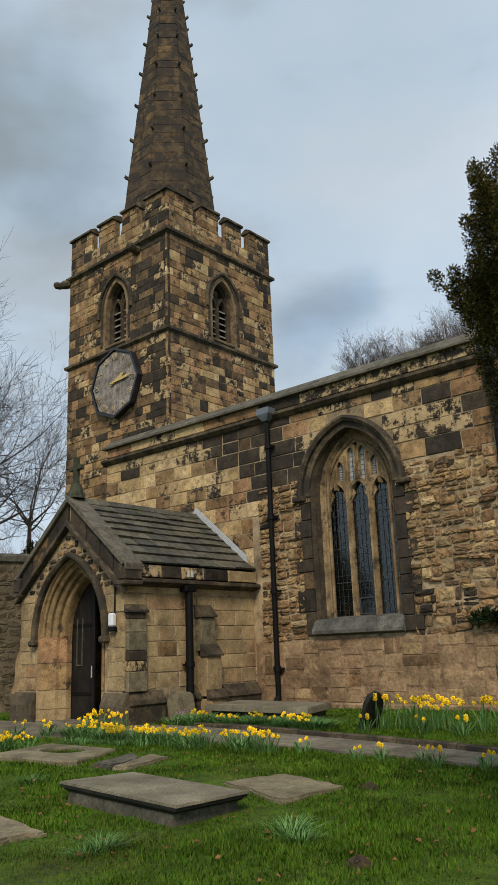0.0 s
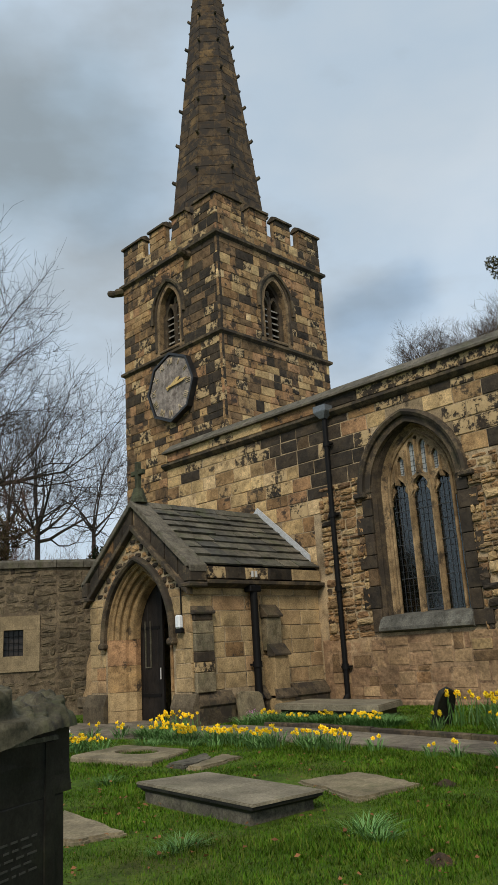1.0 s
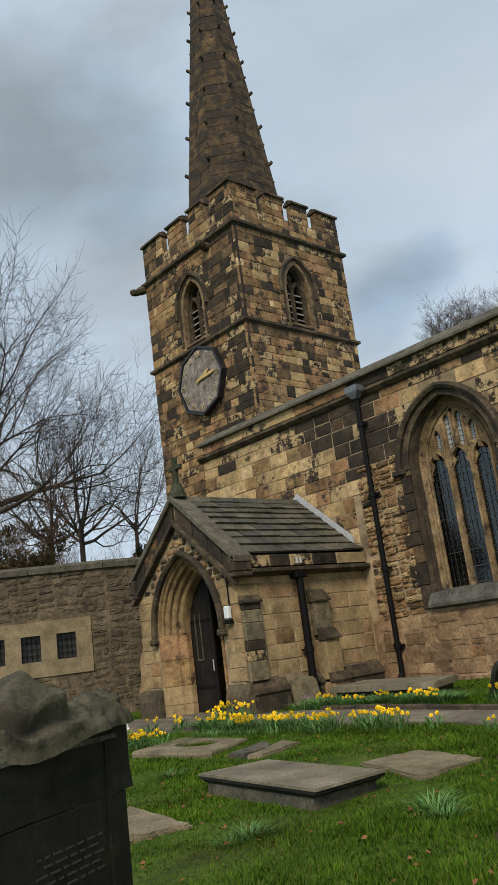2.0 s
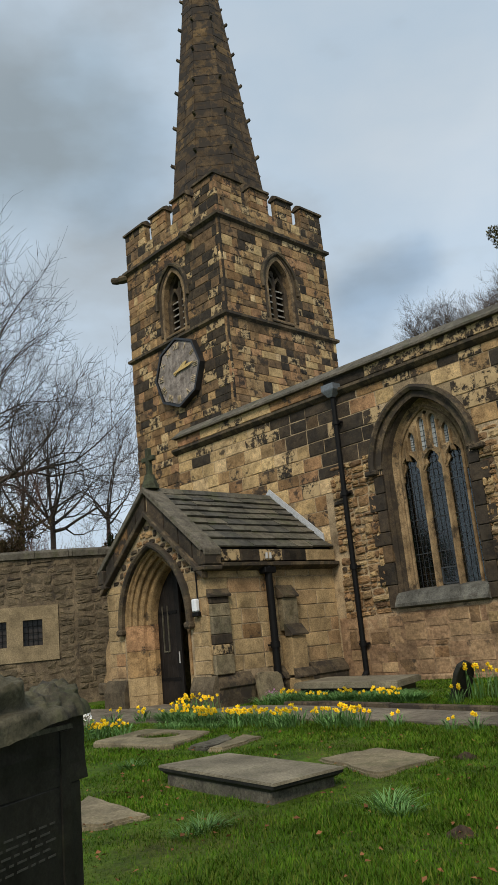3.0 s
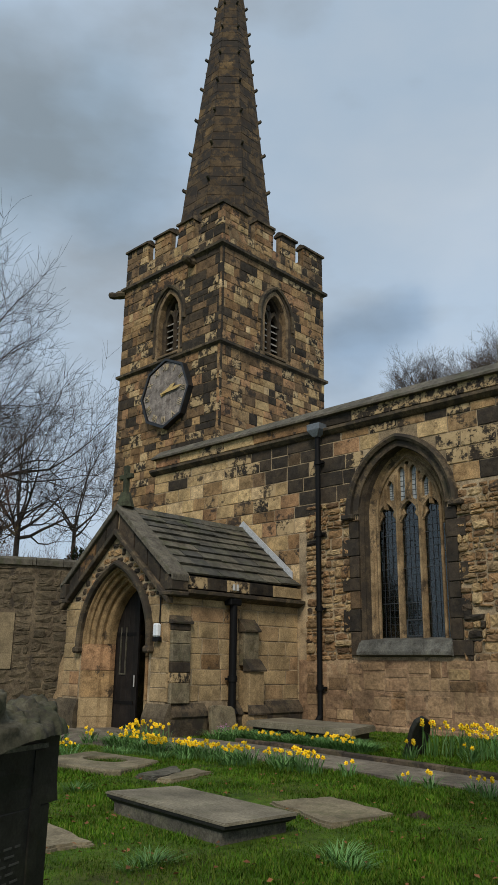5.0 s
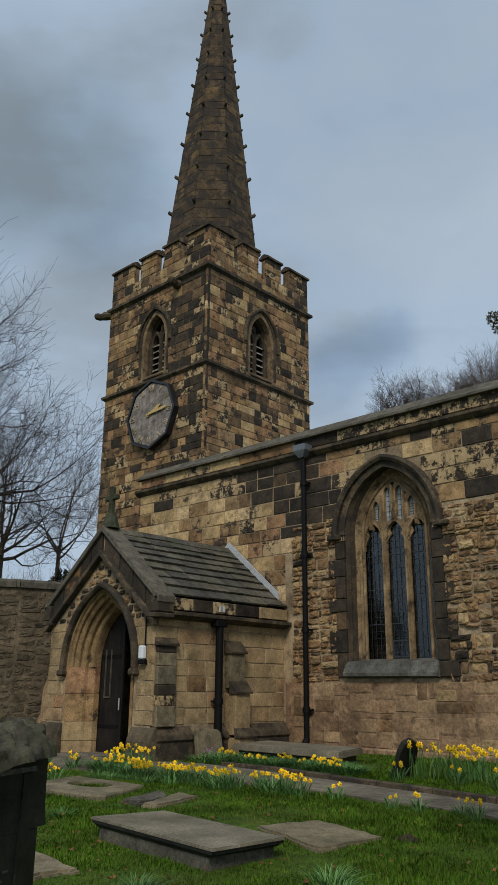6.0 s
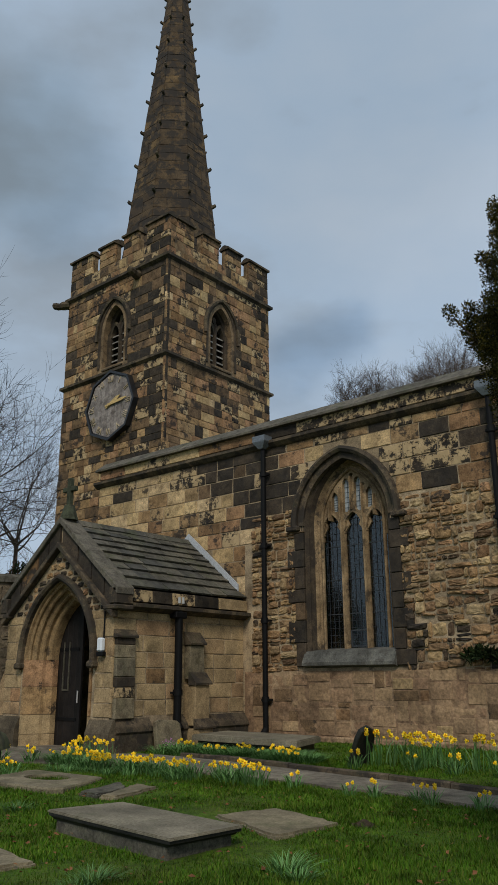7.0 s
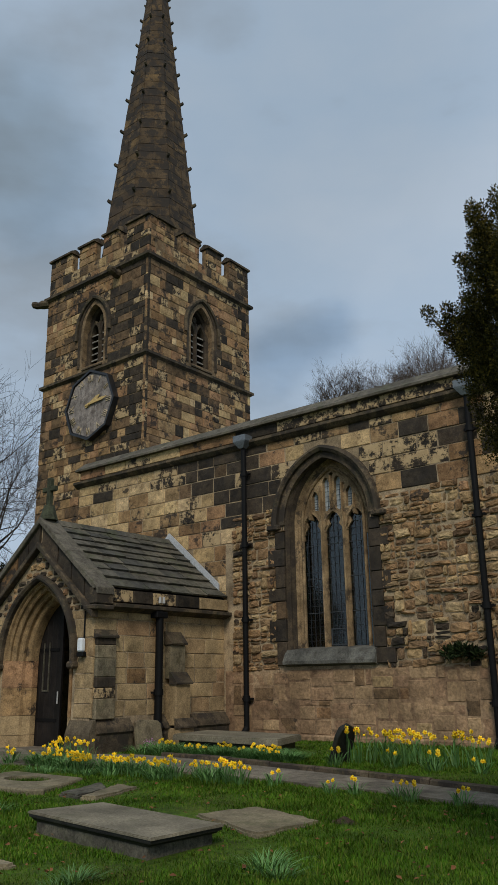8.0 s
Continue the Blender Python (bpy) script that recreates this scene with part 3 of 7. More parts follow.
# belfry windows: moulded surround, mullion, louvres
for face, cu in ((south(TY0), BEL_S), (east(TX1), BEL_E)):
    win = part("belfry_window", arch_band(bmesh.new(), BEL[0] - 0.06, BEL[2], BEL[3] - 0.06, BEL[1], [(0.27, 0.0), (0.27, -0.03), (0.19, -0.035), (0.14, 0.05), (0.08, 0.10), (0.04, 0.24), (0.0, 0.28), (0.0, 0.46), (0.1, 0.5)], lambda u, d, z, f=face, c=cu: f(c + u, d, z)), M_JAMB, tower, "pointed two-light belfry opening with stone louvres")
    part("hood_mould", arch_band(bmesh.new(), BEL[0] + 0.23, BEL[2], BEL[3] + 0.18, BEL[2] - 0.25, [(0.0, 0.02), (0.0, -0.09), (0.07, -0.11), (0.11, -0.05), (0.11, 0.02)], lambda u, d, z, f=face, c=cu: f(c + u, d, z)), M_TRIM, win)
    mul = bmesh.new()
    prism(mul, [face(cu - 0.07, 0.30, 0), face(cu - 0.02, 0.22, 0), face(cu + 0.02, 0.22, 0), face(cu + 0.07, 0.30, 0), face(cu + 0.07, 0.44, 0), face(cu - 0.07, 0.44, 0)], (0, 0, BEL[1]), (0, 0, 12.55))
    part("mullion", mul, M_JAMB, win)
    for s in (-1, 1):
        part("light_head", arch_band(bmesh.new(), 0.17, 12.15, 0.36, 12.1, [(0.0, 0.26), (0.0, 0.42), (0.10, 0.42), (0.10, 0.26)], lambda u, d, z, f=face, c=cu + s * 0.235: f(c + u, d, z), 8), M_TRIM, win)
        for k in range(6):
            z = BEL[1] + 0.10 + k * 0.215
            lv = bmesh.new()
            prism(lv, [face(0, 0.30, z - 0.045), face(0, 0.30, z), face(0, 0.52, z + 0.15), face(0, 0.52, z + 0.11)], face(cu + s * 0.235 - 0.18, 0, 0) - face(0, 0, 0), face(cu + s * 0.235 + 0.18, 0, 0) - face(0, 0, 0))
            part("louvre", lv, M_LOUVRE, win)
    head = bmesh.new()
    prism(head, [face(cu + 0.085 * math.cos(t), 0.3, 12.70 + 0.12 * math.sin(t)) for t in [k * math.pi / 4 for k in range(8)]], (0, 0, 0), face(0, 0.12, 0) - face(0, 0, 0))
    part("tracery", head, M_TRIM, win)
    sill = bmesh.new()
    prism(sill, [face(0, -0.05, BEL[1] - 0.12), face(0, -0.05, BEL[1] - 0.08), face(0, 0.5, BEL[1] + 0.06), face(0, 0.5, BEL[1] - 0.12)], face(cu - 0.48, 0, 0) - face(0, 0, 0), face(cu + 0.48, 0, 0) - face(0, 0, 0))
    part("sill", sill, M_TRIM, win)

# water spouts below the battlements
def spout(at, way):
    bm = bmesh.new()
    w = Vector(way).normalized()
    s = w.cross(Vector((0, 0, 1))).normalized()
    rings = []
    for d, r, dz in ((-0.2, 0.16, 0), (0.06, 0.17, 0), (0.18, 0.13, -0.02), (0.30, 0.15, 0.0), (0.42, 0.12, 0.02), (0.46, 0.05, 0.03)):
        rings.append([bm.verts.new(Vector(at) + w * d + s * r * math.cos(t) + Vector((0, 0, dz + r * 0.9 * math.sin(t)))) for t in [k * math.pi / 4 for k in range(8)]])
    for a, b in zip(rings, rings[1:]):
        for k in range(8):
            bm.faces.new((a[k], a[(k + 1) % 8], b[(k + 1) % 8], b[k]))
    bm.faces.new(rings[0][::-1])
    bm.faces.new(rings[-1])
    bmesh.ops.recalc_face_normals(bm, faces=bm.faces)
    part("water_spout", bm, M_TRIM, tower, "carved dark stone spout")


spout((-17.12, TY0 - 0.02, 13.72), (0.15, -1, 0))
spout((TX0 - 0.2, TY0 - 0.05, 13.85), (-1, -0.55, 0))

# ---- spire ----
SX, SY, S_BASE, S_TIP = (TX0 + TX1) / 2 + 0.004, (TY0 + TY1) / 2 - 0.012, 14.72, 30.55
spire = empty("church_spire", "tall tapering octagonal stone spire with crockets, blackened", "spire")


def spire_r(z):
    return 1.817 * (S_TIP - z) / (S_TIP - S_BASE) + 0.03


def spire_at(k, z, out=0.0):
    t = radians(22.5 + 45 * k)
    r = spire_r(z) + out
    return Vector((SX + r * math.cos(t), SY + r * math.sin(t), z))


core = bmesh.new()
ra = [core.verts.new(spire_at(k, S_BASE - 0.02, -0.03)) for k in range(8)]
rb = [core.verts.new(spire_at(k, S_TIP - 0.2, -0.02)) for k in range(8)]
for k in range(8):
    core.faces.new((ra[k], ra[(k + 1) % 8], rb[(k + 1) % 8], rb[k]))
core.faces.new(ra[::-1])
core.faces.new(rb)
part("core", core, M_MORTAR_D, spire)
vs, fs = [], []
z = S_BASE
row = 0
while z < S_TIP - 0.5:
    h = rng.uniform(0.30, 0.42)
    for k in range(8):
        a0, b0, a1, b1 = spire_at(k, z + 0.008), spire_at((k + 1) % 8, z + 0.008), spire_at(k, z + h - 0.008), spire_at((k + 1) % 8, z + h - 0.008)
        wide = (b0 - a0).length
        cuts = [0.0]
        while cuts[-1] < 1:
            cuts.append(cuts[-1] + rng.uniform(0.35, 0.7) / max(wide, 0.3))
        cuts = [c for c in cuts if c < 0.82] + [1.0]
        mid_n = ((a0 + b0) / 2 - Vector((SX, SY, z)))
        mid_n.z = 0
        mid_n.normalize()
        for p, q in zip(cuts, cuts[1:]):
            e = 0.006 / max(wide, 0.1)
            out = mid_n * rng.uniform(0.0, 0.014)
            i = len(vs)
            quad = [a0.lerp(b0, p + e), a0.lerp(b0, q - e), a1.lerp(b1, q - e), a1.lerp(b1, p + e)]
            vs += [tuple(v - mid_n * 0.04) for v in quad] + [tuple(v + out) for v in quad]
            fs += [(i + 4, i + 5, i + 6, i + 7), (i, i + 1, i + 5, i + 4), (i + 1, i + 2, i + 6, i + 5), (i + 2, i + 3, i + 7, i + 6), (i + 3, i, i + 4, i + 7)]
    z += h
me = bpy.data.meshes.new("stonework")
me.from_pydata(vs, [], fs)
tagged(part("stonework", me, STONE["spire", "island"], spire), kind="stuff")
fin = bmesh.new()
tube(fin, (SX, SY, S_TIP - 0.6), (SX, SY, S_TIP + 0.25), 0.10, 0.05, 8)
part("finial", fin, M_TRIM, spire)
crocket = bmesh.new()
prof = [(0.0, 0.10), (0.13, 0.09), (0.21, 0.14), (0.25, 0.05), (0.19, -0.03), (0.08, -0.06), (0.0, -0.14)]
prism(crocket, [(x, 0, z) for x, z in prof], (0, -0.06, 0), (0, 0.06, 0))
bmesh.ops.bevel(crocket, geom=crocket.edges[:], offset=0.012, segments=1, affect="EDGES")
crocket = mesh_of("crocket", crocket)
crocket.materials.append(M_TRIM)
z, gap = 15.9, 1.62
heights = []
while z < S_TIP - 0.8:
    heights.append(z)
    z += gap
    gap = max(0.9, gap * 0.955)
for k in range(8):
    for z in heights:
        ob = new("crocket", crocket)
        ob.parent = spire
        s = 0.58 + 0.2 * (S_TIP - z) / 15
        ob.matrix_world = Matrix.Translation(spire_at(k, z, -0.03)) @ Matrix.Rotation(radians(22.5 + 45 * k), 4, "Z") @ Matrix.Scale(s, 4)

# ---- clock on the tower ----
CK = Vector((-18.02, TY0 - 0.05, 9.55))
clock = empty("tower_clock", "octagonal wooden clock with worn gilded numerals, black rim", "clock")
CR = 1.12


def octagon(bm, r, y0, y1, squash=1.0):
    return prism(bm, [(CK.x + r * math.sin(k * math.pi / 4), 0, CK.z + squash * r * math.cos(k * math.pi / 4)) for k in range(8)], (0, y0, 0), (0, y1, 0))


part("back_board", octagon(bmesh.new(), CR - 0.04, CK.y - 0.10, CK.y + 0.06), M_CLOCKRIM, clock)
nb = 13
for k in range(nb):
    x0 = -CR + 0.08 + (2 * CR - 0.16) * k / nb
    x1 = x0 + (2 * CR - 0.16) / nb - 0.007
    bm = bmesh.new()

    def reach(x):
        a = abs(x)
        r = CR - 0.08
        s = r * math.sin(math.pi / 4)
        return r - a * (r - s) / s if a < s else (r - a) * s / (r - s)
    prism(bm, [(CK.x + x0, 0, CK.z - reach(x0)), (CK.x + x1, 0, CK.z - reach(x1)), (CK.x + x1, 0, CK.z + reach(x1)), (CK.x + x0, 0, CK.z + reach(x0))], (0, CK.y - 0.125, 0), (0, CK.y - 0.102, 0))
    part("board", bm, M_CLOCKFACE, clock)
for k in range(8):
    a, b = k * math.pi / 4, (k + 1) * math.pi / 4
    bm = bmesh.new()
    prism(bm, [(CK.x + r * math.sin(t), 0, CK.z + r * math.cos(t)) for r, t in ((CR + 0.02, a), (CR + 0.02, b), (CR - 0.055, b), (CR - 0.055, a))], (0, CK.y - 0.17, 0), (0, CK.y + 0.05, 0))
    part("rim", bm, M_CLOCKRIM, clock, "black painted rim")
for k, txt in enumerate(("XII", "I", "II", "III", "IIII", "V", "VI", "VII", "VIII", "IX", "X", "XI")):
    cu = bpy.data.curves.new("numeral", "FONT")
    cu.body, cu.size, cu.extrude, cu.align_x, cu.align_y = txt, 0.27, 0.012, "CENTER", "CENTER"
    cu.offset = -0.002
    cu.materials.append(M_NUMERAL)
    ob = new("numeral", cu)
    ob.parent = clock
    t = k * math.pi / 6
    ob.matrix_world = Matrix.Translation((CK.x + 0.83 * math.sin(t), CK.y - 0.138, CK.z + 0.83 * math.cos(t))) @ Matrix.Rotation(t, 4, "Y") @ Matrix.Rotation(radians(90), 4, "X") @ Matrix.Diagonal((0.85, 1.1, 1, 1))
for nm, ang, ln, wd, off in (("hour_pointer", 66, 0.55, 0.065, 0.165), ("minute_pointer", 84, 0.86, 0.048, 0.185)):
    bm = bmesh.new()
    t = radians(ang)
    d, s = Vector((math.sin(t), 0, math.cos(t))), Vector((math.cos(t), 0, -math.sin(t)))
    c = Vector((CK.x, 0, CK.z))
    prism(bm, [c - d * 0.16 - s * wd * 0.6, c - s * wd * 0.5, c + d * ln * 0.7 - s * wd, c + d * ln, c + d * ln * 0.7 + s * wd, c + s * wd * 0.5, c - d * 0.16 + s * wd * 0.6], (0, CK.y - off, 0), (0, CK.y - off + 0.014, 0))
    part(nm, bm, M_GOLD, clock, "gilded clock pointer")
part("boss", tube(bmesh.new(), (CK.x, CK.y - 0.20, CK.z), (CK.x, CK.y - 0.1, CK.z), 0.045, 0.045, 12), M_GOLD, clock)

# ---- aisle: south wall, parapet, window ----
AX0, AX1, AY = -16.25, 6.0, 13.0
aisle = empty("church_aisle", "sandstone church aisle with ashlar above, rubble below and a plain parapet", "church")
WIN = (-8.60, 1.03, 2.00, 4.52, 1.30)          # centre, half, sill, spring, rise of the opening
a_wall = part("wall_south", wall_core(bmesh.new(), AX0 + 0.01, AX1, -0.1, 6.40, 0.8, south(AY), [WIN]), M_MORTAR, aisle)
part("wall_west", boxm(AX0 + 0.02, AX0 + 0.75, AY + 0.81, 19.5, -0.1, 6.9), M_MORTAR_D, aisle)
part("wall_east", boxm(AX1 - 0.7, AX1, AY + 0.81, 24, -0.1, 6.9), M_MORTAR_D, aisle)
part("wall_north", boxm(AX0 + 0.8, AX1, 23.3, 24, -0.1, 6.9), M_MORTAR_D, aisle)
part("roof", boxm(AX0 + 0.4, AX1, AY + 0.45, 24, 6.60, 6.72), M_LEADGREY, aisle)
rng = random.Random(23)


def window_block(lo, hi):
    out = []
    if hi > 1.62 and lo < WIN[3] + WIN[4] + 0.5:
        w = max(arch_half(WIN[1] + 0.20, WIN[3], WIN[4] + 0.2, z) for z in (lo, (lo + hi) / 2, hi))
        if w > 0.02:
            out.append((WIN[0] - w, WIN[0] + w))
    return out


def porch_block(lo, hi):
    """Behind the porch the wall is hidden."""
    half = 1.55 if lo < 3.2 else max(0.0, (4.6 - lo) / 0.92)
    return [(-12.87 - half, -12.87 + half)] if lo < 4.3 else []


def aisle_tone(u, z):
    r = rng.random()
    if u > -9.9 and u < -6.6 and z > 4.8:
        return "peel" if r < 0.46 else "dark" if r < (0.54 if z < 5.9 else 0.6) else "buff" if r < 0.85 else "pale"
    if u >= -6.6 and z > 4.8:
        return "dark" if r < 0.26 else "peel" if r < 0.70 else "buff"
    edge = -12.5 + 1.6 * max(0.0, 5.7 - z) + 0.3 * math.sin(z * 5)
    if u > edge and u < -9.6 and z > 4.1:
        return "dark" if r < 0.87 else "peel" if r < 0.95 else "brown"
    if u <= edge and z > 5.9:
        return "peel" if r < 0.30 else "dark" if r < 0.36 else "pale"
    if r < 0.07:
        return "dark" if r < 0.035 else "peel"
    return "pale" if r < 0.66 else "buff"


EDGE_Z = 4.86
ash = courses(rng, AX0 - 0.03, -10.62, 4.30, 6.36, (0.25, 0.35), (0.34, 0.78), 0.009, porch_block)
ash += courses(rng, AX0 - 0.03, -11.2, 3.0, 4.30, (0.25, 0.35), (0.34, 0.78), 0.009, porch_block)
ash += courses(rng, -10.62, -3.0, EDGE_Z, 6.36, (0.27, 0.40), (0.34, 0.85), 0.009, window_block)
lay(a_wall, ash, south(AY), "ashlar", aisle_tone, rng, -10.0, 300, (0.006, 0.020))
west_face = lambda u, d, z: Vector((AX0 + d, -u, z))
lay(a_wall, courses(rng, -15.2, -AY - 0.06, 3.0, 6.36, (0.26, 0.35), (0.4, 0.7), 0.016), west_face, "ashlar", lambda u, z: "brown" if rng.random() < 0.5 else "dark", rng, -AY, 0, (0.018, 0.03))


def rubble_tone(u, z):
    r = rng.random()
    if u > -8 and 1.6 < z < 2.9 and r < 0.28:
        return "brown" if r < 0.16 else "dark"
    if r < 0.045:
        return "dark" if r < 0.015 else "brown"
    return "rubble" if r < 0.85 else "buff"


rub = patches(rng, -11.0, -3.0, 1.62, EDGE_Z, (0.06, 0.21), (0.08, 0.42), 0.018, window_block)
lay(a_wall, rub, south(AY), "rubble", rubble_tone, rng, -8.6, 300, (0.0, 0.055))
low = patches(rng, -11.0, -3.0, 0.46, 1.64, (0.18, 0.36), (0.22, 0.62), 0.02)
lay(a_wall, low, south(AY - 0.018), "ashlar", lambda u, z: "dress" if rng.random() < 0.80 else "rubble" if rng.random() < 0.6 else "brown", rng, -8.6, 120, (0.004, 0.022))
part("lower_render", boxm(-11.2, -3.0, AY - 0.026, AY + 0.05, 0.1, 1.64), M_DRESS, aisle, "patchy old render over stone")
part("footing", boxm(-11.0, -3.0, AY - 0.10, AY - 0.02, 0.0, 0.46, bevel=0.03), M_DRESS, aisle)

# string course, parapet and coping
string = bmesh.new()
prism(string, [(0, AY + 0.02, 6.34), (0, AY - 0.06, 6.37), (0, AY - 0.14, 6.44), (0, AY - 0.14, 6.50), (0, AY + 0.02, 6.56)], (AX0 - 0.12, 0, 0), (AX1, 0, 0))
part("string_course", string, M_TRIM, aisle, "weathered moulded stone band")
par = part("parapet", boxm(AX0, AX1, AY + 0.01, AY + 0.36, 6.40, 6.80), M_MORTAR_D, aisle)


def parapet_tone(u, z):
    r = rng.random()
    return "peel" if r < 0.42 else "dark" if r < 0.60 else "buff" if r < 0.85 else "pale"


lay(par, courses(rng, AX0 - 0.02, -3.0, 6.56, 6.80, (0.24, 0.24), (0.6, 1.25), 0.012), south(AY), "ashlar", parapet_tone, rng, -10.0, 60, (0.012, 0.02))
u = AX0 - 0.1
while u < -3.0:
    w = rng.uniform(0.75, 1.15)
    cap = bmesh.new()
    j = rng.uniform(-0.004, 0.004)
    prism(cap, [(0, AY - 0.12, 6.79), (0, AY - 0.12, 6.84 + j), (0, AY - 0.03, 6.90 + j), (0, AY + 0.22, 7.09 + j), (0, AY + 0.42, 7.00), (0, AY + 0.42, 6.79)], (u, 0, 0), (u + w - 0.008, 0, 0))
    part("coping_stone", cap, M_COPING, aisle, "sloped grey coping stone")
    u += w
part("coping_stone", boxm(u, AX1, AY - 0.12, AY + 0.42, 6.79, 7.05), M_COPING, aisle)

# the large pointed window
pw = lambda u, d, z: Vector((WIN[0] + u, AY + d, z))
GH, GRISE = 0.78, 1.16                          # half width and rise of the glazed part
window = part("window", arch_band(bmesh.new(), GH, WIN[3], GRISE, WIN[2], [(0.25, 0.20), (0.11, 0.203), (0.07, 0.27), (0.05, 0.25), (0.0, 0.31), (0.0, 0.46), (0.25, 0.46)], pw, 20), M_TRACERY, aisle, "pointed three-light church window with leaded glass")
part("outer_jamb", arch_band(bmesh.new(), GH, WIN[3], GRISE, WIN[2], [(0.29, -0.01), (0.21, 0.02), (0.17, 0.10), (0.145, 0.09), (0.11, 0.20), (0.29, 0.199)], pw, 20), M_JAMB, window, "soot-dark outer jamb stones")
part("hood_mould", arch_band(bmesh.new(), WIN[1] + 0.12, WIN[3], WIN[4] + 0.10, WIN[3] - 0.02, [(0.0, 0.04), (0.0, -0.10), (0.06, -0.14), (0.12, -0.11), (0.14, 0.04)], pw, 20), M_TRIM, window, "dark projecting hood mould")
part("arch_ring", arch_band(bmesh.new(), WIN[1] - 0.03, WIN[3], WIN[4] - 0.03, WIN[3], [(0.0, 0.08), (0.0, -0.03), (0.14, -0.035), (0.16, 0.08)], pw, 20), M_TRIM, window)
for s in (-1, 1):
    part("hood_stop", boxm(WIN[0] + s * 1.245 - 0.15, WIN[0] + s * 1.245 + 0.15, AY - 0.13, AY + 0.03, WIN[3] - 0.10, WIN[3] + 0.01, bevel=0.025), M_TRIM, window)
sill = bmesh.new()
prism(sill, [(0, AY - 0.15, 1.74), (0, AY - 0.15, 1.80), (0, AY - 0.03, 2.01), (0, AY + 0.42, 2.075), (0, AY + 0.42, 1.70), (0, AY + 0.0, 1.70)], (WIN[0] - 1.03, 0, 0), (WIN[0] + 1.03, 0, 0))
part("window_sill", sill, M_SILL, window, "sloping dark grey stone sill")
# jamb stones, long and short
for s in (-1, 1):
    z, k = 1.72, 0
    while z < WIN[3] - 0.1:
        h = min(rng.uniform(0.26, 0.46), WIN[3] - 0.1 - z)
        w = 0.38 if (k + (s > 0)) % 2 else 0.20
        a, b = WIN[0] + s * (WIN[1] - 0.03), WIN[0] + s * (WIN[1] + w)
        tone = "dark" if rng.random() < 0.86 else "brown"
        part("jamb_stone", boxm(min(a, b), max(a, b), AY - 0.045 - 0.01 * rng.random(), AY + 0.10, z + 0.006, z + h - 0.006, bevel=0.012), STONE[tone, "object"], window)
        z += h
        k += 1
# tracery: mullions, light heads and the small lights above
TY = 0.34
LW = 2 * GH / 3


def bar(a, b, w=0.055, deep=0.07, name="mullion"):
    """A chamfered stone bar between two points (u, z) of the window."""
    a, b = Vector((a[0], 0, a[1])), Vector((b[0], 0, b[1]))
    d = (b - a).normalized()
    s = Vector((d.z, 0, -d.x))
    bm = bmesh.new()
    ring = [(-w, deep), (-w, 0.0), (-w * 0.35, -deep), (w * 0.35, -deep), (w, 0.0), (w, deep)]
    o = Vector((WIN[0], AY + TY, 0))
    prism(bm, [o + a + s * q + Vector((0, y, 0)) for q, y in ring], (0, 0, 0), b - a)
    part(name, bm, M_TRACERY, window)


for k in (1, 2):
    u = -GH + LW * k
    bar((u, 2.0), (u, 4.66), 0.046, 0.10)
HEAD_Z = 4.36
for k in range(3):
    c = -GH + LW * (k + 0.5)
    part("light_head", arch_band(bmesh.new(), LW / 2 - 0.055, HEAD_Z, 0.40, HEAD_Z - 0.04, [(0.0, TY - 0.03), (0.0, TY + 0.06), (0.06, TY + 0.07), (0.075, TY), (0.06, TY - 0.06)], lambda u, d, z, c=c: pw(c + u, d, z), 10), M_TRACERY, window)
    for s in (-1, 1):      # cusps
        cb = bmesh.new()
        prism(cb, [pw(c + s * (LW / 2 - 0.05), 0, HEAD_Z - 0.02), pw(c + s * (LW / 2 - 0.15), 0, HEAD_Z + 0.12), pw(c + s * (LW / 2 - 0.10), 0, HEAD_Z + 0.24)], (0, TY, 0), (0, TY + 0.05, 0))
        part("cusp", cb, M_TRACERY, window)

# stone plate over the lights, pierced by their heads and by the small lights above
CELL = 0.012
SMALL = [(-0.41, 4.78, 5.06, 0.072), (-0.14, 4.74, 5.32, 0.078), (0.14, 4.74, 5.32, 0.078), (0.41, 4.78, 5.06, 0.072)]
EYES = [(0.0, 5.50, 0.045), (-0.28, 5.26, 0.032), (0.28, 5.26, 0.032)]


def is_stone(u, z):
    if abs(u) > arch_half(GH + 0.02, WIN[3], GRISE + 0.02, z):
        return False
    for k in range(3):
        c = -GH + LW * (k + 0.5)
        w = arch_half(LW / 2 - 0.034, HEAD_Z, 0.38, z)
        if z > HEAD_Z:
            w -= 0.035 * max(0.0, math.sin((z - HEAD_Z) * 18))
        if abs(u - c) < w:
            return False
    for c, z0, z1, w in SMALL:
        if z0 < z and abs(u - c) < arch_half(w, z1, 0.13, z):
            return False
    return all((u - c) ** 2 + (z - q) ** 2 > r * r for c, q, r in EYES)


cols, rows_n = int(2 * GH / CELL) + 1, int(1.75 / CELL)
solid = {(i, j) for i in range(cols) for j in range(rows_n) if is_stone(-GH + (i + 0.5) * CELL, 4.20 + (j + 0.5) * CELL)}
plate = bmesh.new()
corner = {}


def plate_vert(i, j, d):
    if (i, j, d) not in corner:
        corner[i, j, d] = plate.verts.new(pw(-GH + i * CELL, TY - 0.055 + 0.11 * d, 4.20 + j * CELL))
    return corner[i, j, d]


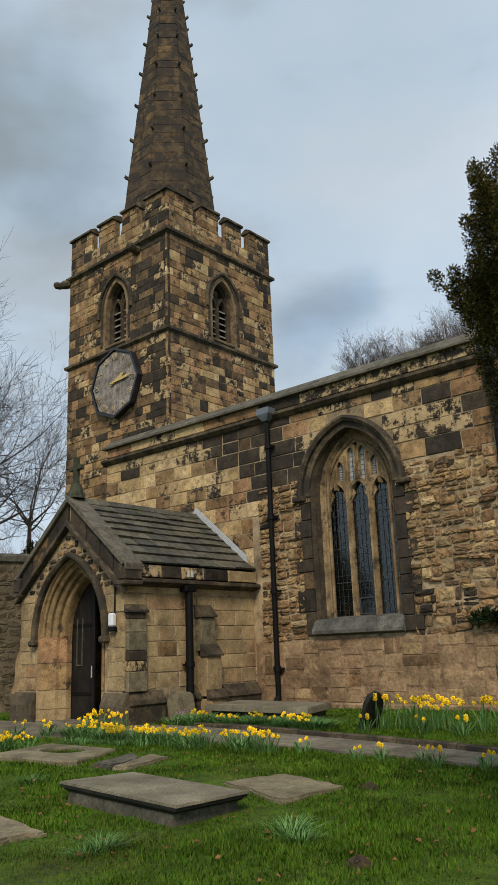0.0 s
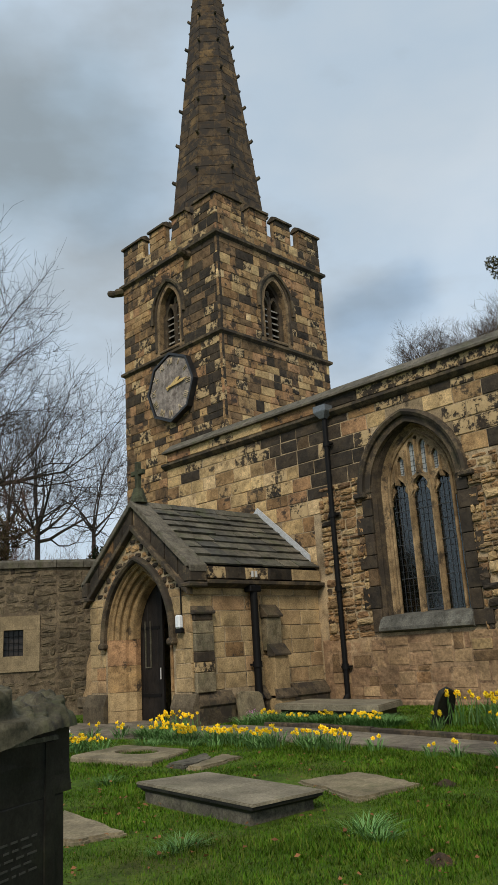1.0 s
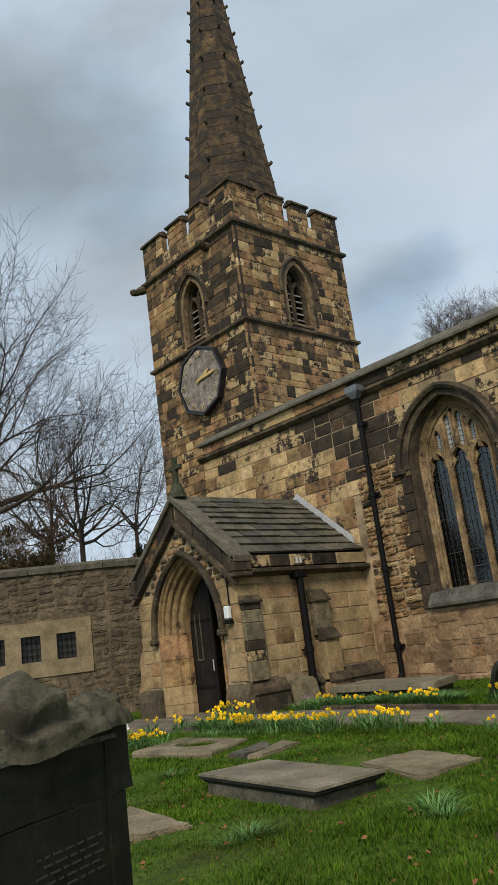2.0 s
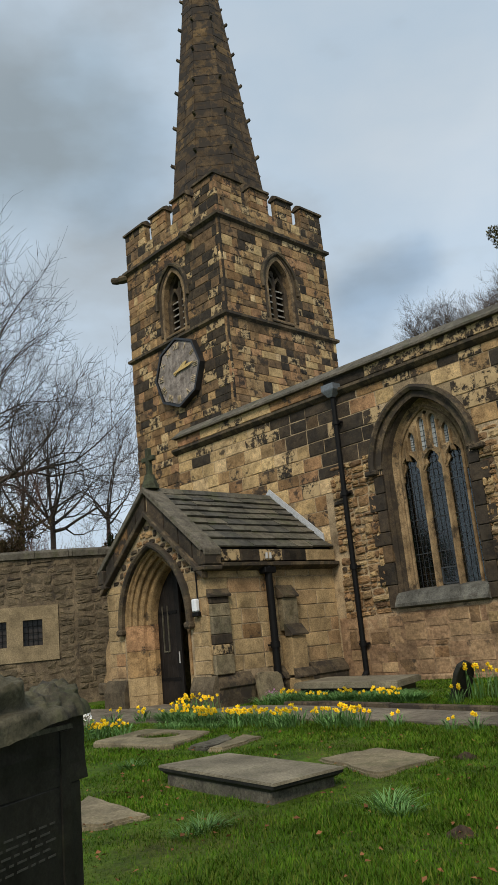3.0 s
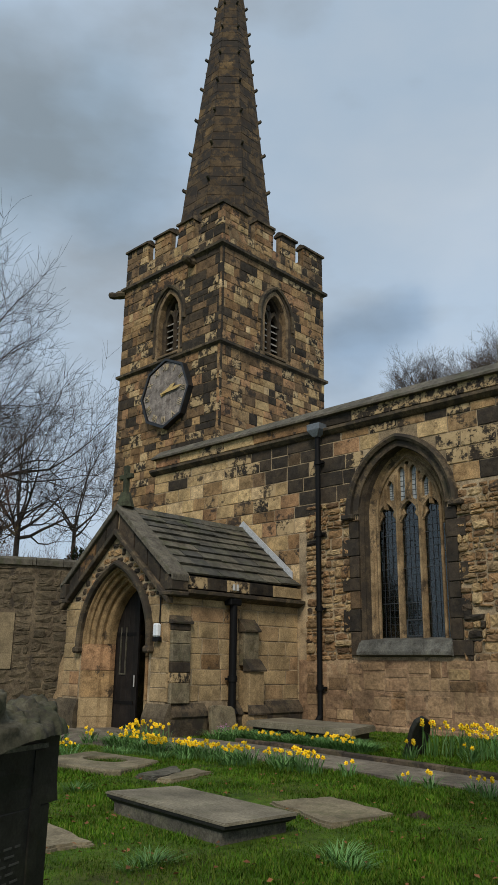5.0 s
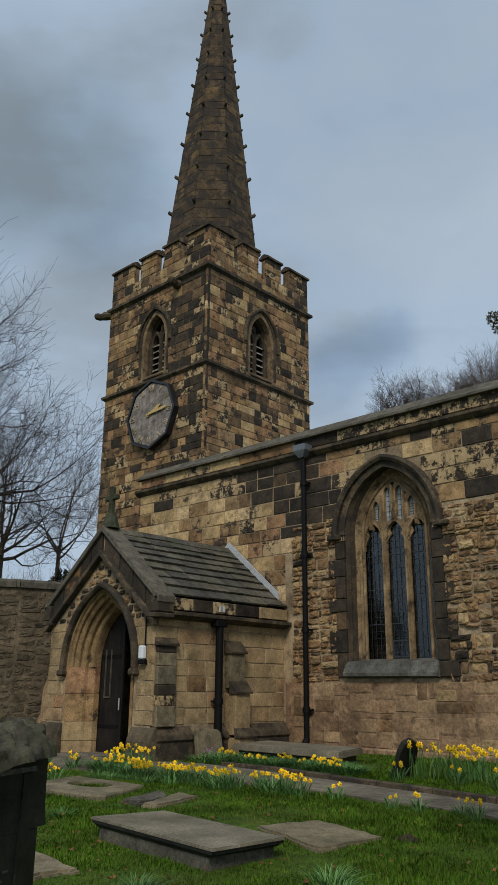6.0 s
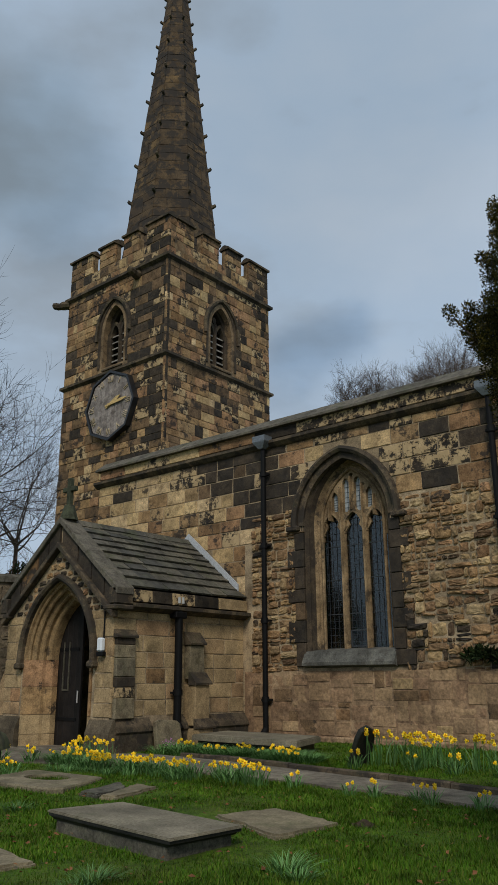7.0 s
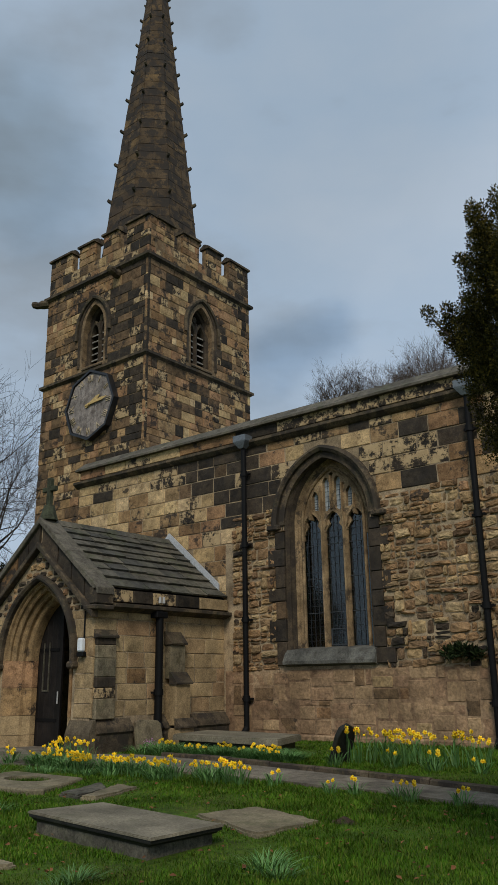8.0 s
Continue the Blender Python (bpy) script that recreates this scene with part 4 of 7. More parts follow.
for i, j in solid:
    plate.faces.new([plate_vert(*q, 0) for q in ((i, j), (i + 1, j), (i + 1, j + 1), (i, j + 1))])
    for di, dj, e in ((-1, 0, ((i, j), (i, j + 1))), (1, 0, ((i + 1, j + 1), (i + 1, j))), (0, -1, ((i + 1, j), (i, j))), (0, 1, ((i, j + 1), (i + 1, j + 1)))):
        if (i + di, j + dj) not in solid:
            plate.faces.new([plate_vert(*e[0], 0), plate_vert(*e[1], 0), plate_vert(*e[1], 1), plate_vert(*e[0], 1)])
part("tracery", plate, M_TRACERY, window, "carved stone tracery")
for u, z0, z1 in ((-0.26, 4.60, 5.28), (0.0, 4.78, 5.46), (0.26, 4.60, 5.28), (-0.53, 4.60, 5.02), (0.53, 4.60, 5.02)):
    bar((u, z0), (u, z1), 0.026, 0.125, "tracery_bar")
part("inner_rib", arch_band(bmesh.new(), GH - 0.075, WIN[3], GRISE - 0.09, 2.02, [(0.0, TY - 0.05), (0.0, TY - 0.09), (0.025, TY - 0.12), (0.055, TY - 0.09), (0.06, TY - 0.05)], pw, 20), M_TRACERY, window)
# pale grey stands in for sky reflected in the small upper panes
M_PALE_REFLECT = plain("glass_painted_reflection", (0.36, 0.40, 0.42), 0.25, 0.0, 0.3, 6.0)
for c, z0, z1, w in SMALL:
    bm = bmesh.new()
    prism(bm, [pw(c - w - 0.02, 0, z0 - 0.02), pw(c + w + 0.02, 0, z0 - 0.02), pw(c + w + 0.02, 0, z1 + 0.10), pw(c, 0, z1 + 0.16), pw(c - w - 0.02, 0, z1 + 0.10)], (0, TY + 0.030, 0), (0, TY + 0.036, 0))
    small = part("small_pane", bm, M_PALE_REFLECT, window, "small glass pane with pale sky reflection painted in")
    leads = bmesh.new()
    for q in range(1, 6):
        z = z0 + (z1 - z0) * q / 5.5
        box(leads, WIN[0] + c - w, WIN[0] + c + w, AY + TY + 0.022, AY + TY + 0.0295, z - 0.004, z + 0.004)
    box(leads, WIN[0] + c - 0.004, WIN[0] + c + 0.004, AY + TY + 0.022, AY + TY + 0.0295, z0, z1 + 0.08)
    part("leading", leads, M_LEADS, small)
# glass in each light, with its leads and saddle bars
YG = TY + 0.045
for k in range(3):
    c = -GH + LW * (k + 0.5)
    bm = bmesh.new()
    pts = [(c - LW / 2, 2.02), (c + LW / 2, 2.02)]
    hi = [(c + LW / 2 - LW * q / 8, WIN[3] + 0.0 + max(0, math.sqrt(max(0, 1 - ((c + LW / 2 - LW * q / 8) / GH) ** 2))) * 1.02) for q in range(9)]
    prism(bm, [pw(u, 0, z) for u, z in pts + hi], (0, YG, 0), (0, YG + 0.006, 0))
    pane = part("pane", bm, M_GLASS, window, "dark leaded glass")
    leads = bmesh.new()
    for q in range(1, 5):
        u = c - LW / 2 + LW * q / 5
        box(leads, WIN[0] + u - 0.0025, WIN[0] + u + 0.0025, AY + YG - 0.012, AY + YG - 0.001, 2.05, 4.62)
    for q in range(1, 20):
        z = 2.05 + q * 0.135
        thick = 0.007 if q % 5 == 0 else 0.0025
        box(leads, WIN[0] + c - LW / 2 + 0.05, WIN[0] + c + LW / 2 - 0.05, AY + YG - 0.016, AY + YG - 0.001, z - thick, z + thick)
    part("leading", leads, M_LEADS, pane)
hop = bmesh.new()
for a in ((-0.17, 2.10), (-0.17, 2.40)):
    box(hop, WIN[0] - 0.19, WIN[0] + 0.19, AY + YG - 0.03, AY + YG - 0.012, a[1] - 0.012, a[1] + 0.012)
for u in (-0.19, 0.165):
    box(hop, WIN[0] + u, WIN[0] + u + 0.025, AY + YG - 0.03, AY + YG - 0.012, 2.11, 2.39)
part("opening_casement", hop, M_LEADS, window)
# added sheet: darkness of the unlit aisle, put in as near-black colour
part("dark_interior_sheet", boxm(WIN[0] - 4.2, WIN[0] + 2.0, AY + 2.2, AY + 2.25, 0, 6.3), M_VOID, aisle)


# ---- rainwater pipes ----
def rain_pipe(name, x, y, top, foot, label, radius=0.055, hopper=True, wall=(0, 1)):
    p = empty(name, label, "drainpipe")
    part("pipe", tube(bmesh.new(), (x, y, foot), (x, y, top), radius, radius, 14), M_IRON, p)
    for z in [foot + 0.55 + k * 1.55 for k in range(int((top - foot - 0.6) / 1.55) + 1)]:
        part("socket", tube(bmesh.new(), (x, y, z), (x, y, z + 0.11), radius + 0.022, radius + 0.018, 14), M_IRON, p)
        br = bmesh.new()
        if wall[1]:
            box(br, x - 0.12, x + 0.12, y + 0.01, y + 0.09, z + 0.03, z + 0.07)
        else:
            box(br, x - 0.09, x - 0.01, y - 0.11, y + 0.11, z + 0.03, z + 0.07)
        part("bracket", br, M_IRON, p)
    shoe = tube(bmesh.new(), (x, y, foot + 0.05), (x + (0 if wall[1] else 0.08), y - (0.1 if wall[1] else 0), foot - 0.06), radius + 0.006, radius + 0.012, 14)
    part("shoe", shoe, M_IRON, p)
    if hopper:
        bm = bmesh.new()
        rings = []
        for hx, hy, z in ((0.06, 0.06, top - 0.02), (0.15, 0.12, top + 0.10), (0.17, 0.13, top + 0.13), (0.17, 0.13, top + 0.26)):
            rings.append([bm.verts.new((x + a * hx, y - 0.03 + b_ * hy, z)) for a, b_ in ((-1, -1), (1, -1), (1, 1), (-1, 1))])
        for a, b_ in zip(rings, rings[1:]):
            for k in range(4):
                bm.faces.new((a[k], a[(k + 1) % 4], b_[(k + 1) % 4], b_[k]))
        bm.faces.new(rings[0][::-1])
        bm.faces.new(rings[-1])
        part("hopper", bm, M_LEADGREY, p, "grey lead hopper head")
    return p


rain_pipe("drainpipe", -10.56, 12.86, 6.34, 0.50, "black cast-iron drainpipe with grey lead hopper on the aisle wall")
rain_pipe("drainpipe", -5.37, 12.86, 6.34, 0.45, "black cast-iron drainpipe fixed to the rubble wall")

# ---- porch ----
PX, PY, PH = -12.87, 9.42, 1.62         # centre line, front face, half width
PE = PX + PH                             # east face
porch = empty("church_porch", "gabled sandstone church porch with stone-slate roof and pointed doorway", "porch")
rng = random.Random(31)
DC = PX + 0.05                            # centre of the doorway
DOOR = (DC, 1.06, 0.0, 1.88, 1.46)       # opening of the outer order
RZ, SL = 4.50, 0.827                      # ridge height and fall of the roof


def roof_z(x):
    return RZ - SL * abs(x - PX)


core = bmesh.new()
cuts = sorted({PX - PH + 0.02, PX + PH - 0.02, PX} | {DC + s * 1.06 * k / 12 for k in range(13) for s in (-1, 1)} | {DC + s * 1.3 for s in (-1, 1)})
oc, orad = arch_shape(1.06, 1.45)
for a, b in zip(cuts, cuts[1:]):
    inner = abs((a + b) / 2 - DC) < 1.06
    feet = [1.88 + math.sqrt(max(0.0, orad ** 2 - (abs(x - DC) + oc) ** 2)) if inner else 0.0 for x in (a, b)]
    vs = [core.verts.new((x, y, z)) for y in (PY, PY + 0.55) for x, z in ((a, feet[0]), (b, feet[1]), (b, roof_z(b) - 0.02), (a, roof_z(a) - 0.02))]
    for q in ((0, 1, 2, 3), (7, 6, 5, 4), (0, 4, 5, 1), (1, 5, 6, 2), (2, 6, 7, 3), (3, 7, 4, 0)):
        core.faces.new([vs[j] for j in q])
bmesh.ops.remove_doubles(core, verts=core.verts, dist=1e-4)
front = part("wall_front", core, M_MORTAR, porch)
e_wall = part("wall_east", boxm(PE - 0.5, PE, PY + 0.56, AY, 0.0, 2.86), M_MORTAR, porch)
part("wall_west", boxm(PX - PH, PX - PH + 0.5, PY + 0.56, AY, 0.0, 2.86), M_MORTAR, porch)
part("floor", boxm(PX - PH + 0.3, PX + PH - 0.3, PY - 0.02, AY, 0.0, 0.30), M_PATH, porch)


def door_block(lo, hi):
    w = max(arch_half(DOOR[1] + 0.06, DOOR[3], DOOR[4] + 0.06, z) for z in (lo, (lo + hi) / 2, hi))
    return [(DC - w, DC + w)] if w > 0.02 else []


def porch_tone(u, z):
    r = rng.random()
    return "porch" if r < 0.95 else "buff"


def gable_tone(u, z):
    r = rng.random()
    return "dark" if r < 0.74 else "peel" if r < 0.84 else "buff"


lay(front, courses(rng, PX - PH - 0.02, PX + PH + 0.02, 0.86, 2.72, (0.24, 0.34), (0.22, 0.5), 0.008, door_block), south(PY), "ashlar", porch_tone, rng, PX, 200, (0.005, 0.012))
lay(e_wall, courses(rng, PY + 0.02, AY - 0.02, 0.86, 2.72, (0.25, 0.36), (0.4, 0.85), 0.008), east(PE), "ashlar", porch_tone, rng, 11, 200, (0.005, 0.012))
lay(e_wall, courses(rng, PY + 0.05, AY - 0.02, 2.86, 3.10, (0.24, 0.24), (0.45, 0.8), 0.016), east(PE + 0.10), "ashlar", lambda u, z: "dark" if rng.random() < 0.72 else "peel" if rng.random() < 0.6 else "porch", rng, 11, 30, (0.02, 0.028))
# the gable: small stones in the middle, dark blocks under the coping
rows = courses(rng, PX - PH, PX + PH, 2.72, 4.5, (0.11, 0.17), (0.12, 0.26), 0.035, door_block)
rows = [r for r in rows if r[1] + r[3] / 2 < RZ - 0.46 - SL * (abs(r[0] - PX) + r[2] / 2)]
lay(front, rows, south(PY), "rubble", lambda u, z: "dark" if rng.random() < 0.55 else "brown" if rng.random() < 0.5 else "buff", rng, PX, 100, (0.004, 0.02))
for s in (-1, 1):
    L = math.hypot(PH, PH * SL)
    k, t = 0, 0.02
    while t < 0.97:
        w = rng.uniform(0.20, 0.34)
        t2 = min(t + w, 0.99)
        pts = []
        for tt, drop in ((t + 0.010, 0.02), (t2 - 0.010, 0.02), (t2 - 0.010, 0.42), (t + 0.010, 0.42)):
            x = PX + s * PH * tt
            pts.append((x, 0, roof_z(x) - drop))
        bm = bmesh.new()
        prism(bm, pts, (0, PY - 0.05, 0), (0, PY + 0.06, 0))
        part("gable_stone", bm, STONE[gable_tone(0, 0), "object"], porch)
        t = t2
    # inner raked moulding and the coping
    for nm, hi, lo, y0, y1, mat, lab in (("raked_mould", -0.40, -0.52, PY - 0.14, PY + 0.02, M_TRIM, "dark raked moulding"), ("gable_coping", 0.10, -0.03, PY - 0.12, PY + 0.30, M_COPING, "grey stone gable coping")):
        bm = bmesh.new()
        x1 = PX + s * (PH + (0.20 if nm == "gable_coping" else 0.10))
        n_seg = 4 if nm == "gable_coping" else 1
        for q in range(n_seg):
            xa, xb = PX + (x1 - PX) * q / n_seg, PX + (x1 - PX) * (q + 1) / n_seg - s * 0.006
            bm2 = bmesh.new()
            prism(bm2, [(xa, 0, roof_z(xa) + lo), (xb, 0, roof_z(xb) + lo), (xb, 0, roof_z(xb) + hi), (xa, 0, roof_z(xa) + hi)], (0, y0, 0), (0, y1, 0))
            bmesh.ops.bevel(bm2, geom=bm2.edges[:], offset=0.012, segments=1, affect="EDGES")
            part(nm, bm2, mat, porch, lab)
        bm.free()
    # kneeler at the foot of the gable
    xk = PX + s * (PH - 0.02)
    part("kneeler", boxm(min(xk, xk + s * 0.2), max(xk, xk + s * 0.2), PY - 0.12, PY + 0.30, 2.80, 3.10, bevel=0.02), M_TRIM, porch)
    part("kneeler_mould", boxm(min(xk - s * 0.12, xk + s * 0.22), max(xk - s * 0.12, xk + s * 0.22), PY - 0.15, PY + 0.30, 2.70, 2.79, bevel=0.02), M_TRIM, porch)
# eaves moulding
for s in (-1, 1):
    bm = bmesh.new()
    xe = PX + s * PH
    prism(bm, [(xe - s * 0.02, 0, 2.69), (xe + s * 0.08, 0, 2.71), (xe + s * 0.22, 0, 2.77), (xe + s * 0.22, 0, 2.83), (xe - s * 0.02, 0, 2.87)], (0, PY + 0.30, 0), (0, AY - 0.02, 0))
    part("eaves_mould", bm, M_TRIM, porch, "dark moulded stone eaves")
    part("eaves_wall", boxm(min(xe + s * 0.1, xe - s * 0.35), max(xe + s * 0.1, xe - s * 0.35), PY + 0.56, AY - 0.01, 2.875, 3.06), M_MORTAR_D, porch)
# stone-slate roof
under = bmesh.new()
prism(under, [(PX - PH - 0.02, 0, roof_z(PX + PH + 0.02) - 0.03), (PX, 0, RZ - 0.04), (PX + PH + 0.02, 0, roof_z(PX + PH + 0.02) - 0.03), (PX + PH, 0, roof_z(PX + PH + 0.02) - 0.10), (PX, 0, RZ - 0.14), (PX - PH, 0, roof_z(PX + PH + 0.02) - 0.10)], (0, PY + 0.31, 0), (0, AY - 0.01, 0))
roof = part("roof", under, M_VOID, porch, "mossy stone-slate roof in diminishing courses")
run = (PH + 0.06) * math.hypot(1, SL)
slope = math.atan(SL)
edges = [0.0]
gap = 0.30
while edges[-1] < run - 0.1:
    edges.append(edges[-1] + gap)
    gap *= 0.955
for s in (1, -1):
    for k, e0 in enumerate(edges[:-1]):
        e1 = edges[k + 1] + 0.07
        y = PY + 0.29
        while y < AY - 0.03:
            w = min(rng.uniform(0.32, 0.62), AY - 0.02 - y)
            if AY - 0.02 - y - w < 0.12:
                w = AY - 0.02 - y
            th = rng.uniform(0.028, 0.042)
            d0, d1 = run - e0 + rng.uniform(-0.012, 0.012), max(0.02, run - e1)
            down = Vector((s * math.cos(slope), 0, -math.sin(slope)))
            up = Vector((s * math.sin(slope), 0, math.cos(slope)))
            o = Vector((PX, 0, RZ))
            lift = rng.uniform(0.026, 0.046)
            bm = bmesh.new()
            ring = [o + down * d0 + up * lift, o + down * d0 + up * (lift + th), o + down * d1 + up * (th * 0.6), o + down * d1 - up * 0.01]
            prism(bm, ring, (0, y + 0.004, 0), (0, y + w - 0.004, 0))
            part("slate", bm, M_SLATE, roof)
            y += w
y = PY + 0.29
while y < AY - 0.05:
    w = min(0.62, AY - 0.02 - y)
    bm = bmesh.new()
    prism(bm, [(PX - 0.17, 0, RZ - 0.09), (PX, 0, RZ + 0.10), (PX + 0.17, 0, RZ - 0.09), (PX + 0.14, 0, RZ - 0.13), (PX, 0, RZ + 0.02), (PX - 0.14, 0, RZ - 0.13)], (0, y + 0.004, 0), (0, y + w - 0.004, 0))
    part("ridge_stone", bm, M_SLATE, roof)
    y += w
for s in (-1, 1):
    bm = bmesh.new()
    x1 = PX + s * 1.52
    prism(bm, [(PX, 0, RZ + 0.07), (x1, 0, roof_z(x1) + 0.07), (x1, 0, roof_z(x1) + 0.22), (PX, 0, RZ + 0.24)], (0, AY - 0.075, 0), (0, AY - 0.045, 0))
    part("flashing", bm, M_FLASH, porch, "pale lead flashing where roof meets wall")
# cross on the gable
cross = bmesh.new()
tube(cross, (PX, PY + 0.1, RZ + 0.06), (PX, PY + 0.1, RZ + 0.36), 0.19, 0.10, 8)
box(cross, PX - 0.055, PX + 0.055, PY + 0.05, PY + 0.15, RZ + 0.34, RZ + 0.92, bevel=0.012)
box(cross, PX - 0.20, PX + 0.20, PY + 0.055, PY + 0.145, RZ + 0.64, RZ + 0.74, bevel=0.012)
tagged(part("gable_cross", cross, surface("green_stained_stone", [(0.05, 0.06, 0.035), (0.075, 0.08, 0.05)], "noise", soot=0.4), None), "green-stained stone cross on the porch gable", "cross")
# doorway orders
pd = lambda u, d, z: Vector((DC + u, PY + d, z))
# rolls and hollows round the head, plain splayed jambs in single stones below
part("arch_order", arch_band(bmesh.new(), 0.68, 1.88, 1.10, 1.88, [(0.0, 0.42), (0.0, 0.54), (0.34, 0.54), (0.38, 0.02), (0.385, -0.012), (0.33, -0.012), (0.315, 0.035), (0.285, 0.03), (0.265, 0.055), (0.27, 0.10), (0.225, 0.13), (0.20, 0.115), (0.18, 0.14), (0.185, 0.20), (0.14, 0.235), (0.115, 0.22), (0.095, 0.25), (0.10, 0.32), (0.05, 0.345), (0.03, 0.33), (0.01, 0.36)], pd, 22), M_ARCH, porch, "moulded buff stone doorway arch")
for s in (-1, 1):
    z = 0.02
    while z < 1.87:
        h = min(rng.uniform(0.30, 0.52), 1.88 - z)
        if 1.88 - z - h < 0.15:
            h = 1.88 - z
        j = rng.uniform(0.0, 0.012)
        bm = bmesh.new()
        prism(bm, [pd(s * (0.68 + o), d, 0) for o, d in ((0.37, -0.012 - j), (0.30 + j, -0.012 - j), (0.27, 0.03), (0.10, 0.24), (0.09 - j, 0.30), (0.0, 0.42), (0.0, 0.54), (0.37, 0.54))], (0, 0, z + 0.004), (0, 0, z + h - 0.004))
        part("jamb_stone", bm, STONE["porch" if rng.random() < 0.45 else "buff", "object"], porch)
        z += h
part("hood_mould", arch_band(bmesh.new(), 1.06, 1.88, 1.47, 1.80, [(0.0, 0.02), (0.0, -0.09), (0.04, -0.13), (0.08, -0.13), (0.11, -0.08), (0.12, 0.02)], pd, 22), M_TRIM, porch, "dark hood mould over the doorway")
for s in (-1, 1):
    part("hood_stop", boxm(DC + s * 1.12 - 0.09, DC + s * 1.12 + 0.09, PY - 0.16, PY + 0.02, 1.70, 1.83, bevel=0.035), M_TRIM, porch)
    # plinth blocks beside the doorway
    bm = bmesh.new()
    xa, xb = sorted((DC + s * 1.06, PX + s * (PH + 0.13)))
    prism(bm, [(0, PY + 0.03, 0.1), (0, PY - 0.12, 0.1), (0, PY - 0.12, 0.60), (0, PY - 0.03, 0.82), (0, PY + 0.03, 0.84)], (xa, 0, 0), (xb, 0, 0))
    part("plinth", bm, STONE["grime", "object"], porch)
for ya, yb in ((PY + 0.032, 10.32), (10.95, AY - 0.02)):
    bm = bmesh.new()
    prism(bm, [(PE - 0.03, 0, 0.1), (PE + 0.13, 0, 0.1), (PE + 0.13, 0, 0.58), (PE + 0.16, 0, 0.62), (PE + 0.14, 0, 0.70), (PE + 0.03, 0, 0.84), (PE - 0.03, 0, 0.85)], (0, ya, 0), (0, yb, 0))
    part("plinth", bm, M_TRIM, porch, "dark moulded plinth")
# door leaves: one shut, one standing open
door = empty("church_door", "dark oak double door of the porch, one leaf open inward", "door")
for k in range(5):
    xa = DC - 0.76 + k * 0.158
    bm = boxm(xa, xa + 0.153, PY + 0.555, PY + 0.61, 0.30, 3.08, bevel=0.006)
    part("plank", bm, M_DOOR, door)
for z in (0.75, 2.05):
    part("hinge", boxm(DC - 0.66, DC - 0.05, PY + 0.54, PY + 0.556, z, z + 0.06), M_IRON, door)
for z in (0.30,):
    for k in range(4):
        ya = PY + 0.62 + k * 0.16
        part("plank", boxm(PX + 0.60, PX + 0.65, ya, ya + 0.155, 0.30, 2.6, bevel=0.006), M_DOOR, door)
part("pull", tube(bmesh.new(), (DC - 0.02, PY + 0.53, 1.08), (DC - 0.02, PY + 0.53, 1.30), 0.014, 0.014, 8), M_PAPER, door, "pale metal pull")
nt = empty("notice_board", "pale-edged notice frame fixed on the dark door", "notice")
for a in ((PX - 0.47, PX - 0.45, 1.30, 2.22), (PX - 0.30, PX - 0.28, 1.30, 2.22)):
    part("frame_side", boxm(a[0], a[1], PY + 0.53, PY + 0.556, a[2], a[3]), M_MONU, nt)
part("frame_bottom", boxm(PX - 0.45, PX - 0.30, PY + 0.53, PY + 0.556, 1.30, 1.325), M_MONU, nt)
# added near-black sheet gives the doorway its dark inside
part("porch_dark_sheet", boxm(PX - PH + 0.5, PX + PH - 0.5, AY - 0.06, AY - 0.02, 0.3, 2.86), M_VOID, porch)
# wall light by the door
wl_ = empty("wall_light", "white bulkhead light with black base beside the doorway", "wall light")
part("diffuser", boxm(PX + 1.33, PX + 1.46, PY - 0.13, PY - 0.02, 1.98, 2.22, bevel=0.025), M_WHITE, wl_, "white plastic cover")
part("base", boxm(PX + 1.31, PX + 1.48, PY - 0.11, PY - 0.018, 1.90, 1.98, bevel=0.01), M_IRON, wl_)
part("conduit", tube(bmesh.new(), (PX + 1.43, PY - 0.045, 2.2), (PX + 1.43, PY - 0.045, 2.70), 0.014, 0.014, 8), M_IRON, wl_)


def buttress(y0, y1, steps, label):
    b = empty("buttress", label, "buttress")
    for k, (out, z0, z1, tone) in enumerate(steps):
        part("shaft", boxm(PE - 0.02, PE + out, y0, y1, z0, z1 - 0.005, bevel=0.012), STONE[tone, "object"], b)
    for k, (out, z0, z1, tone) in enumerate(steps):
        nxt = steps[k + 1][0] if k + 1 < len(steps) else 0.0
        if nxt < out - 0.03:
            bm = bmesh.new()
            prism(bm, [(PE + nxt - 0.01, 0, z1), (PE + out + 0.04, 0, z1), (PE + out + 0.045, 0, z1 + 0.03), (PE + nxt + 0.02, 0, z1 + 0.05 + (out - nxt) * 1.15), (PE + nxt - 0.01, 0, z1 + 0.06 + (out - nxt) * 1.15)], (0, y0 - 0.03, 0), (0, y1 + 0.03, 0))
            part("weathering", bm, M_TRIM, b, "dark sloping cap stone")


buttress(9.455, 9.90, [(0.10, 0.84, 1.19, "olive"), (0.097, 1.19, 1.37, "peel"), (0.10, 1.37, 1.55, "dark"), (0.095, 1.55, 1.87, "olive"), (0.09, 1.87, 2.10, "olive"), (0.085, 2.10, 2.22, "dark")], "flat stone corner buttress of the porch, sooty bands")
buttress(11.22, 11.62, [(0.42, 0.10, 0.62, "porch"), (0.32, 0.66, 1.40, "porch"), (0.17, 1.50, 2.14, "olive")], "stepped stone buttress with dark sloping caps on the porch")
rain_pipe("drainpipe", PE + 0.14, 10.93, 2.78, 0.66, "black cast-iron drainpipe with wide outlet on the porch wall", 0.074, False, (1, 0))
top_box = empty("rainwater_outlet", "black iron rainwater outlet box under the porch eaves", "drainpipe")
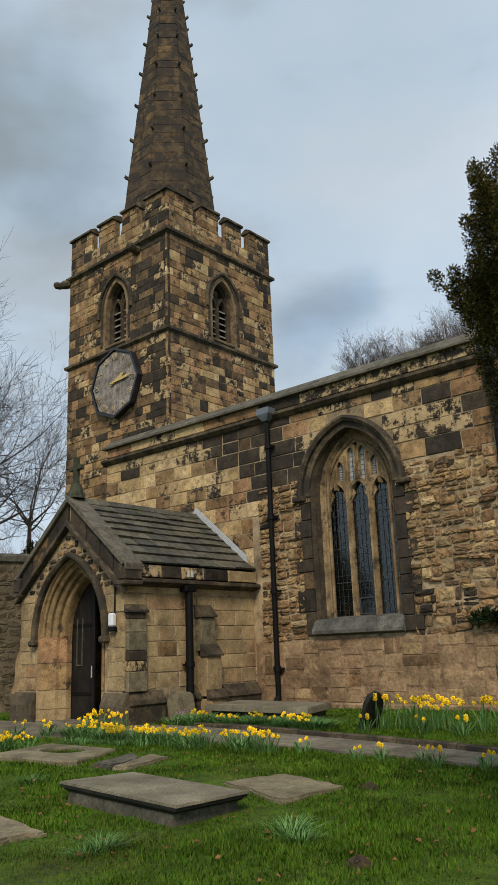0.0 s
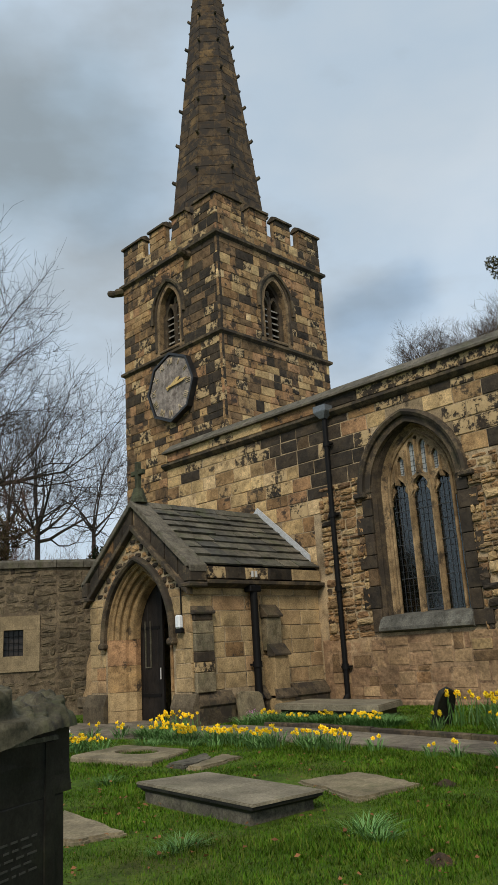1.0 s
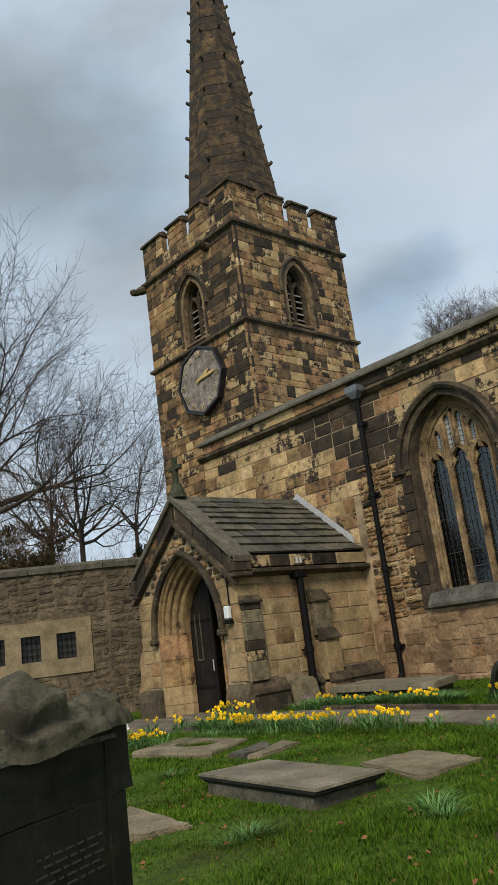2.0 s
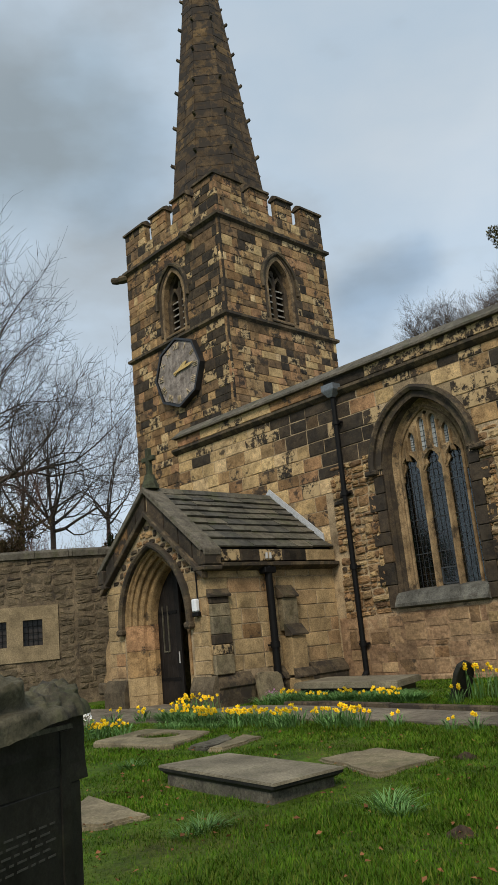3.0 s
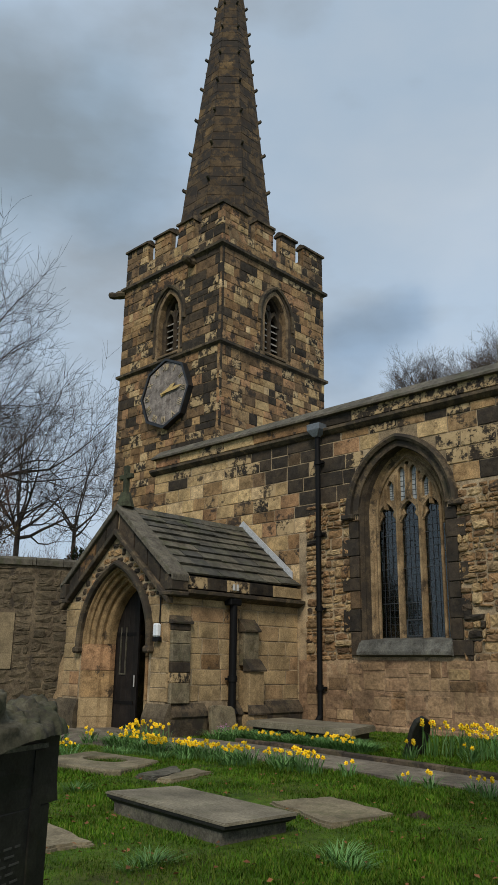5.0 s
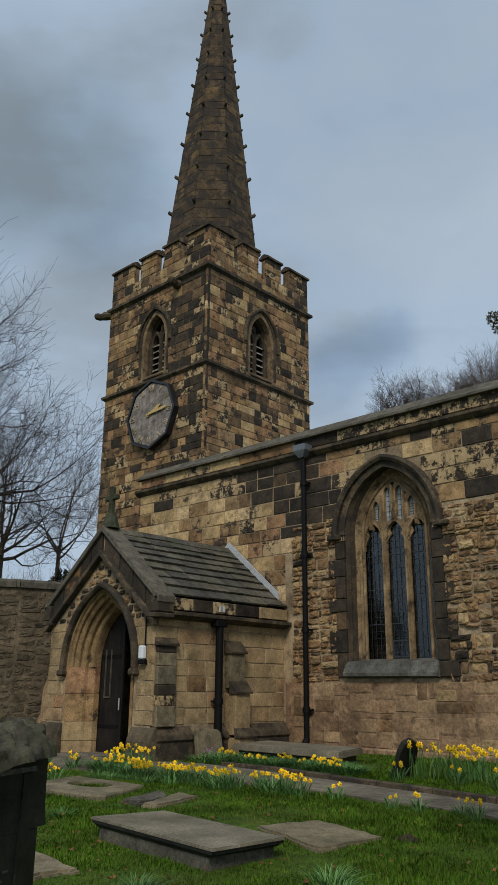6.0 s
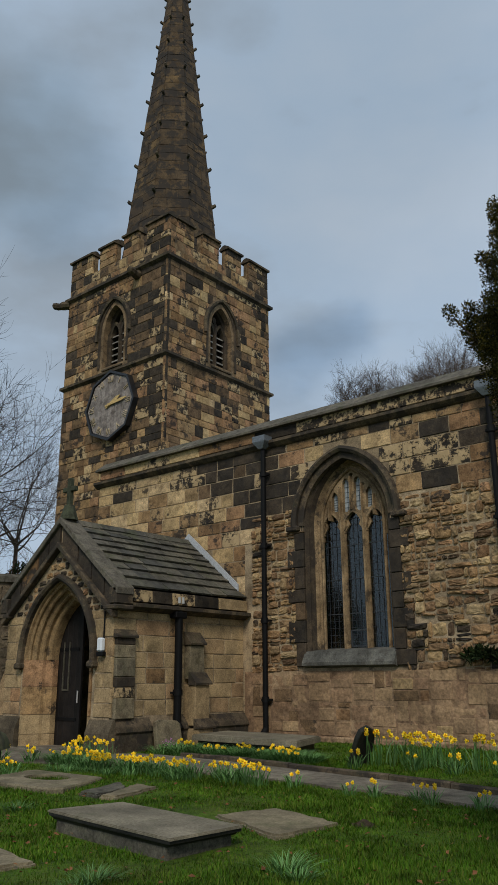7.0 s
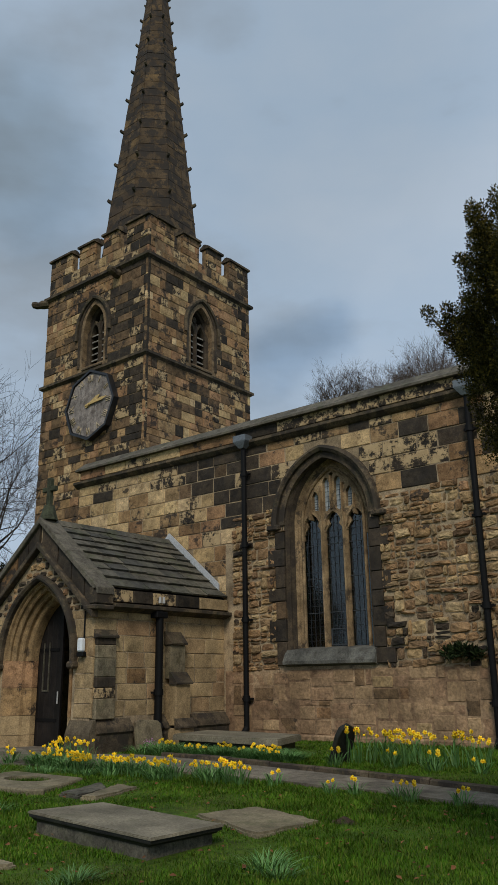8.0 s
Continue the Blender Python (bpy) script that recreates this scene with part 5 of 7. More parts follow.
part("box_body", boxm(PE + 0.03, PE + 0.22, 10.78, 11.08, 2.62, 2.74, bevel=0.015), M_IRON, top_box)
for yy in (10.88, 10.98):
    part("spout_lug", tube(bmesh.new(), (PE + 0.19, yy, 2.9), (PE + 0.19, yy, 3.02), 0.03, 0.025, 8), M_PAPER, top_box)
# headstone leaning on the porch wall
hs = bmesh.new()
prism(hs, [(0, 10.22, 0.25), (0, 10.86, 0.25), (0, 10.85, 0.66), (0, 10.78, 0.72), (0, 10.34, 0.76), (0, 10.24, 0.72)], (0, 0, 0), (0.09, 0, 0))
bmesh.ops.bevel(hs, geom=hs.edges[:], offset=0.012, segments=1, affect="EDGES")
ob = part("headstone", hs, STONE["olive", "object"])
ob.matrix_world = Matrix.Translation((PE + 0.30, 0, 0.05)) @ Matrix.Translation((0, 10.6, 0.25)) @ Matrix.Rotation(radians(-11), 4, "Y") @ Matrix.Translation((0, -10.6, -0.25))
tagged(ob, "weathered buff headstone leaning against the porch plinth", "headstone")

# sloping stub buttress at the west corner of the porch front
wb = empty("buttress", "low sloping stone buttress at the porch corner", "buttress")
bm = bmesh.new()
prism(bm, [(PX - PH - 0.02, 0, 0.0), (PX - PH - 0.36, 0, 0.0), (PX - PH - 0.36, 0, 0.84), (PX - PH - 0.24, 0, 1.00), (PX - PH - 0.22, 0, 1.45), (PX - PH - 0.02, 0, 1.80)], (0, PY + 0.02, 0), (0, PY + 0.52, 0))
bmesh.ops.bevel(bm, geom=bm.edges[:], offset=0.015, segments=1, affect="EDGES")
part("shaft", bm, STONE["porch", "object"], wb)
part("base_band", boxm(PX - PH - 0.42, PX - PH - 0.14, PY - 0.10, PY + 0.56, 0.56, 0.80, bevel=0.04), STONE["grime", "object"], wb)

# ---- ground ----
def lerp_table(x, table):
    for (a, va), (b, vb) in zip(table, table[1:]):
        if x <= b:
            t = min(1.0, max(0.0, (x - a) / (b - a)))
            return va + (vb - va) * t
    return table[-1][1]


PATH_S = [(-30, 7.2), (-15, 7.4), (-12, 7.7), (-10, 8.45), (-7.4, 8.5), (-5, 8.3), (-3, 7.95), (8, 7.2)]
PATH_N = [(-30, 9.2), (-14.6, 9.30), (-11.3, 9.36), (-10.6, 9.75), (-9, 9.66), (-7, 9.36), (-5.2, 9.06), (-3.4, 8.60), (8, 8.1)]


def on_path(x, y, grow=0.0):
    return lerp_table(x, PATH_S) - grow < y < lerp_table(x, PATH_N) + grow


xs = [-900, -300, -120, -60] + [-40 + k * 0.5 for k in range(101)] + [20, 50, 120, 300, 900]
ys = [-900, -300, -100, -40, -15] + [-5 + k * 0.5 for k in range(61)] + [32, 45, 80, 200, 600, 1200]
gv = [(x, y, ground_z(y) + 0.02 * noise.noise((x * 0.7, y * 0.7, 0)) * (1 if abs(x) < 30 and -5 < y < 12 else 0)) for y in ys for x in xs]
gf = [(j * len(xs) + i, j * len(xs) + i + 1, (j + 1) * len(xs) + i + 1, (j + 1) * len(xs) + i) for j in range(len(ys) - 1) for i in range(len(xs) - 1)]
me = bpy.data.meshes.new("ground")
me.from_pydata(gv, [], gf)
tagged(part("ground", me, M_GROUND), "churchyard turf, damp green grass", "ground", kind="structure")

bm = bmesh.new()
steps = [-15.5 + k * 0.4 for k in range(48)]
lo = [bm.verts.new((x, lerp_table(x, PATH_S) + 0.05 * noise.noise((x * 2, 0, 3)), ground_z(lerp_table(x, PATH_S)) + 0.030)) for x in steps]
hi = [bm.verts.new((x, lerp_table(x, PATH_N) + 0.02 * noise.noise((x * 2, 5, 3)), ground_z(lerp_table(x, PATH_N)) + 0.030)) for x in steps]
for k in range(len(steps) - 1):
    bm.faces.new((lo[k], lo[k + 1], hi[k + 1], hi[k]))
geom = bmesh.ops.extrude_face_region(bm, geom=bm.faces[:])
bmesh.ops.translate(bm, vec=(0, 0, -0.12), verts=[v for v in geom["geom"] if isinstance(v, bmesh.types.BMVert)])
bmesh.ops.recalc_face_normals(bm, faces=bm.faces)
tagged(part("path", bm, M_PATH), "worn grey tarmac path through the churchyard", "path", kind="structure")
kerb = empty("kerb", "low worn stone kerb along the path", "kerb", kind="structure")
x = -9.8
rng = random.Random(41)
while x < 2:
    w = rng.uniform(0.7, 1.0)
    a, b = Vector((x, lerp_table(x, PATH_N) + 0.06, 0)), Vector((x + w, lerp_table(x + w, PATH_N) + 0.06, 0))
    z = ground_z(a.y) + 0.075 + rng.uniform(-0.008, 0.008)
    bm = bmesh.new()
    prism(bm, [(0, -0.06, -0.15), (0, -0.055, 0.0), (0, -0.03, 0.014), (0, 0.05, 0.012), (0, 0.06, -0.15)], a + Vector((0.006, 0, z)), b + Vector((-0.006, 0, z)))
    part("kerb_stone", bm, M_TRIM, kerb)
    x += w

# ---- graves ----
keep_out = []         # stretches of ground with no grass: corner lists


def inside(poly, x, y):
    hit = False
    for (x0, y0), (x1, y1) in zip(poly, poly[1:] + poly[:1]):
        if (y0 > y) != (y1 > y) and x < (x1 - x0) * (y - y0) / (y1 - y0) + x0:
            hit = not hit
    return hit


def slab(name, corners, top, thick, material, label, bevel=0.015, rough_edge=0.0, tilt=(0, 0)):
    bm = bmesh.new()
    pts = []
    r = random.Random(len(keep_out) + 3)
    for (x0, y0), (x1, y1) in zip(corners, corners[1:] + corners[:1]):
        cnt = 7 if rough_edge else 2
        for q in range(cnt):
            t = q / cnt
            j = rough_edge if q else 0.0
            pts.append((x0 + (x1 - x0) * t + r.uniform(-j, j), y0 + (y1 - y0) * t + r.uniform(-j, j)))
    cx, cy = sum(p[0] for p in pts) / len(pts), sum(p[1] for p in pts) / len(pts)
    prism(bm, [(x, y, (x - cx) * tilt[0] + (y - cy) * tilt[1]) for x, y in pts], (0, 0, top - thick), (0, 0, top))
    edges = [e for e in bm.edges if abs(e.verts[0].co.z - e.verts[1].co.z) < 0.5 * thick and min(v.co.z for v in e.verts) > top - thick * 0.5]
    bmesh.ops.bevel(bm, geom=edges, offset=bevel, segments=2, affect="EDGES")
    keep_out.append(corners)
    ob = part(name, bm, material)
    return tagged(ob, label, "grave slab")


tomb = empty("ledger_tomb", "low grey ledger tomb: raised stone slab on a dark base", "tomb")
L1 = [(-6.80, 4.95), (-4.85, 4.66), (-4.80, 5.46), (-6.62, 5.72)]
bm = bmesh.new()
prism(bm, [(x, y, 0) for x, y in L1], (0, 0, 0.296), (0, 0, 0.318))
bmesh.ops.bevel(bm, geom=[e for e in bm.edges if min(v.co.z for v in e.verts) > 0.3], offset=0.008, segments=2, affect="EDGES")
part("slab", bm, M_LEDGER, tomb, "smooth grey top slab")
mid_p = Vector((-5.77, 5.2, 0))
# edge and base are coloured dark to give the shadow gap below the slab
bm = bmesh.new()
tiers = [[bm.verts.new(mid_p + (Vector((x, y, 0)) - mid_p) * k + Vector((0, 0, z))) for x, y in L1] for k, z in ((0.90, 0.235), (0.93, 0.245), (0.955, 0.262), (0.985, 0.270), (0.985, 0.295))]
for lo_r, hi_r in zip(tiers, tiers[1:]):
    for k in range(4):
        bm.faces.new((lo_r[k], lo_r[(k + 1) % 4], hi_r[(k + 1) % 4], hi_r[k]))
bm.faces.new(tiers[0][::-1])
bm.faces.new(tiers[-1])
part("moulded_edge", bm, M_GRANITE, tomb, "moulded slab edge, coloured dark for the shade beneath the slab")
bm = bmesh.new()
prism(bm, [tuple(mid_p + (Vector((x, y, 0)) - mid_p) * 0.89) for x, y in L1], (0, 0, 0.0), (0, 0, 0.236))
part("base", bm, M_MONU, tomb, "mossy base, darkened for the shade beneath the slab")
keep_out.append(L1)
slab("grave_slab", [(-5.85, 6.25), (-4.70, 5.78), (-4.60, 6.62), (-5.62, 6.95)], 0.212, 0.14, M_LEDGER_B, "flat buff grave slab sunk in the grass", 0.02, 0.03)
slab("grave_slab", [(-7.10, 4.32), (-6.25, 3.40), (-5.80, 3.62), (-5.70, 4.06)], 0.150, 0.14, M_LEDGER_B, "flat grave slab with white lichen, sunk in grass", 0.02, 0.025)
slab("grave_slab", [(-8.15, 6.38), (-7.78, 6.36), (-7.98, 6.98), (-8.50, 7.32)], 0.23, 0.14, M_MONU, "broken dark piece of grave slab", 0.02, 0.03)
slab("grave_slab", [(-7.70, 6.32), (-7.50, 6.38), (-7.72, 7.26), (-8.20, 7.34), (-8.05, 7.05)], 0.232, 0.12, M_LEDGER_B, "broken buff piece of grave slab", 0.02, 0.03)
# slab with an oval hole
H4 = [(-10.15, 6.22), (-8.42, 6.28), (-8.95, 7.42), (-10.55, 7.42)]
hc = Vector((-9.55, 6.95))
bm = bmesh.new()
K = 40
outer_pts, inner_pts = [], []
for k in range(K):
    t = 2 * math.pi * k / K
    d = Vector((math.cos(t), math.sin(t)))
    best = 9.0
    for (x0, y0), (x1, y1) in zip(H4, H4[1:] + H4[:1]):
        e = Vector((x1 - x0, y1 - y0))
        den = d.x * e.y - d.y * e.x
        if abs(den) > 1e-9:
            s = ((x0 - hc.x) * e.y - (y0 - hc.y) * e.x) / den
            q = ((x0 - hc.x) * d.y - (y0 - hc.y) * d.x) / den
            if s > 0 and -1e-6 <= q <= 1.000001:
                best = min(best, s)
    outer_pts.append(hc + d * best)
    inner_pts.append(hc + Vector((0.40 * math.cos(t), 0.24 * math.sin(t))))
rings = [[bm.verts.new((p.x, p.y, z)) for p in src] for src, z in ((outer_pts, 0.10), (outer_pts, 0.225), (outer_pts, 0.245), (inner_pts, 0.245), (inner_pts, 0.12))]
for v, p in zip(rings[2], outer_pts):
    v.co.xy = hc + (p - hc) * 0.985
for a, b in zip(rings, rings[1:]):
    for k in range(K):
        bm.faces.new((a[k], a[(k + 1) % K], b[(k + 1) % K], b[k]))
bmesh.ops.recalc_face_normals(bm, faces=bm.faces)
tagged(part("grave_slab", bm, M_LEDGER_B), "buff grave slab with an oval planting hole", "grave slab")
keep_out.append(H4)
# slab beside the church and its dark base
tomb2 = empty("ledger_tomb", "low ledger tomb near the church wall, dark underneath", "tomb")
L3 = [(-10.55, 10.75), (-8.05, 10.55), (-8.45, 11.75), (-10.75, 11.95)]
bm = bmesh.new()
prism(bm, [(x, y, 0) for x, y in L3], (0, 0, 0.46), (0, 0, 0.56))
bmesh.ops.bevel(bm, geom=[e for e in bm.edges if min(v.co.z for v in e.verts) > 0.5], offset=0.02, segments=2, affect="EDGES")
part("slab", bm, M_LEDGER, tomb2)
bm = bmesh.new()
mid_p = Vector((-9.45, 11.25, 0))
prism(bm, [tuple(mid_p + (Vector((x, y, 0)) - mid_p) * 0.9) for x, y in L3], (0, 0, 0.2), (0, 0, 0.458))
part("base", bm, M_GRANITE, tomb2)
keep_out.append(L3)
# small dark headstone, leaning
hs = bmesh.new()
prism(hs, [(-0.27, 0, -0.15), (0.27, 0, -0.15), (0.27, 0, 0.46), (0.20, 0, 0.60), (0.0, 0, 0.66), (-0.20, 0, 0.60), (-0.27, 0, 0.46)], (0, -0.05, 0), (0, 0.05, 0))
bmesh.ops.bevel(hs, geom=hs.edges[:], offset=0.014, segments=1, affect="EDGES")
ob = part("headstone", hs, M_GRANITE)
ob.matrix_world = pose(-6.88, 10.45, 0.26, 0, 0, 0) @ Matrix.Rotation(radians(74), 4, "Z") @ Matrix.Rotation(radians(24), 4, "X") @ Matrix.Diagonal((0.62, 0.9, 0.95, 1))
tagged(ob, "small dark headstone leaning among the daffodils", "headstone")

# ---- draped monument close by ----
monu = empty("draped_monument", "dark headstone topped with carved stone drapery, weathered", "monument")
MA, MB = Vector((-2.74, 1.70, 0)), Vector((-2.30, 0.72, 0))      # ends of its face
md = (MB - MA).normalized()
mn = Vector((md.y, -md.x, 0))
if mn.dot(Vector((0, 0, 0)) - MA) < 0:
    mn = -mn
mw = (MB - MA).length


def mon(u, d, z):
    """u along the face from its far end, d back from the face."""
    return MA + md * u - mn * d + Vector((0, 0, z))


bm = bmesh.new()
prism(bm, [mon(0.0, 0.0, 0), mon(mw, 0.0, 0), mon(mw, 0.20, 0), mon(0.0, 0.20, 0)], (0, 0, -0.1), (0, 0, 1.02))
bmesh.ops.bevel(bm, geom=bm.edges[:], offset=0.01, segments=1, affect="EDGES")
part("die", bm, M_GRANITE, monu, "dark inscribed stone face")
bm = bmesh.new()
prism(bm, [mon(-0.03, 0.0, 0), mon(mw, -0.0, 0), mon(mw, 0.25, 0), mon(-0.03, 0.25, 0)], (0, 0, 1.015), (0, 0, 1.255))
bmesh.ops.subdivide_edges(bm, edges=bm.edges[:], cuts=3, use_grid_fill=True)
for v in bm.verts:
    v.co += Vector(noise.noise_vector(v.co * 14)) * 0.012
part("upper_block", bm, M_GRANITE, monu, "chipped dark upper stone")
bm = bmesh.new()
prism(bm, [mon(0.06, -0.012, 1.205), mon(mw, -0.012, 1.205), mon(mw, -0.012, 1.222), mon(0.06, -0.012, 1.222)], (0, 0, 0), mn * -0.02)
part("moulding", bm, M_MONU, monu)
bm = bmesh.new()
prism(bm, [mon(0.075, -0.008, 0.0), mon(0.13, -0.008, 0.0), mon(0.13, -0.008, 1.20), mon(0.075, -0.008, 1.20)], (0, 0, 0), mn * -0.02)
part("pilaster", bm, M_GRANITE, monu)
M_WORN = plain("worn_letter_paint", (0.045, 0.043, 0.036), 0.7)
# worn lettering, too faint to read
rl = random.Random(3)
for row in range(5):
    z = 0.90 - row * 0.026
    u = 0.17 + 0.03 * (row % 2)
    while u < 0.50:
        w = rl.uniform(0.02, 0.06)
        bm = bmesh.new()
        prism(bm, [mon(u, -0.001, z), mon(u + w, -0.001, z), mon(u + w, -0.001, z + 0.007), mon(u, -0.001, z + 0.007)], (0, 0, 0), mn * 0.0015)
        part("worn_lettering", bm, M_WORN, monu)
        u += w + 0.018
M_DRAPE = surface("lichened_cloth_stone", [(0.062, 0.058, 0.038), (0.105, 0.094, 0.062), (0.08, 0.074, 0.048)], "noise", soot=0.7, soot_at=0.53, moss=0.6, fine=60.0, coarse=5.0, mottle=0.5)
# drapery: a swept cloth with heavy folds over a rounded form
bm = bmesh.new()
NU, NV = 70, 40
grid = []
for i in range(NU + 1):
    u = -0.05 + (mw + 0.05) * i / NU
    rowv = []
    env = 0.080 + 0.150 * math.exp(-(math.sqrt((u - 0.42) ** 2 + 0.0012) - 0.035) / 0.13) + 0.050 / (1 + math.exp((u - 0.09) / 0.012)) + 0.08 * math.exp(-((u - 0.85) / 0.2) ** 2)
    for j in range(NV + 1):
        t = math.pi * j / NV
        down = math.cos(t)                       # 1 at the front edge
        h = math.sin(t)
        rho = math.hypot((u - 0.44) / 0.30, (1.0 - h) * 1.15)     # hanging folds lie in arcs below the high point
        ease = min(1.0, h / 0.45) ** 1.5 * (1.0 - 0.5 * max(0.0, h - 0.85) / 0.15)
        swag = 0.090 * (0.5 - abs(math.sin(6.0 * rho + 1.5 * u)) ** 0.8) * min(1.0, max(0.0, (rho - 0.25) / 0.3))
        edge = 1 / (1 + math.exp((u - 0.20 - 0.13 * (1 - h)) / 0.012))    # the big flap ends here, the cloth beyond lies deeper
        fold = ease * (swag * (1 - edge) + edge * (-0.026 + 0.018 * (0.5 - abs(math.sin(30 * u + 5 * h)))))
        rough_ = 0.020 * noise.noise((u * 8, down * 2, 2.0)) + (0.022 * noise.noise((u * 30, down * 9, 7.0)) if u < 0.25 else 0.0)
        r = 1 + (fold + rough_) / 0.16
        sag = 0.05 * math.exp(-((u - 0.52) / 0.2) ** 2) * max(0.0, down)
        d = 0.12 - (0.150 + 0.025 * math.sin(6 * u)) * down * r
        z = 1.245 - sag + env * math.sin(t) ** 0.75 * r
        p = mon(u, d, z) + Vector(noise.noise_vector(mon(u, d, z) * 30)) * 0.003
        rowv.append(bm.verts.new(p))
    grid.append(rowv)
for i in range(NU):
    for j in range(NV):
        bm.faces.new((grid[i][j], grid[i + 1][j], grid[i + 1][j + 1], grid[i][j + 1]))
for rowv in (grid[0], grid[-1]):
    bm.faces.new(rowv)
bmesh.ops.recalc_face_normals(bm, faces=bm.faces)
ob = part("drapery", bm, M_DRAPE, monu, "carved grey stone cloth with heavy folds")
for p in ob.data.polygons:
    p.use_smooth = True

# ---- low building and wall beyond the porch ----
annex = empty("annex_wall", "grimy stone wall of a low building with small square windows", "wall", kind="structure")
rng = random.Random(51)
W0, W1, W2 = Vector((-20.6, 4.0, 0)), Vector((-17.18, 10.18, 0)), Vector((-15.95, 13.4, 0))
A_TOP = 3.97


def leg(p, q):
    d = (q - p).normalized()
    nrm = Vector((d.y, -d.x, 0))
    return (lambda u, dep, z: p + d * u - nrm * dep + Vector((0, 0, z))), (q - p).length


f1, len1 = leg(W0, W1)
f2, len2 = leg(W1, W2)
core = bmesh.new()
wins = [len1 - 0.98, len1 - 1.80, len1 - 2.62]     # window centres along the wall
WZ0, WZ1 = 1.72, 2.32
cuts = sorted([0.0, len1] + [c + s * 0.225 for c in wins for s in (-1, 1)])
for a, b in zip(cuts, cuts[1:]):
    spans = [(0.0, WZ0), (WZ1, A_TOP - 0.2)] if any(abs((a + b) / 2 - c) < 0.2 for c in wins) else [(0.0, A_TOP - 0.2)]
    for z0, z1 in spans:
        prism(core, [f1(a, 0, 0), f1(b, 0, 0), f1(b, 0.5, 0), f1(a, 0.5, 0)], (0, 0, z0), (0, 0, z1))
w_a = part("wall_long", core, M_MORTAR_D, annex)
core = bmesh.new()
prism(core, [f2(0.003, 0.002, 0), f2(len2, 0, 0), f2(len2, 0.5, 0), f2(0.003, 0.5, 0)], (0, 0, 0), (0, 0, A_TOP - 0.2))
w_b = part("wall_return", core, M_MORTAR_D, annex)


def band_block(lo, hi):
    return [(len1 - 3.3, len1 - 0.38)] if hi > 1.36 and lo < 2.64 else []


lay(w_a, patches(rng, len1 - 5.5, len1, 0.6, A_TOP - 0.22, (0.12, 0.24), (0.2, 0.55), 0.02, band_block), f1, "rubble", lambda u, z: "grime" if rng.random() < 0.97 else "dark", rng, len1, 150, (-0.005, 0.014))
lay(w_b, patches(rng, 0.05, len2, 0.6, A_TOP - 0.22, (0.12, 0.24), (0.2, 0.55), 0.02), f2, "rubble", lambda u, z: "grime" if rng.random() < 0.97 else "dark", rng, 0, 150, (-0.005, 0.014))
M_BAND = surface("buff_window_surround", [(0.26, 0.20, 0.12), (0.30, 0.235, 0.145)], "noise", soot=0.3, soot_at=0.68, mottle=0.3)
for z0, z1, nm in ((WZ1, 2.64, "lintel"), (1.36, WZ0, "sill_band")):
    bm = bmesh.new()
    prism(bm, [f1(len1 - 3.3, -0.04, 0), f1(len1 - 0.38, -0.04, 0), f1(len1 - 0.38, 0.1, 0), f1(len1 - 3.3, 0.1, 0)], (0, 0, z0), (0, 0, z1))
    part(nm, bm, M_BAND, annex, "dressed buff stone band")
cuts = [len1 - 3.3] + sorted(c + s * 0.225 for c in wins for s in (-1, 1)) + [len1 - 0.38]
for a, b in list(zip(cuts, cuts[1:]))[::2]:
    bm = bmesh.new()
    prism(bm, [f1(a, -0.038, 0), f1(b, -0.038, 0), f1(b, 0.1, 0), f1(a, 0.1, 0)], (0, 0, WZ0 + 0.003), (0, 0, WZ1 - 0.003))
    part("window_pier", bm, M_BAND, annex)
for k, c in enumerate(wins):
    bm = bmesh.new()
    prism(bm, [f1(c - 0.225, 0.16, 0), f1(c + 0.225, 0.16, 0), f1(c + 0.225, 0.17, 0), f1(c - 0.225, 0.17, 0)], (0, 0, WZ0), (0, 0, WZ1))
    w = part("window", bm, M_DARKGLASS, annex, "small dark barred window")
    bars = bmesh.new()
    for q in range(1, 4):
        u = c - 0.225 + 0.45 * q / 4
        prism(bars, [f1(u - 0.008, 0.13, 0), f1(u + 0.008, 0.13, 0), f1(u + 0.008, 0.146, 0), f1(u - 0.008, 0.146, 0)], (0, 0, WZ0), (0, 0, WZ1))
    for q in range(1, 4):
        z = WZ0 + 0.60 * q / 4
        prism(bars, [f1(c - 0.225, 0.11, 0), f1(c + 0.225, 0.11, 0), f1(c + 0.225, 0.126, 0), f1(c - 0.225, 0.126, 0)], (0, 0, z - 0.008), (0, 0, z + 0.008))
    part("window_bars", bars, M_IRON, w)
    # added near-black sheet for the unlit room behind the pane
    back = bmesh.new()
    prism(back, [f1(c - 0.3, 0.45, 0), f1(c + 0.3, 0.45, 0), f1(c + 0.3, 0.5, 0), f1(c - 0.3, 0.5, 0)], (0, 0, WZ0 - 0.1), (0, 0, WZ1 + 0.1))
    part("dark_window_sheet", back, M_VOID, w)
    if k < 1:
        pp = bmesh.new()
        prism(pp, [f1(c - 0.16, 0.19, 0), f1(c + 0.12, 0.19, 0), f1(c + 0.12, 0.2, 0), f1(c - 0.16, 0.2, 0)], (0, 0, WZ0 + 0.01), (0, 0, WZ0 + 0.16))
        part("pale_card", pp, M_PAPER, w)
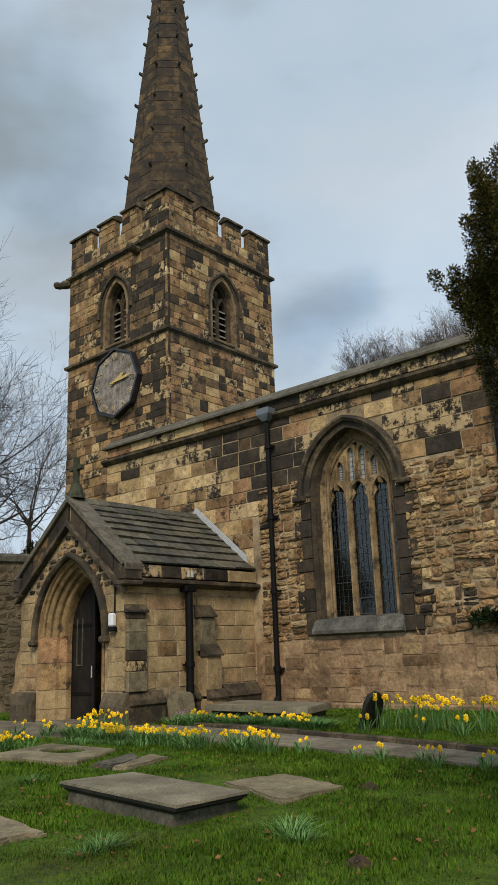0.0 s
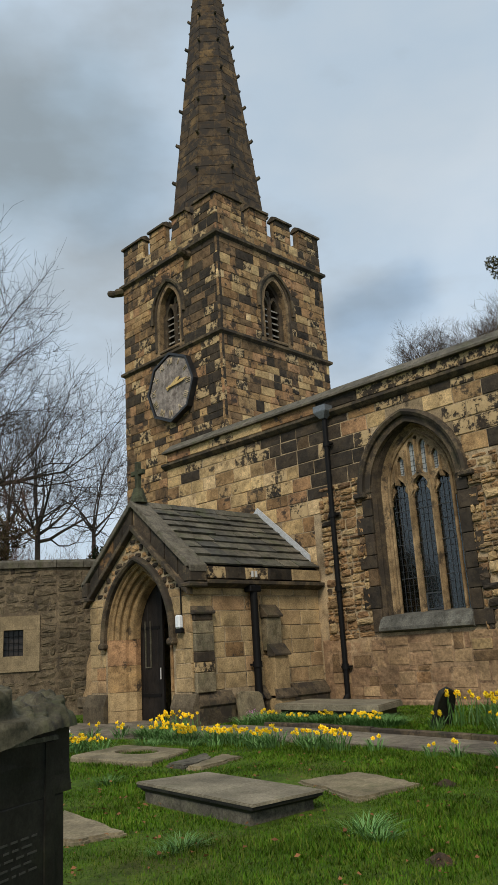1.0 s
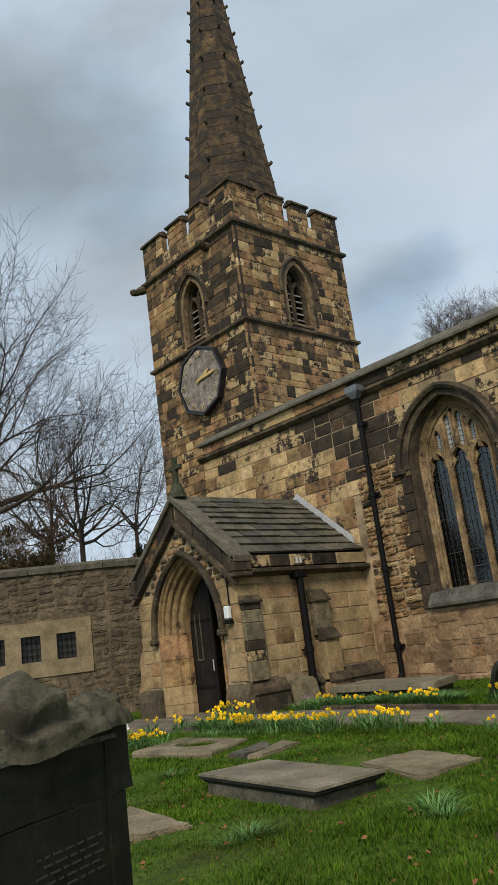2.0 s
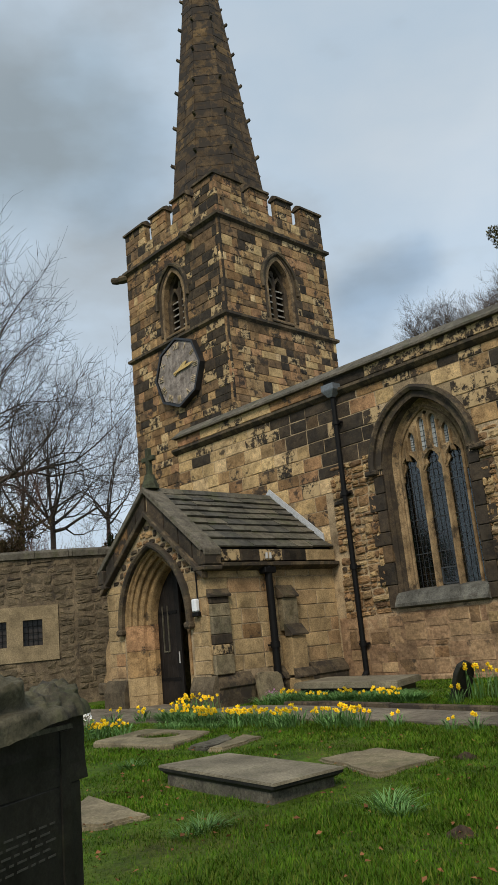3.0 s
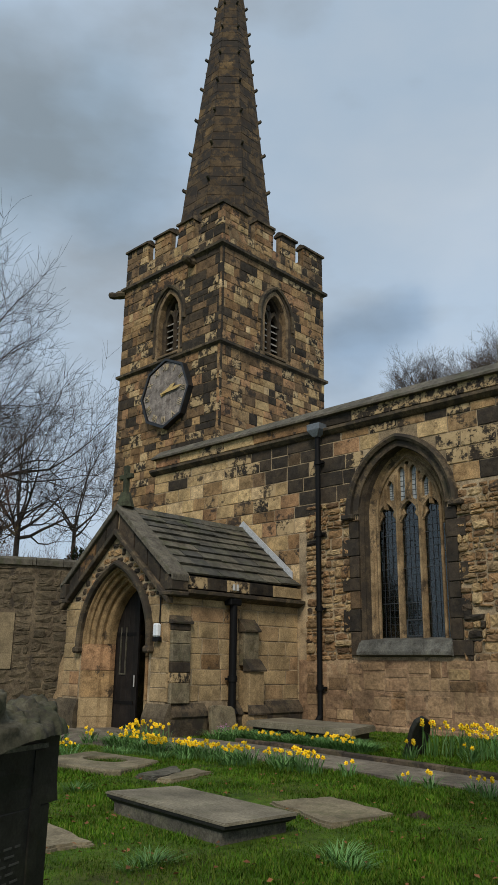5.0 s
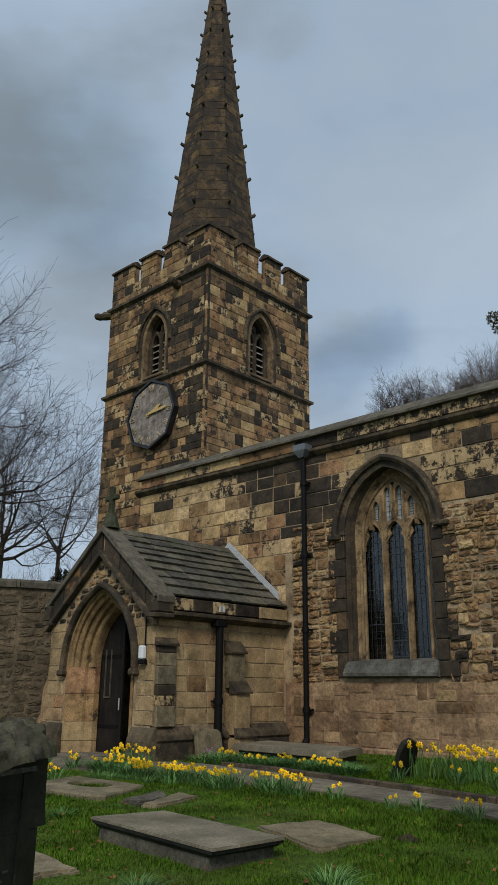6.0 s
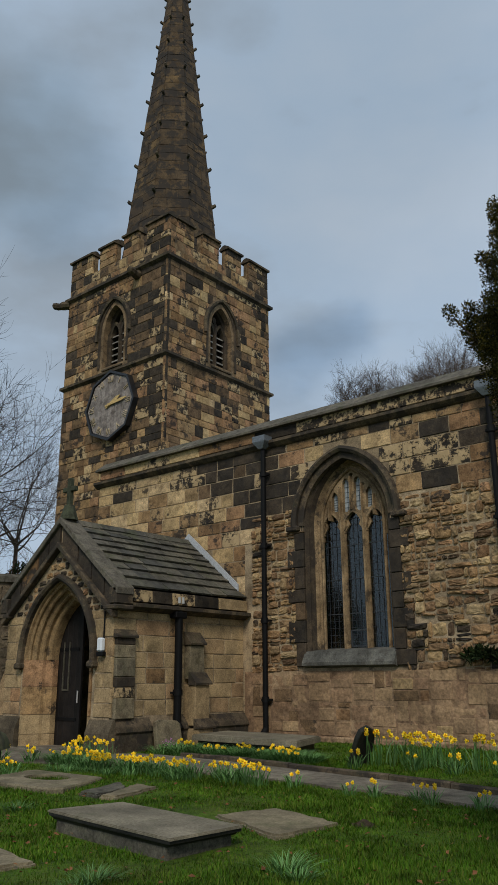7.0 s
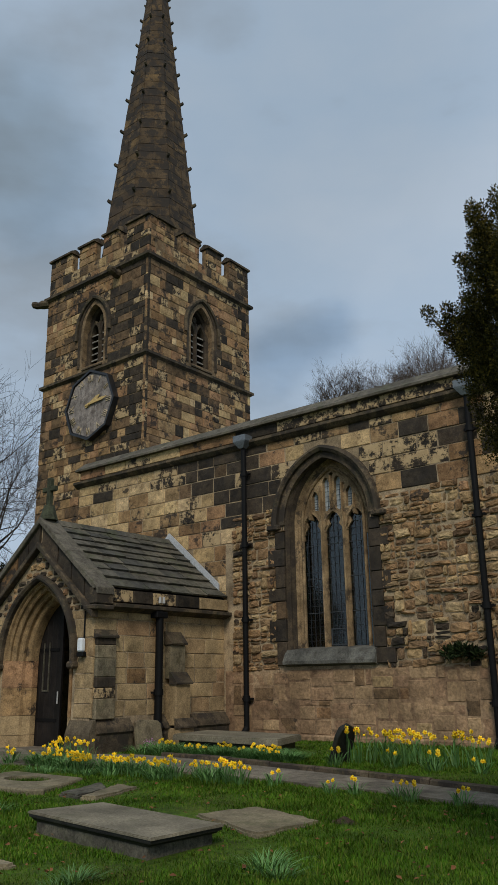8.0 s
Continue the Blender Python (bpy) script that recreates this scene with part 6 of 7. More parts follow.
for f, ln in ((f1, len1), (f2, len2)):
    u = 0.0
    while u < ln - 0.05:
        w = min(rng.uniform(0.6, 0.95), ln - u)
        bm = bmesh.new()
        z0 = A_TOP - 0.2
        prism(bm, [f(0, -0.07, z0), f(0, -0.07, z0 + 0.13), f(0, 0.02, z0 + 0.2), f(0, 0.5, z0 + 0.22), f(0, 0.56, z0)], f(u + 0.005, 0, 0) - f(0, 0, 0), f(u + w - 0.005, 0, 0) - f(0, 0, 0))
        part("coping_stone", bm, M_COPING, annex)
        u += w


# ---- bare trees ----
def bare_tree(seed, height, spread, trunk_r, levels=6, lean=(0, 0), split=3, droop=0.0, first=0.28, fan=0, reach=1.25, limb=0.06, begin=4, twig=0.004, short=(0.58, 0.80)):
    """Tapered tubes: trunk and limbs as one mesh, the fine crown as another."""
    r = random.Random(seed)
    meshes = {"trunk": ([], []), "crown": ([], [])}

    def seg(a, b, ra, rb, sides, key):
        vs, fs = meshes[key]
        w = (b - a)
        if w.length < 1e-5:
            return
        w.normalize()
        u = w.orthogonal().normalized()
        v = w.cross(u)
        i = len(vs)
        for c, q in ((a, ra), (b, rb)):
            for k in range(sides):
                t = 2 * math.pi * k / sides
                p = c + q * (math.cos(t) * u + math.sin(t) * v)
                vs.append((p.x, p.y, p.z))
        for k in range(sides):
            j = (k + 1) % sides
            fs.append((i + k, i + j, i + sides + j, i + sides + k))

    def grow(p, d, length, rad, level):
        pieces = 4 if level < 3 else 3
        key = "trunk" if level <= 2 else "crown"
        sides = 8 if level == 0 else 5 if level <= 2 else 3
        q, dd = p, d.copy()
        pts = []
        for k in range(pieces):
            dd = (dd + Vector((r.gauss(0, 0.10 if level < 3 else 0.21), r.gauss(0, 0.10 if level < 3 else 0.21), r.gauss(0.05 if level < 4 else 0.07, 0.07 if level < 3 else 0.15) - droop * level * 0.05))).normalized()
            nq = q + dd * (length / pieces)
            ra, rb = rad * (1 - 0.5 * k / pieces), rad * (1 - 0.5 * (k + 1) / pieces)
            seg(q, nq, ra, rb, sides, key)
            pts.append((nq, dd.copy(), rb))
            q = nq
        if level >= levels:
            return
        count = split + (1 if level >= 2 else 0)
        for c in range(count):
            k = pieces - 1 if c == 0 else r.randrange(0 if level else 1, pieces)
            base, bd, br = pts[k]
            side = bd.orthogonal().normalized()
            side.rotate(Matrix.Rotation(r.uniform(0, 2 * math.pi), 3, bd))
            ang = r.uniform(0.15, 0.4) if c == 0 else r.uniform(0.5, 1.05) * spread
            nd = (bd * math.cos(ang) + side * math.sin(ang))
            nd.z += 0.10 if level < 2 else 0.03
            grow(base, nd.normalized(), length * r.uniform(*short), max(twig, br * (0.85 if c == 0 else 0.62)), level + 1)

    if fan:            # a long bole with a rounded head of limbs
        top = Vector((0, 0, height * first))
        seg(Vector((0, 0, -0.3)), top, trunk_r, trunk_r * 0.6, 8, "trunk")
        for k in range(fan):
            up = 0.02 + 0.98 * (k + 0.5) / fan
            t = k * 2.39996
            q = math.sqrt(1 - up * up)
            grow(top - Vector((0, 0, 0.5 * (1 - up))), Vector((q * math.cos(t), q * math.sin(t), up)), reach * r.uniform(0.85, 1.1), limb, begin)
    else:
        grow(Vector((0, 0, -0.3)), Vector((lean[0], lean[1], 1)).normalized(), height * first, trunk_r, 0)
    out = {}
    for key, (vs, fs) in meshes.items():
        me = bpy.data.meshes.new(key)
        me.from_pydata(vs, [], fs)
        out[key] = me
    return out


def plant_tree(name, meshes, at, turn, scale, wide, bark, twig, label):
    t = empty(name, label, "tree")
    co = np.empty(3 * len(meshes["crown"].vertices))
    meshes["crown"].vertices.foreach_get("co", co)
    co = co.reshape(-1, 3)
    tall, reach_ = np.percentile(co[:, 2], 99), np.percentile(np.hypot(co[:, 0], co[:, 1]), 99)
    t.matrix_world = Matrix.Translation(at) @ Matrix.Rotation(radians(turn), 4, "Z") @ Matrix.Diagonal((wide / reach_, wide / reach_, scale / tall, 1)) if wide else Matrix.Translation(at) @ Matrix.Rotation(radians(turn), 4, "Z") @ Matrix.Scale(scale / tall, 4)
    for key, mat in (("trunk", bark), ("crown", twig)):
        me = meshes[key]
        if not me.materials:
            me.materials.append(mat)
        ob = new(key, me)
        ob.parent = t
    return t


TA = bare_tree(3, 6, 1.0, 0.34, 6, (0, 0), 4, 0.0, 0.9, 9, 2.9, 0.09, 2, 0.0052)
TB = bare_tree(8, 5, 0.85, 0.15, 6, (0, 0), 3, 0.0, 0.9, 8, 2.0, 0.055, 2, 0.0036)
TC = bare_tree(14, 6, 0.7, 0.15, 6, (0, 0), 3, 0.0, 0.9, 7, 1.6, 0.050, 2, 0.0036)
TD = bare_tree(21, 7, 0.8, 0.10, 6, (0.1, 0.1), 3)
plant_tree("bare_tree", TA, (-30.0, 12.6, 0.2), 20, 17.2, 8.2, M_BARK, M_BARK, "large bare winter tree with spreading limbs beyond the wall")
plant_tree("bare_tree", TB, (-31.0, 17.4, 0.3), 40, 13.6, 5.6, M_BARK, M_BARK, "leaning bare winter tree near the tower")
plant_tree("bare_tree", TC, (-31.5, 20.6, 0.3), 10, 12.5, 3.2, M_BARK, M_BARK, "slender bare winter tree with ivy on its trunk")
plant_tree("bare_tree", TB, (-36.0, 18.5, 0.3), 160, 15.0, 5.5, M_BARK, M_BARK, "bare winter tree in a thicket")
plant_tree("bare_tree", TD, (-25.2, 12.8, 0.3), 70, 7.5, 3.0, M_BARK_R, M_BARK_R, "thicket of reddish bare twigs behind the wall")
plant_tree("bare_tree", TD, (-26.4, 14.8, 0.3), 200, 8.0, 2.8, M_BARK_R, M_BARK_R, "thicket of reddish bare twigs behind the wall")
plant_tree("bare_tree", TD, (-24.6, 10.3, 0.3), 310, 7, 3.0, M_BARK_R, M_BARK_R, "thicket of reddish bare twigs behind the wall")
FAR = bare_tree(33, 9.0, 0.9, 0.20, 8, (0, 0), 3, 0.0, 0.9, fan=34, limb=0.045, twig=0.0034, short=(0.54, 0.74))
for at, turn, s in (((-23.6, 38.4, 4.6), 0, 14.7), ((-21.6, 41.0, 4.6), 100, 15.2), ((-19.0, 41.0, 4.7), 200, 15.9), ((-15.6, 42.5, 5.0), 280, 16.2), ((-12.0, 43.5, 5.0), 40, 16.6)):
    t = plant_tree("bare_tree", FAR, at, turn, s, 2.9, M_BARK_FAR, M_BARK_FAR, "rounded bare winter tree on the rise behind the church")
bank = bmesh.new()
prism(bank, [(-60, 0, 0), (-60, 0, 0.5), (-30, 0, 4.9), (5, 0, 5.3), (30, 0, 0.4), (30, 0, 0)], (0, 33, 0), (0, 60, 0))
tagged(part("bank", bank, M_GROUND), "grassy rise behind the church", "ground", kind="structure")


def leaf_cloud(centres, per, size, rng_, broad=0.22):
    """Many small leaf blades round given clumps (place, radius)."""
    g = np.random.default_rng(rng_.randrange(10 ** 6))
    c = np.repeat(np.array([tuple(p) for p, _ in centres]), per, 0)
    rad = np.repeat(np.array([r for _, r in centres]), per, 0)
    cnt = len(c)
    unit = lambda v: v / np.linalg.norm(v, axis=1, keepdims=True)
    d = unit(g.normal(size=(cnt, 3)))
    p = c + d * rad * np.sqrt(g.uniform(0.1, 1.0, (cnt, 1)))
    a = unit(d * 0.7 + g.normal(size=(cnt, 3)) * (0.5, 0.5, 0.4) + (0, 0, 0.5))
    s = unit(np.cross(a, g.normal(size=(cnt, 3))))
    ln = size * g.uniform(0.6, 1.3, (cnt, 1))
    quad = np.stack([p - s * ln * broad, p + s * ln * broad, p + a * ln + s * ln * 0.1, p + a * ln * 1.15 - s * ln * 0.06], 1)
    me = bpy.data.meshes.new("foliage")
    me.vertices.add(4 * cnt)
    me.vertices.foreach_set("co", quad.reshape(-1))
    me.loops.add(4 * cnt)
    me.loops.foreach_set("vertex_index", np.arange(4 * cnt, dtype=np.int32))
    me.polygons.add(cnt)
    me.polygons.foreach_set("loop_start", np.arange(0, 4 * cnt, 4, dtype=np.int32))
    me.update(calc_edges=True)
    return me


# ivy on the far trunks, and a dark bush on the wall line
rng = random.Random(61)
ivy = empty("ivy", "dark ivy wrapped round a tree trunk", "ivy", "stuff")
part("foliage", leaf_cloud([((-31.4 + 0.05 * k, 20.5, 2.6 + 0.45 * k), (0.42, 0.42, 0.45)) for k in range(9)], 230, 0.16, rng), M_IVY, ivy)
BX, BY = -20.0, 9.6
bush = empty("evergreen_bush", "dark scrubby bush growing behind the wall", "bush", "stuff")
part("foliage", leaf_cloud([((BX + rng.uniform(-0.5, 0.5), BY + rng.uniform(-0.9, 1.0), 4.0 + 1.3 * rng.random() ** 1.5), (0.35, 0.35, 0.28)) for k in range(34)], 150, 0.11, rng, 0.12), leafy("olive_scrub", [(0.05, 0.036, 0.022), (0.085, 0.058, 0.034), (0.06, 0.055, 0.022)]), bush)
fern = empty("wall_plant", "dark green plant rooted in the rubble wall", "plant")
part("foliage", leaf_cloud([((-6.15 + 0.13 * k, 12.86, 1.86 + 0.04 * math.sin(k)), (0.13, 0.09, 0.10)) for k in range(5)], 90, 0.08, rng), M_IVY, fern)

# ---- yew close to the camera's side ----
yew = empty("yew_tree", "dark upright yew tree with feathery sprays", "tree")
YX, YY = -1.06, 5.25
tr = bmesh.new()
tube(tr, (YX, YY, 0.0), (YX - 0.03, YY, 1.3), 0.17, 0.14, 10)
tube(tr, (YX - 0.03, YY, 1.25), (YX + 0.05, YY, 3.6), 0.14, 0.07, 10)
part("trunk", tr, M_BARK, yew)
limbs = bmesh.new()
sprays = []
profile = [(1.7, 0.45), (2.1, 0.68), (2.5, 0.82), (2.8, 0.90), (3.1, 0.98), (3.4, 1.06), (3.7, 1.10), (3.9, 1.09), (4.06, 1.01), (4.18, 0.88), (4.30, 0.66), (4.40, 0.36)]
for z, rad in profile:
    nspr = int(14 + rad * 52)
    for k in range(nspr):
        t = 2 * math.pi * k / nspr + rng.uniform(-0.3, 0.3)
        q = rad * rng.uniform(0.76, 1.0) * (1 + 0.08 * math.sin(5 * t + 3 * z))
        p = Vector((YX + q * math.cos(t), YY + q * math.sin(t), z + rng.uniform(-0.22, 0.22)))
        for j in range(3):
            sprays.append((p + Vector((0.02 * math.cos(t) * j, 0.02 * math.sin(t) * j, 0.10 * j)), (0.085 - 0.018 * j, 0.085 - 0.018 * j, 0.10)))
    for k in range(4):
        t = 2 * math.pi * (k + rng.random()) / 4
        tube(limbs, (YX, YY, z - 0.5), (YX + rad * 0.8 * math.cos(t), YY + rad * 0.8 * math.sin(t), z), 0.035, 0.012, 5)
# the fronds that reach out to one side
for a, cnt in ((Vector((-2.33, 4.98, 4.02)), 9), (Vector((-2.18, 5.0, 4.02)), 7), (Vector((-2.04, 5.05, 3.92)), 6), (Vector((-2.06, 5.0, 4.42)), 5)):
    foot = Vector((-1.85, 5.1, 3.30)) if a.z < 4.3 else Vector((-1.9, 5.1, 4.2))
    tube(limbs, foot, a, 0.02, 0.007, 5)
    for j in range(cnt):
        p = a.lerp(foot, j / cnt * 0.95) + Vector((rng.uniform(-.02, .02), rng.uniform(-.04, .04), 0))
        sprays += [(p, (0.055 + 0.008 * j, 0.06, 0.085)), (p + Vector((rng.uniform(-0.05, 0.05), rng.uniform(-0.05, 0.05), rng.uniform(-0.05, 0.05))), (0.05, 0.05, 0.06))]
part("limb", limbs, M_BARK, yew)
# added dark shell: shade inside the crown, painted in, not real leaves
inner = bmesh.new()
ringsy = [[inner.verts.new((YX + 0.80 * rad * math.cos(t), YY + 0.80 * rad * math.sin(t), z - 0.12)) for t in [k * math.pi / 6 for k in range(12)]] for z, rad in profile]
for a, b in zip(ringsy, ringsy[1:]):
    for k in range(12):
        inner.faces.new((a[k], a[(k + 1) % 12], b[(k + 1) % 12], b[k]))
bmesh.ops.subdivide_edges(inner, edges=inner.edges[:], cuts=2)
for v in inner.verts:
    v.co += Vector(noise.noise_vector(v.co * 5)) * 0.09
part("inner_shade", inner, plain("yew_inner_shade", (0.016, 0.017, 0.007), 0.9, 0.0, 0.5, 40.0), yew)
part("crown", leaf_cloud(sprays, 250, 0.0135, rng, 0.38), M_YEW, yew)

# ---- daffodils ----
def daffodil_clump(seed, flowers, leaves, radius, height):
    r = random.Random(seed)
    lf, st, pt, co = bmesh.new(), bmesh.new(), bmesh.new(), bmesh.new()
    for _ in range(leaves):
        a = r.uniform(0, 2 * math.pi)
        q = radius * math.sqrt(r.random())
        p = Vector((q * math.cos(a), q * math.sin(a), 0))
        out = Vector((math.cos(a + r.uniform(-.8, .8)), math.sin(a + r.uniform(-.8, .8)), 0)) * (r.uniform(0.06, 0.22) if flowers else r.uniform(0.08, 0.26))
        h = height * r.uniform(0.55, 0.95)
        s = Vector((-out.y, out.x, 0)).normalized() * (r.uniform(0.006, 0.011) if flowers else r.uniform(0.003, 0.006))
        pts = [p, p + out * 0.25 + Vector((0, 0, h * 0.5)), p + out * 0.7 + Vector((0, 0, h * 0.88)), p + out * 1.2 + Vector((0, 0, h))]
        v = [(lf.verts.new(c - s * w), lf.verts.new(c + s * w)) for c, w in zip(pts, (1, 1, 0.8, 0.15))]
        for (x0, x1), (y0, y1) in zip(v, v[1:]):
            lf.faces.new((x0, x1, y1, y0))
    for _ in range(flowers):
        a = r.uniform(0, 2 * math.pi)
        q = radius * math.sqrt(r.random())
        p = Vector((q * math.cos(a), q * math.sin(a), 0))
        h = height * r.uniform(0.85, 1.15)
        top = p + Vector((r.uniform(-.05, .05), r.uniform(-.05, .05), h))
        tube(st, p, top, 0.004, 0.003, 4, False)
        face = Vector((r.uniform(-0.4, 0.9), -1 + r.uniform(-.2, .7), r.uniform(-0.25, 0.2))).normalized()
        u = face.orthogonal().normalized()
        w = face.cross(u)
        R = r.uniform(0.033, 0.043)
        c = top + face * 0.02
        for k in range(6):
            t0 = k * math.pi / 3
            d = math.cos(t0) * u + math.sin(t0) * w
            s = (-math.sin(t0) * u + math.cos(t0) * w) * R * 0.42
            m0, m1 = pt.verts.new(c), pt.verts.new(c + d * R * 0.55 + s + face * 0.004)
            m2, m3 = pt.verts.new(c + d * R * 1.08 - face * 0.004), pt.verts.new(c + d * R * 0.55 - s + face * 0.004)
            pt.faces.new((m0, m1, m2, m3))
        tube(co, c - face * 0.002, c + face * R * 0.85, R * 0.28, R * 0.48, 7, False)
    return [("foliage", mesh_of("foliage", lf), M_DAFLEAF), ("stem", mesh_of("stem", st), M_DAFLEAF), ("bloom", mesh_of("bloom", pt), M_PETAL), ("trumpet", mesh_of("trumpet", co), M_CORONA)]


KINDS = {}
for nm, args in (("full", [(k, 10, 44, 0.22, 0.28) for k in range(4)]), ("tall", [(k + 10, 9, 24, 0.26, 0.42) for k in range(3)]), ("thin", [(k + 20, 3, 30, 0.12, 0.24) for k in range(3)]), ("green", [(k + 30, 0, 110, 0.17, 0.16) for k in range(2)])):
    KINDS[nm] = [daffodil_clump(*a) for a in args]
rng = random.Random(71)
DAF_LABEL = {"full": "clump of yellow daffodils in flower beside the path", "tall": "tall clump of yellow daffodils below the church wall", "thin": "sparse small clump of daffodils in the grass", "green": "clump of narrow grey-green bulb leaves without flowers"}


def daffodils(kind, x, y, scale=1.0):
    c = empty("daffodil_clump", DAF_LABEL[kind], "flowers", group="daffodils in the churchyard")
    c.matrix_world = Matrix.Translation((x + rng.uniform(-0.10, 0.10), y + rng.uniform(-0.08, 0.08), ground_z(y) - 0.01)) @ Matrix.Rotation(rng.uniform(-0.6, 0.6), 4, "Z") @ Matrix.Scale(scale * rng.uniform(0.78, 1.1), 4)
    for nm, me, mat in rng.choice(KINDS[kind]):
        if len(me.polygons):
            if not me.materials:
                me.materials.append(mat)
            ob = new(nm, me)
            ob.parent = c
            tagged(ob, kind="stuff")


for x, y in ((-10.95, 8.45), (-10.6, 8.35), (-10.2, 8.1), (-9.95, 8.25), (-9.7, 7.95), (-9.4, 8.1), (-9.1, 8.05), (-8.8, 8.2), (-8.5, 8.1), (-8.2, 8.2), (-7.95, 8.1), (-7.75, 8.3), (-7.15, 8.05), (-6.85, 8.2)):
    daffodils("full", x, y, 0.85)
for x, y in ((-10.85, 8.75), (-11.1, 8.6), (-10.4, 8.6)):
    daffodils("tall", x, y, 0.85)
for x, y in ((-6.3, 8.25), (-5.5, 8.15), (-5.2, 8.1), (-4.75, 8.2), (-4.45, 8.05), (-3.9, 8.0), (-7.45, 8.4)):
    daffodils("thin", x, y, 0.68)
for x, y in ((-6.55, 10.55), (-6.2, 10.75), (-5.85, 10.6), (-5.55, 10.85), (-5.15, 10.7), (-4.75, 10.85), (-6.05, 11.0)):
    daffodils("tall", x, y, 1.0)
for x, y in ((-6.6, 10.1), (-5.9, 10.15), (-5.2, 10.1), (-4.6, 10.1)):
    daffodils("thin", x, y, 0.9)
for x, y in ((-10.1, 10.2), (-9.7, 10.35), (-9.35, 10.1), (-9.0, 10.35), (-8.6, 10.15), (-8.25, 10.3), (-7.9, 10.1), (-8.1, 10.5)):
    daffodils("full" if rng.random() < 0.6 else "thin", x, y, 0.75)
for x, y in ((-9.9, 10.05), (-9.5, 10.2), (-9.15, 10.0), (-8.8, 10.15), (-8.45, 10.0), (-8.05, 10.15), (-10.3, 10.4), (-7.6, 10.2)):
    daffodils("green", x, y, 0.85)
for k in range(26):
    daffodils("green", -10.4 + 0.115 * k, 10.0 + 0.42 * ((k * 0.618) % 1.0), 1.15)
for x, y in ((-11.75, 8.1), (-11.5, 7.95), (-11.35, 8.3), (-12.1, 7.9), (-10.75, 8.15), (-10.3, 8.45), (-9.55, 8.35), (-8.95, 7.85)):
    daffodils("thin", x, y, 0.95)
for x, y in ((-10.9, 8.25), (-10.45, 8.05), (-10.0, 8.0), (-9.3, 8.3), (-8.65, 8.3), (-8.05, 8.0), (-7.5, 8.15), (-11.15, 8.35)):
    daffodils("green", x, y, 1.2)
for x, y in ((-10.7, 6.75), (-10.5, 6.95), (-10.95, 6.9)):
    daffodils("full", x, y, 0.85)
for x, y in ((-10.35, 7.62), (-10.1, 7.7), (-9.8, 7.75), (-9.2, 7.75)):
    daffodils("green", x, y, 0.7)
for x, y, s in ((-4.05, 5.0, 0.80), (-3.85, 4.86, 0.6), (-5.0, 3.95, 0.75), (-4.9, 3.75, 0.5), (-7.85, 5.3, 0.7)):
    daffodils("green", x, y, s)
for x, y in ((-10.95, 10.12), (-10.85, 10.22)):
    bl = empty("pink_flowers", "small pink blossoms at the foot of the porch", "flowers")
    bl.location = (PE + 0.5, y + 0.2, 0.30)
    part("blossom", leaf_cloud([((0, 0, 0.13), (0.07, 0.07, 0.06))], 40, 0.024, rng), M_PINK, bl)
    part("leaves", leaf_cloud([((0, 0, 0.06), (0.12, 0.12, 0.06))], 60, 0.05, rng), M_DAFLEAF, bl)

wf = empty("white_flowers", "small white blossoms beside the yellow daffodils", "flowers")
wf.location = (-10.75, 6.55, ground_z(6.55))
part("blossom", leaf_cloud([((0, 0, 0.34), (0.07, 0.07, 0.06))], 26, 0.035, rng, 0.4), M_WHITEPETAL, wf)
part("leaves", leaf_cloud([((0, 0, 0.15), (0.07, 0.07, 0.16))], 50, 0.10, rng, 0.06), M_DAFLEAF, wf)

# ---- bare soil patches, fallen leaves, grass ----
for k, (x, y, r) in enumerate(((-4.42, 6.72, 0.13), (-3.12, 4.62, 0.10))):
    bm = bmesh.new()
    c = bm.verts.new((x, y, ground_z(y) + 0.07))
    ring = [bm.verts.new((x + r * (1.2 + 0.3 * noise.noise((q, k, 0))) * math.cos(q * 0.5236), y + r * 0.8 * (1 + 0.3 * noise.noise((q, k, 4))) * math.sin(q * 0.5236), ground_z(y) - 0.01)) for q in range(12)]
    for q in range(12):
        bm.faces.new((c, ring[q], ring[(q + 1) % 12]))
    bmesh.ops.subdivide_edges(bm, edges=bm.edges[:], cuts=2)
    for v in bm.verts:
        v.co.z += 0.03 * noise.noise(v.co * 18)
    tagged(part("molehill", bm, M_SOIL), "small heap of dark turned soil in the grass", "soil")
rng = random.Random(83)
fv, ff = [], []
for _ in range(560):
    x, y = rng.uniform(-9, -1), rng.uniform(2.6, 7.6)
    if any(inside(p, x, y) for p in keep_out):
        continue
    z = ground_z(y) + rng.uniform(0.03, 0.055)
    s, t = rng.uniform(0.012, 0.030), rng.uniform(0, 6.28)
    a, b = Vector((math.cos(t), math.sin(t), rng.uniform(-.4, .4))) * s, Vector((-math.sin(t), math.cos(t), rng.uniform(-.4, .4))) * s * 0.6
    i = len(fv)
    c = Vector((x, y, z))
    fv += [tuple(c - a), tuple(c - b), tuple(c + a), tuple(c + b + Vector((0, 0, 0.01)))]
    ff.append((i, i + 1, i + 2, i + 3))
me = bpy.data.meshes.new("leaf_litter")
me.from_pydata(fv, [], ff)
tagged(part("leaf_litter", me, M_FALLEN), "scattered brown fallen leaves on the grass", "leaves", kind="stuff")

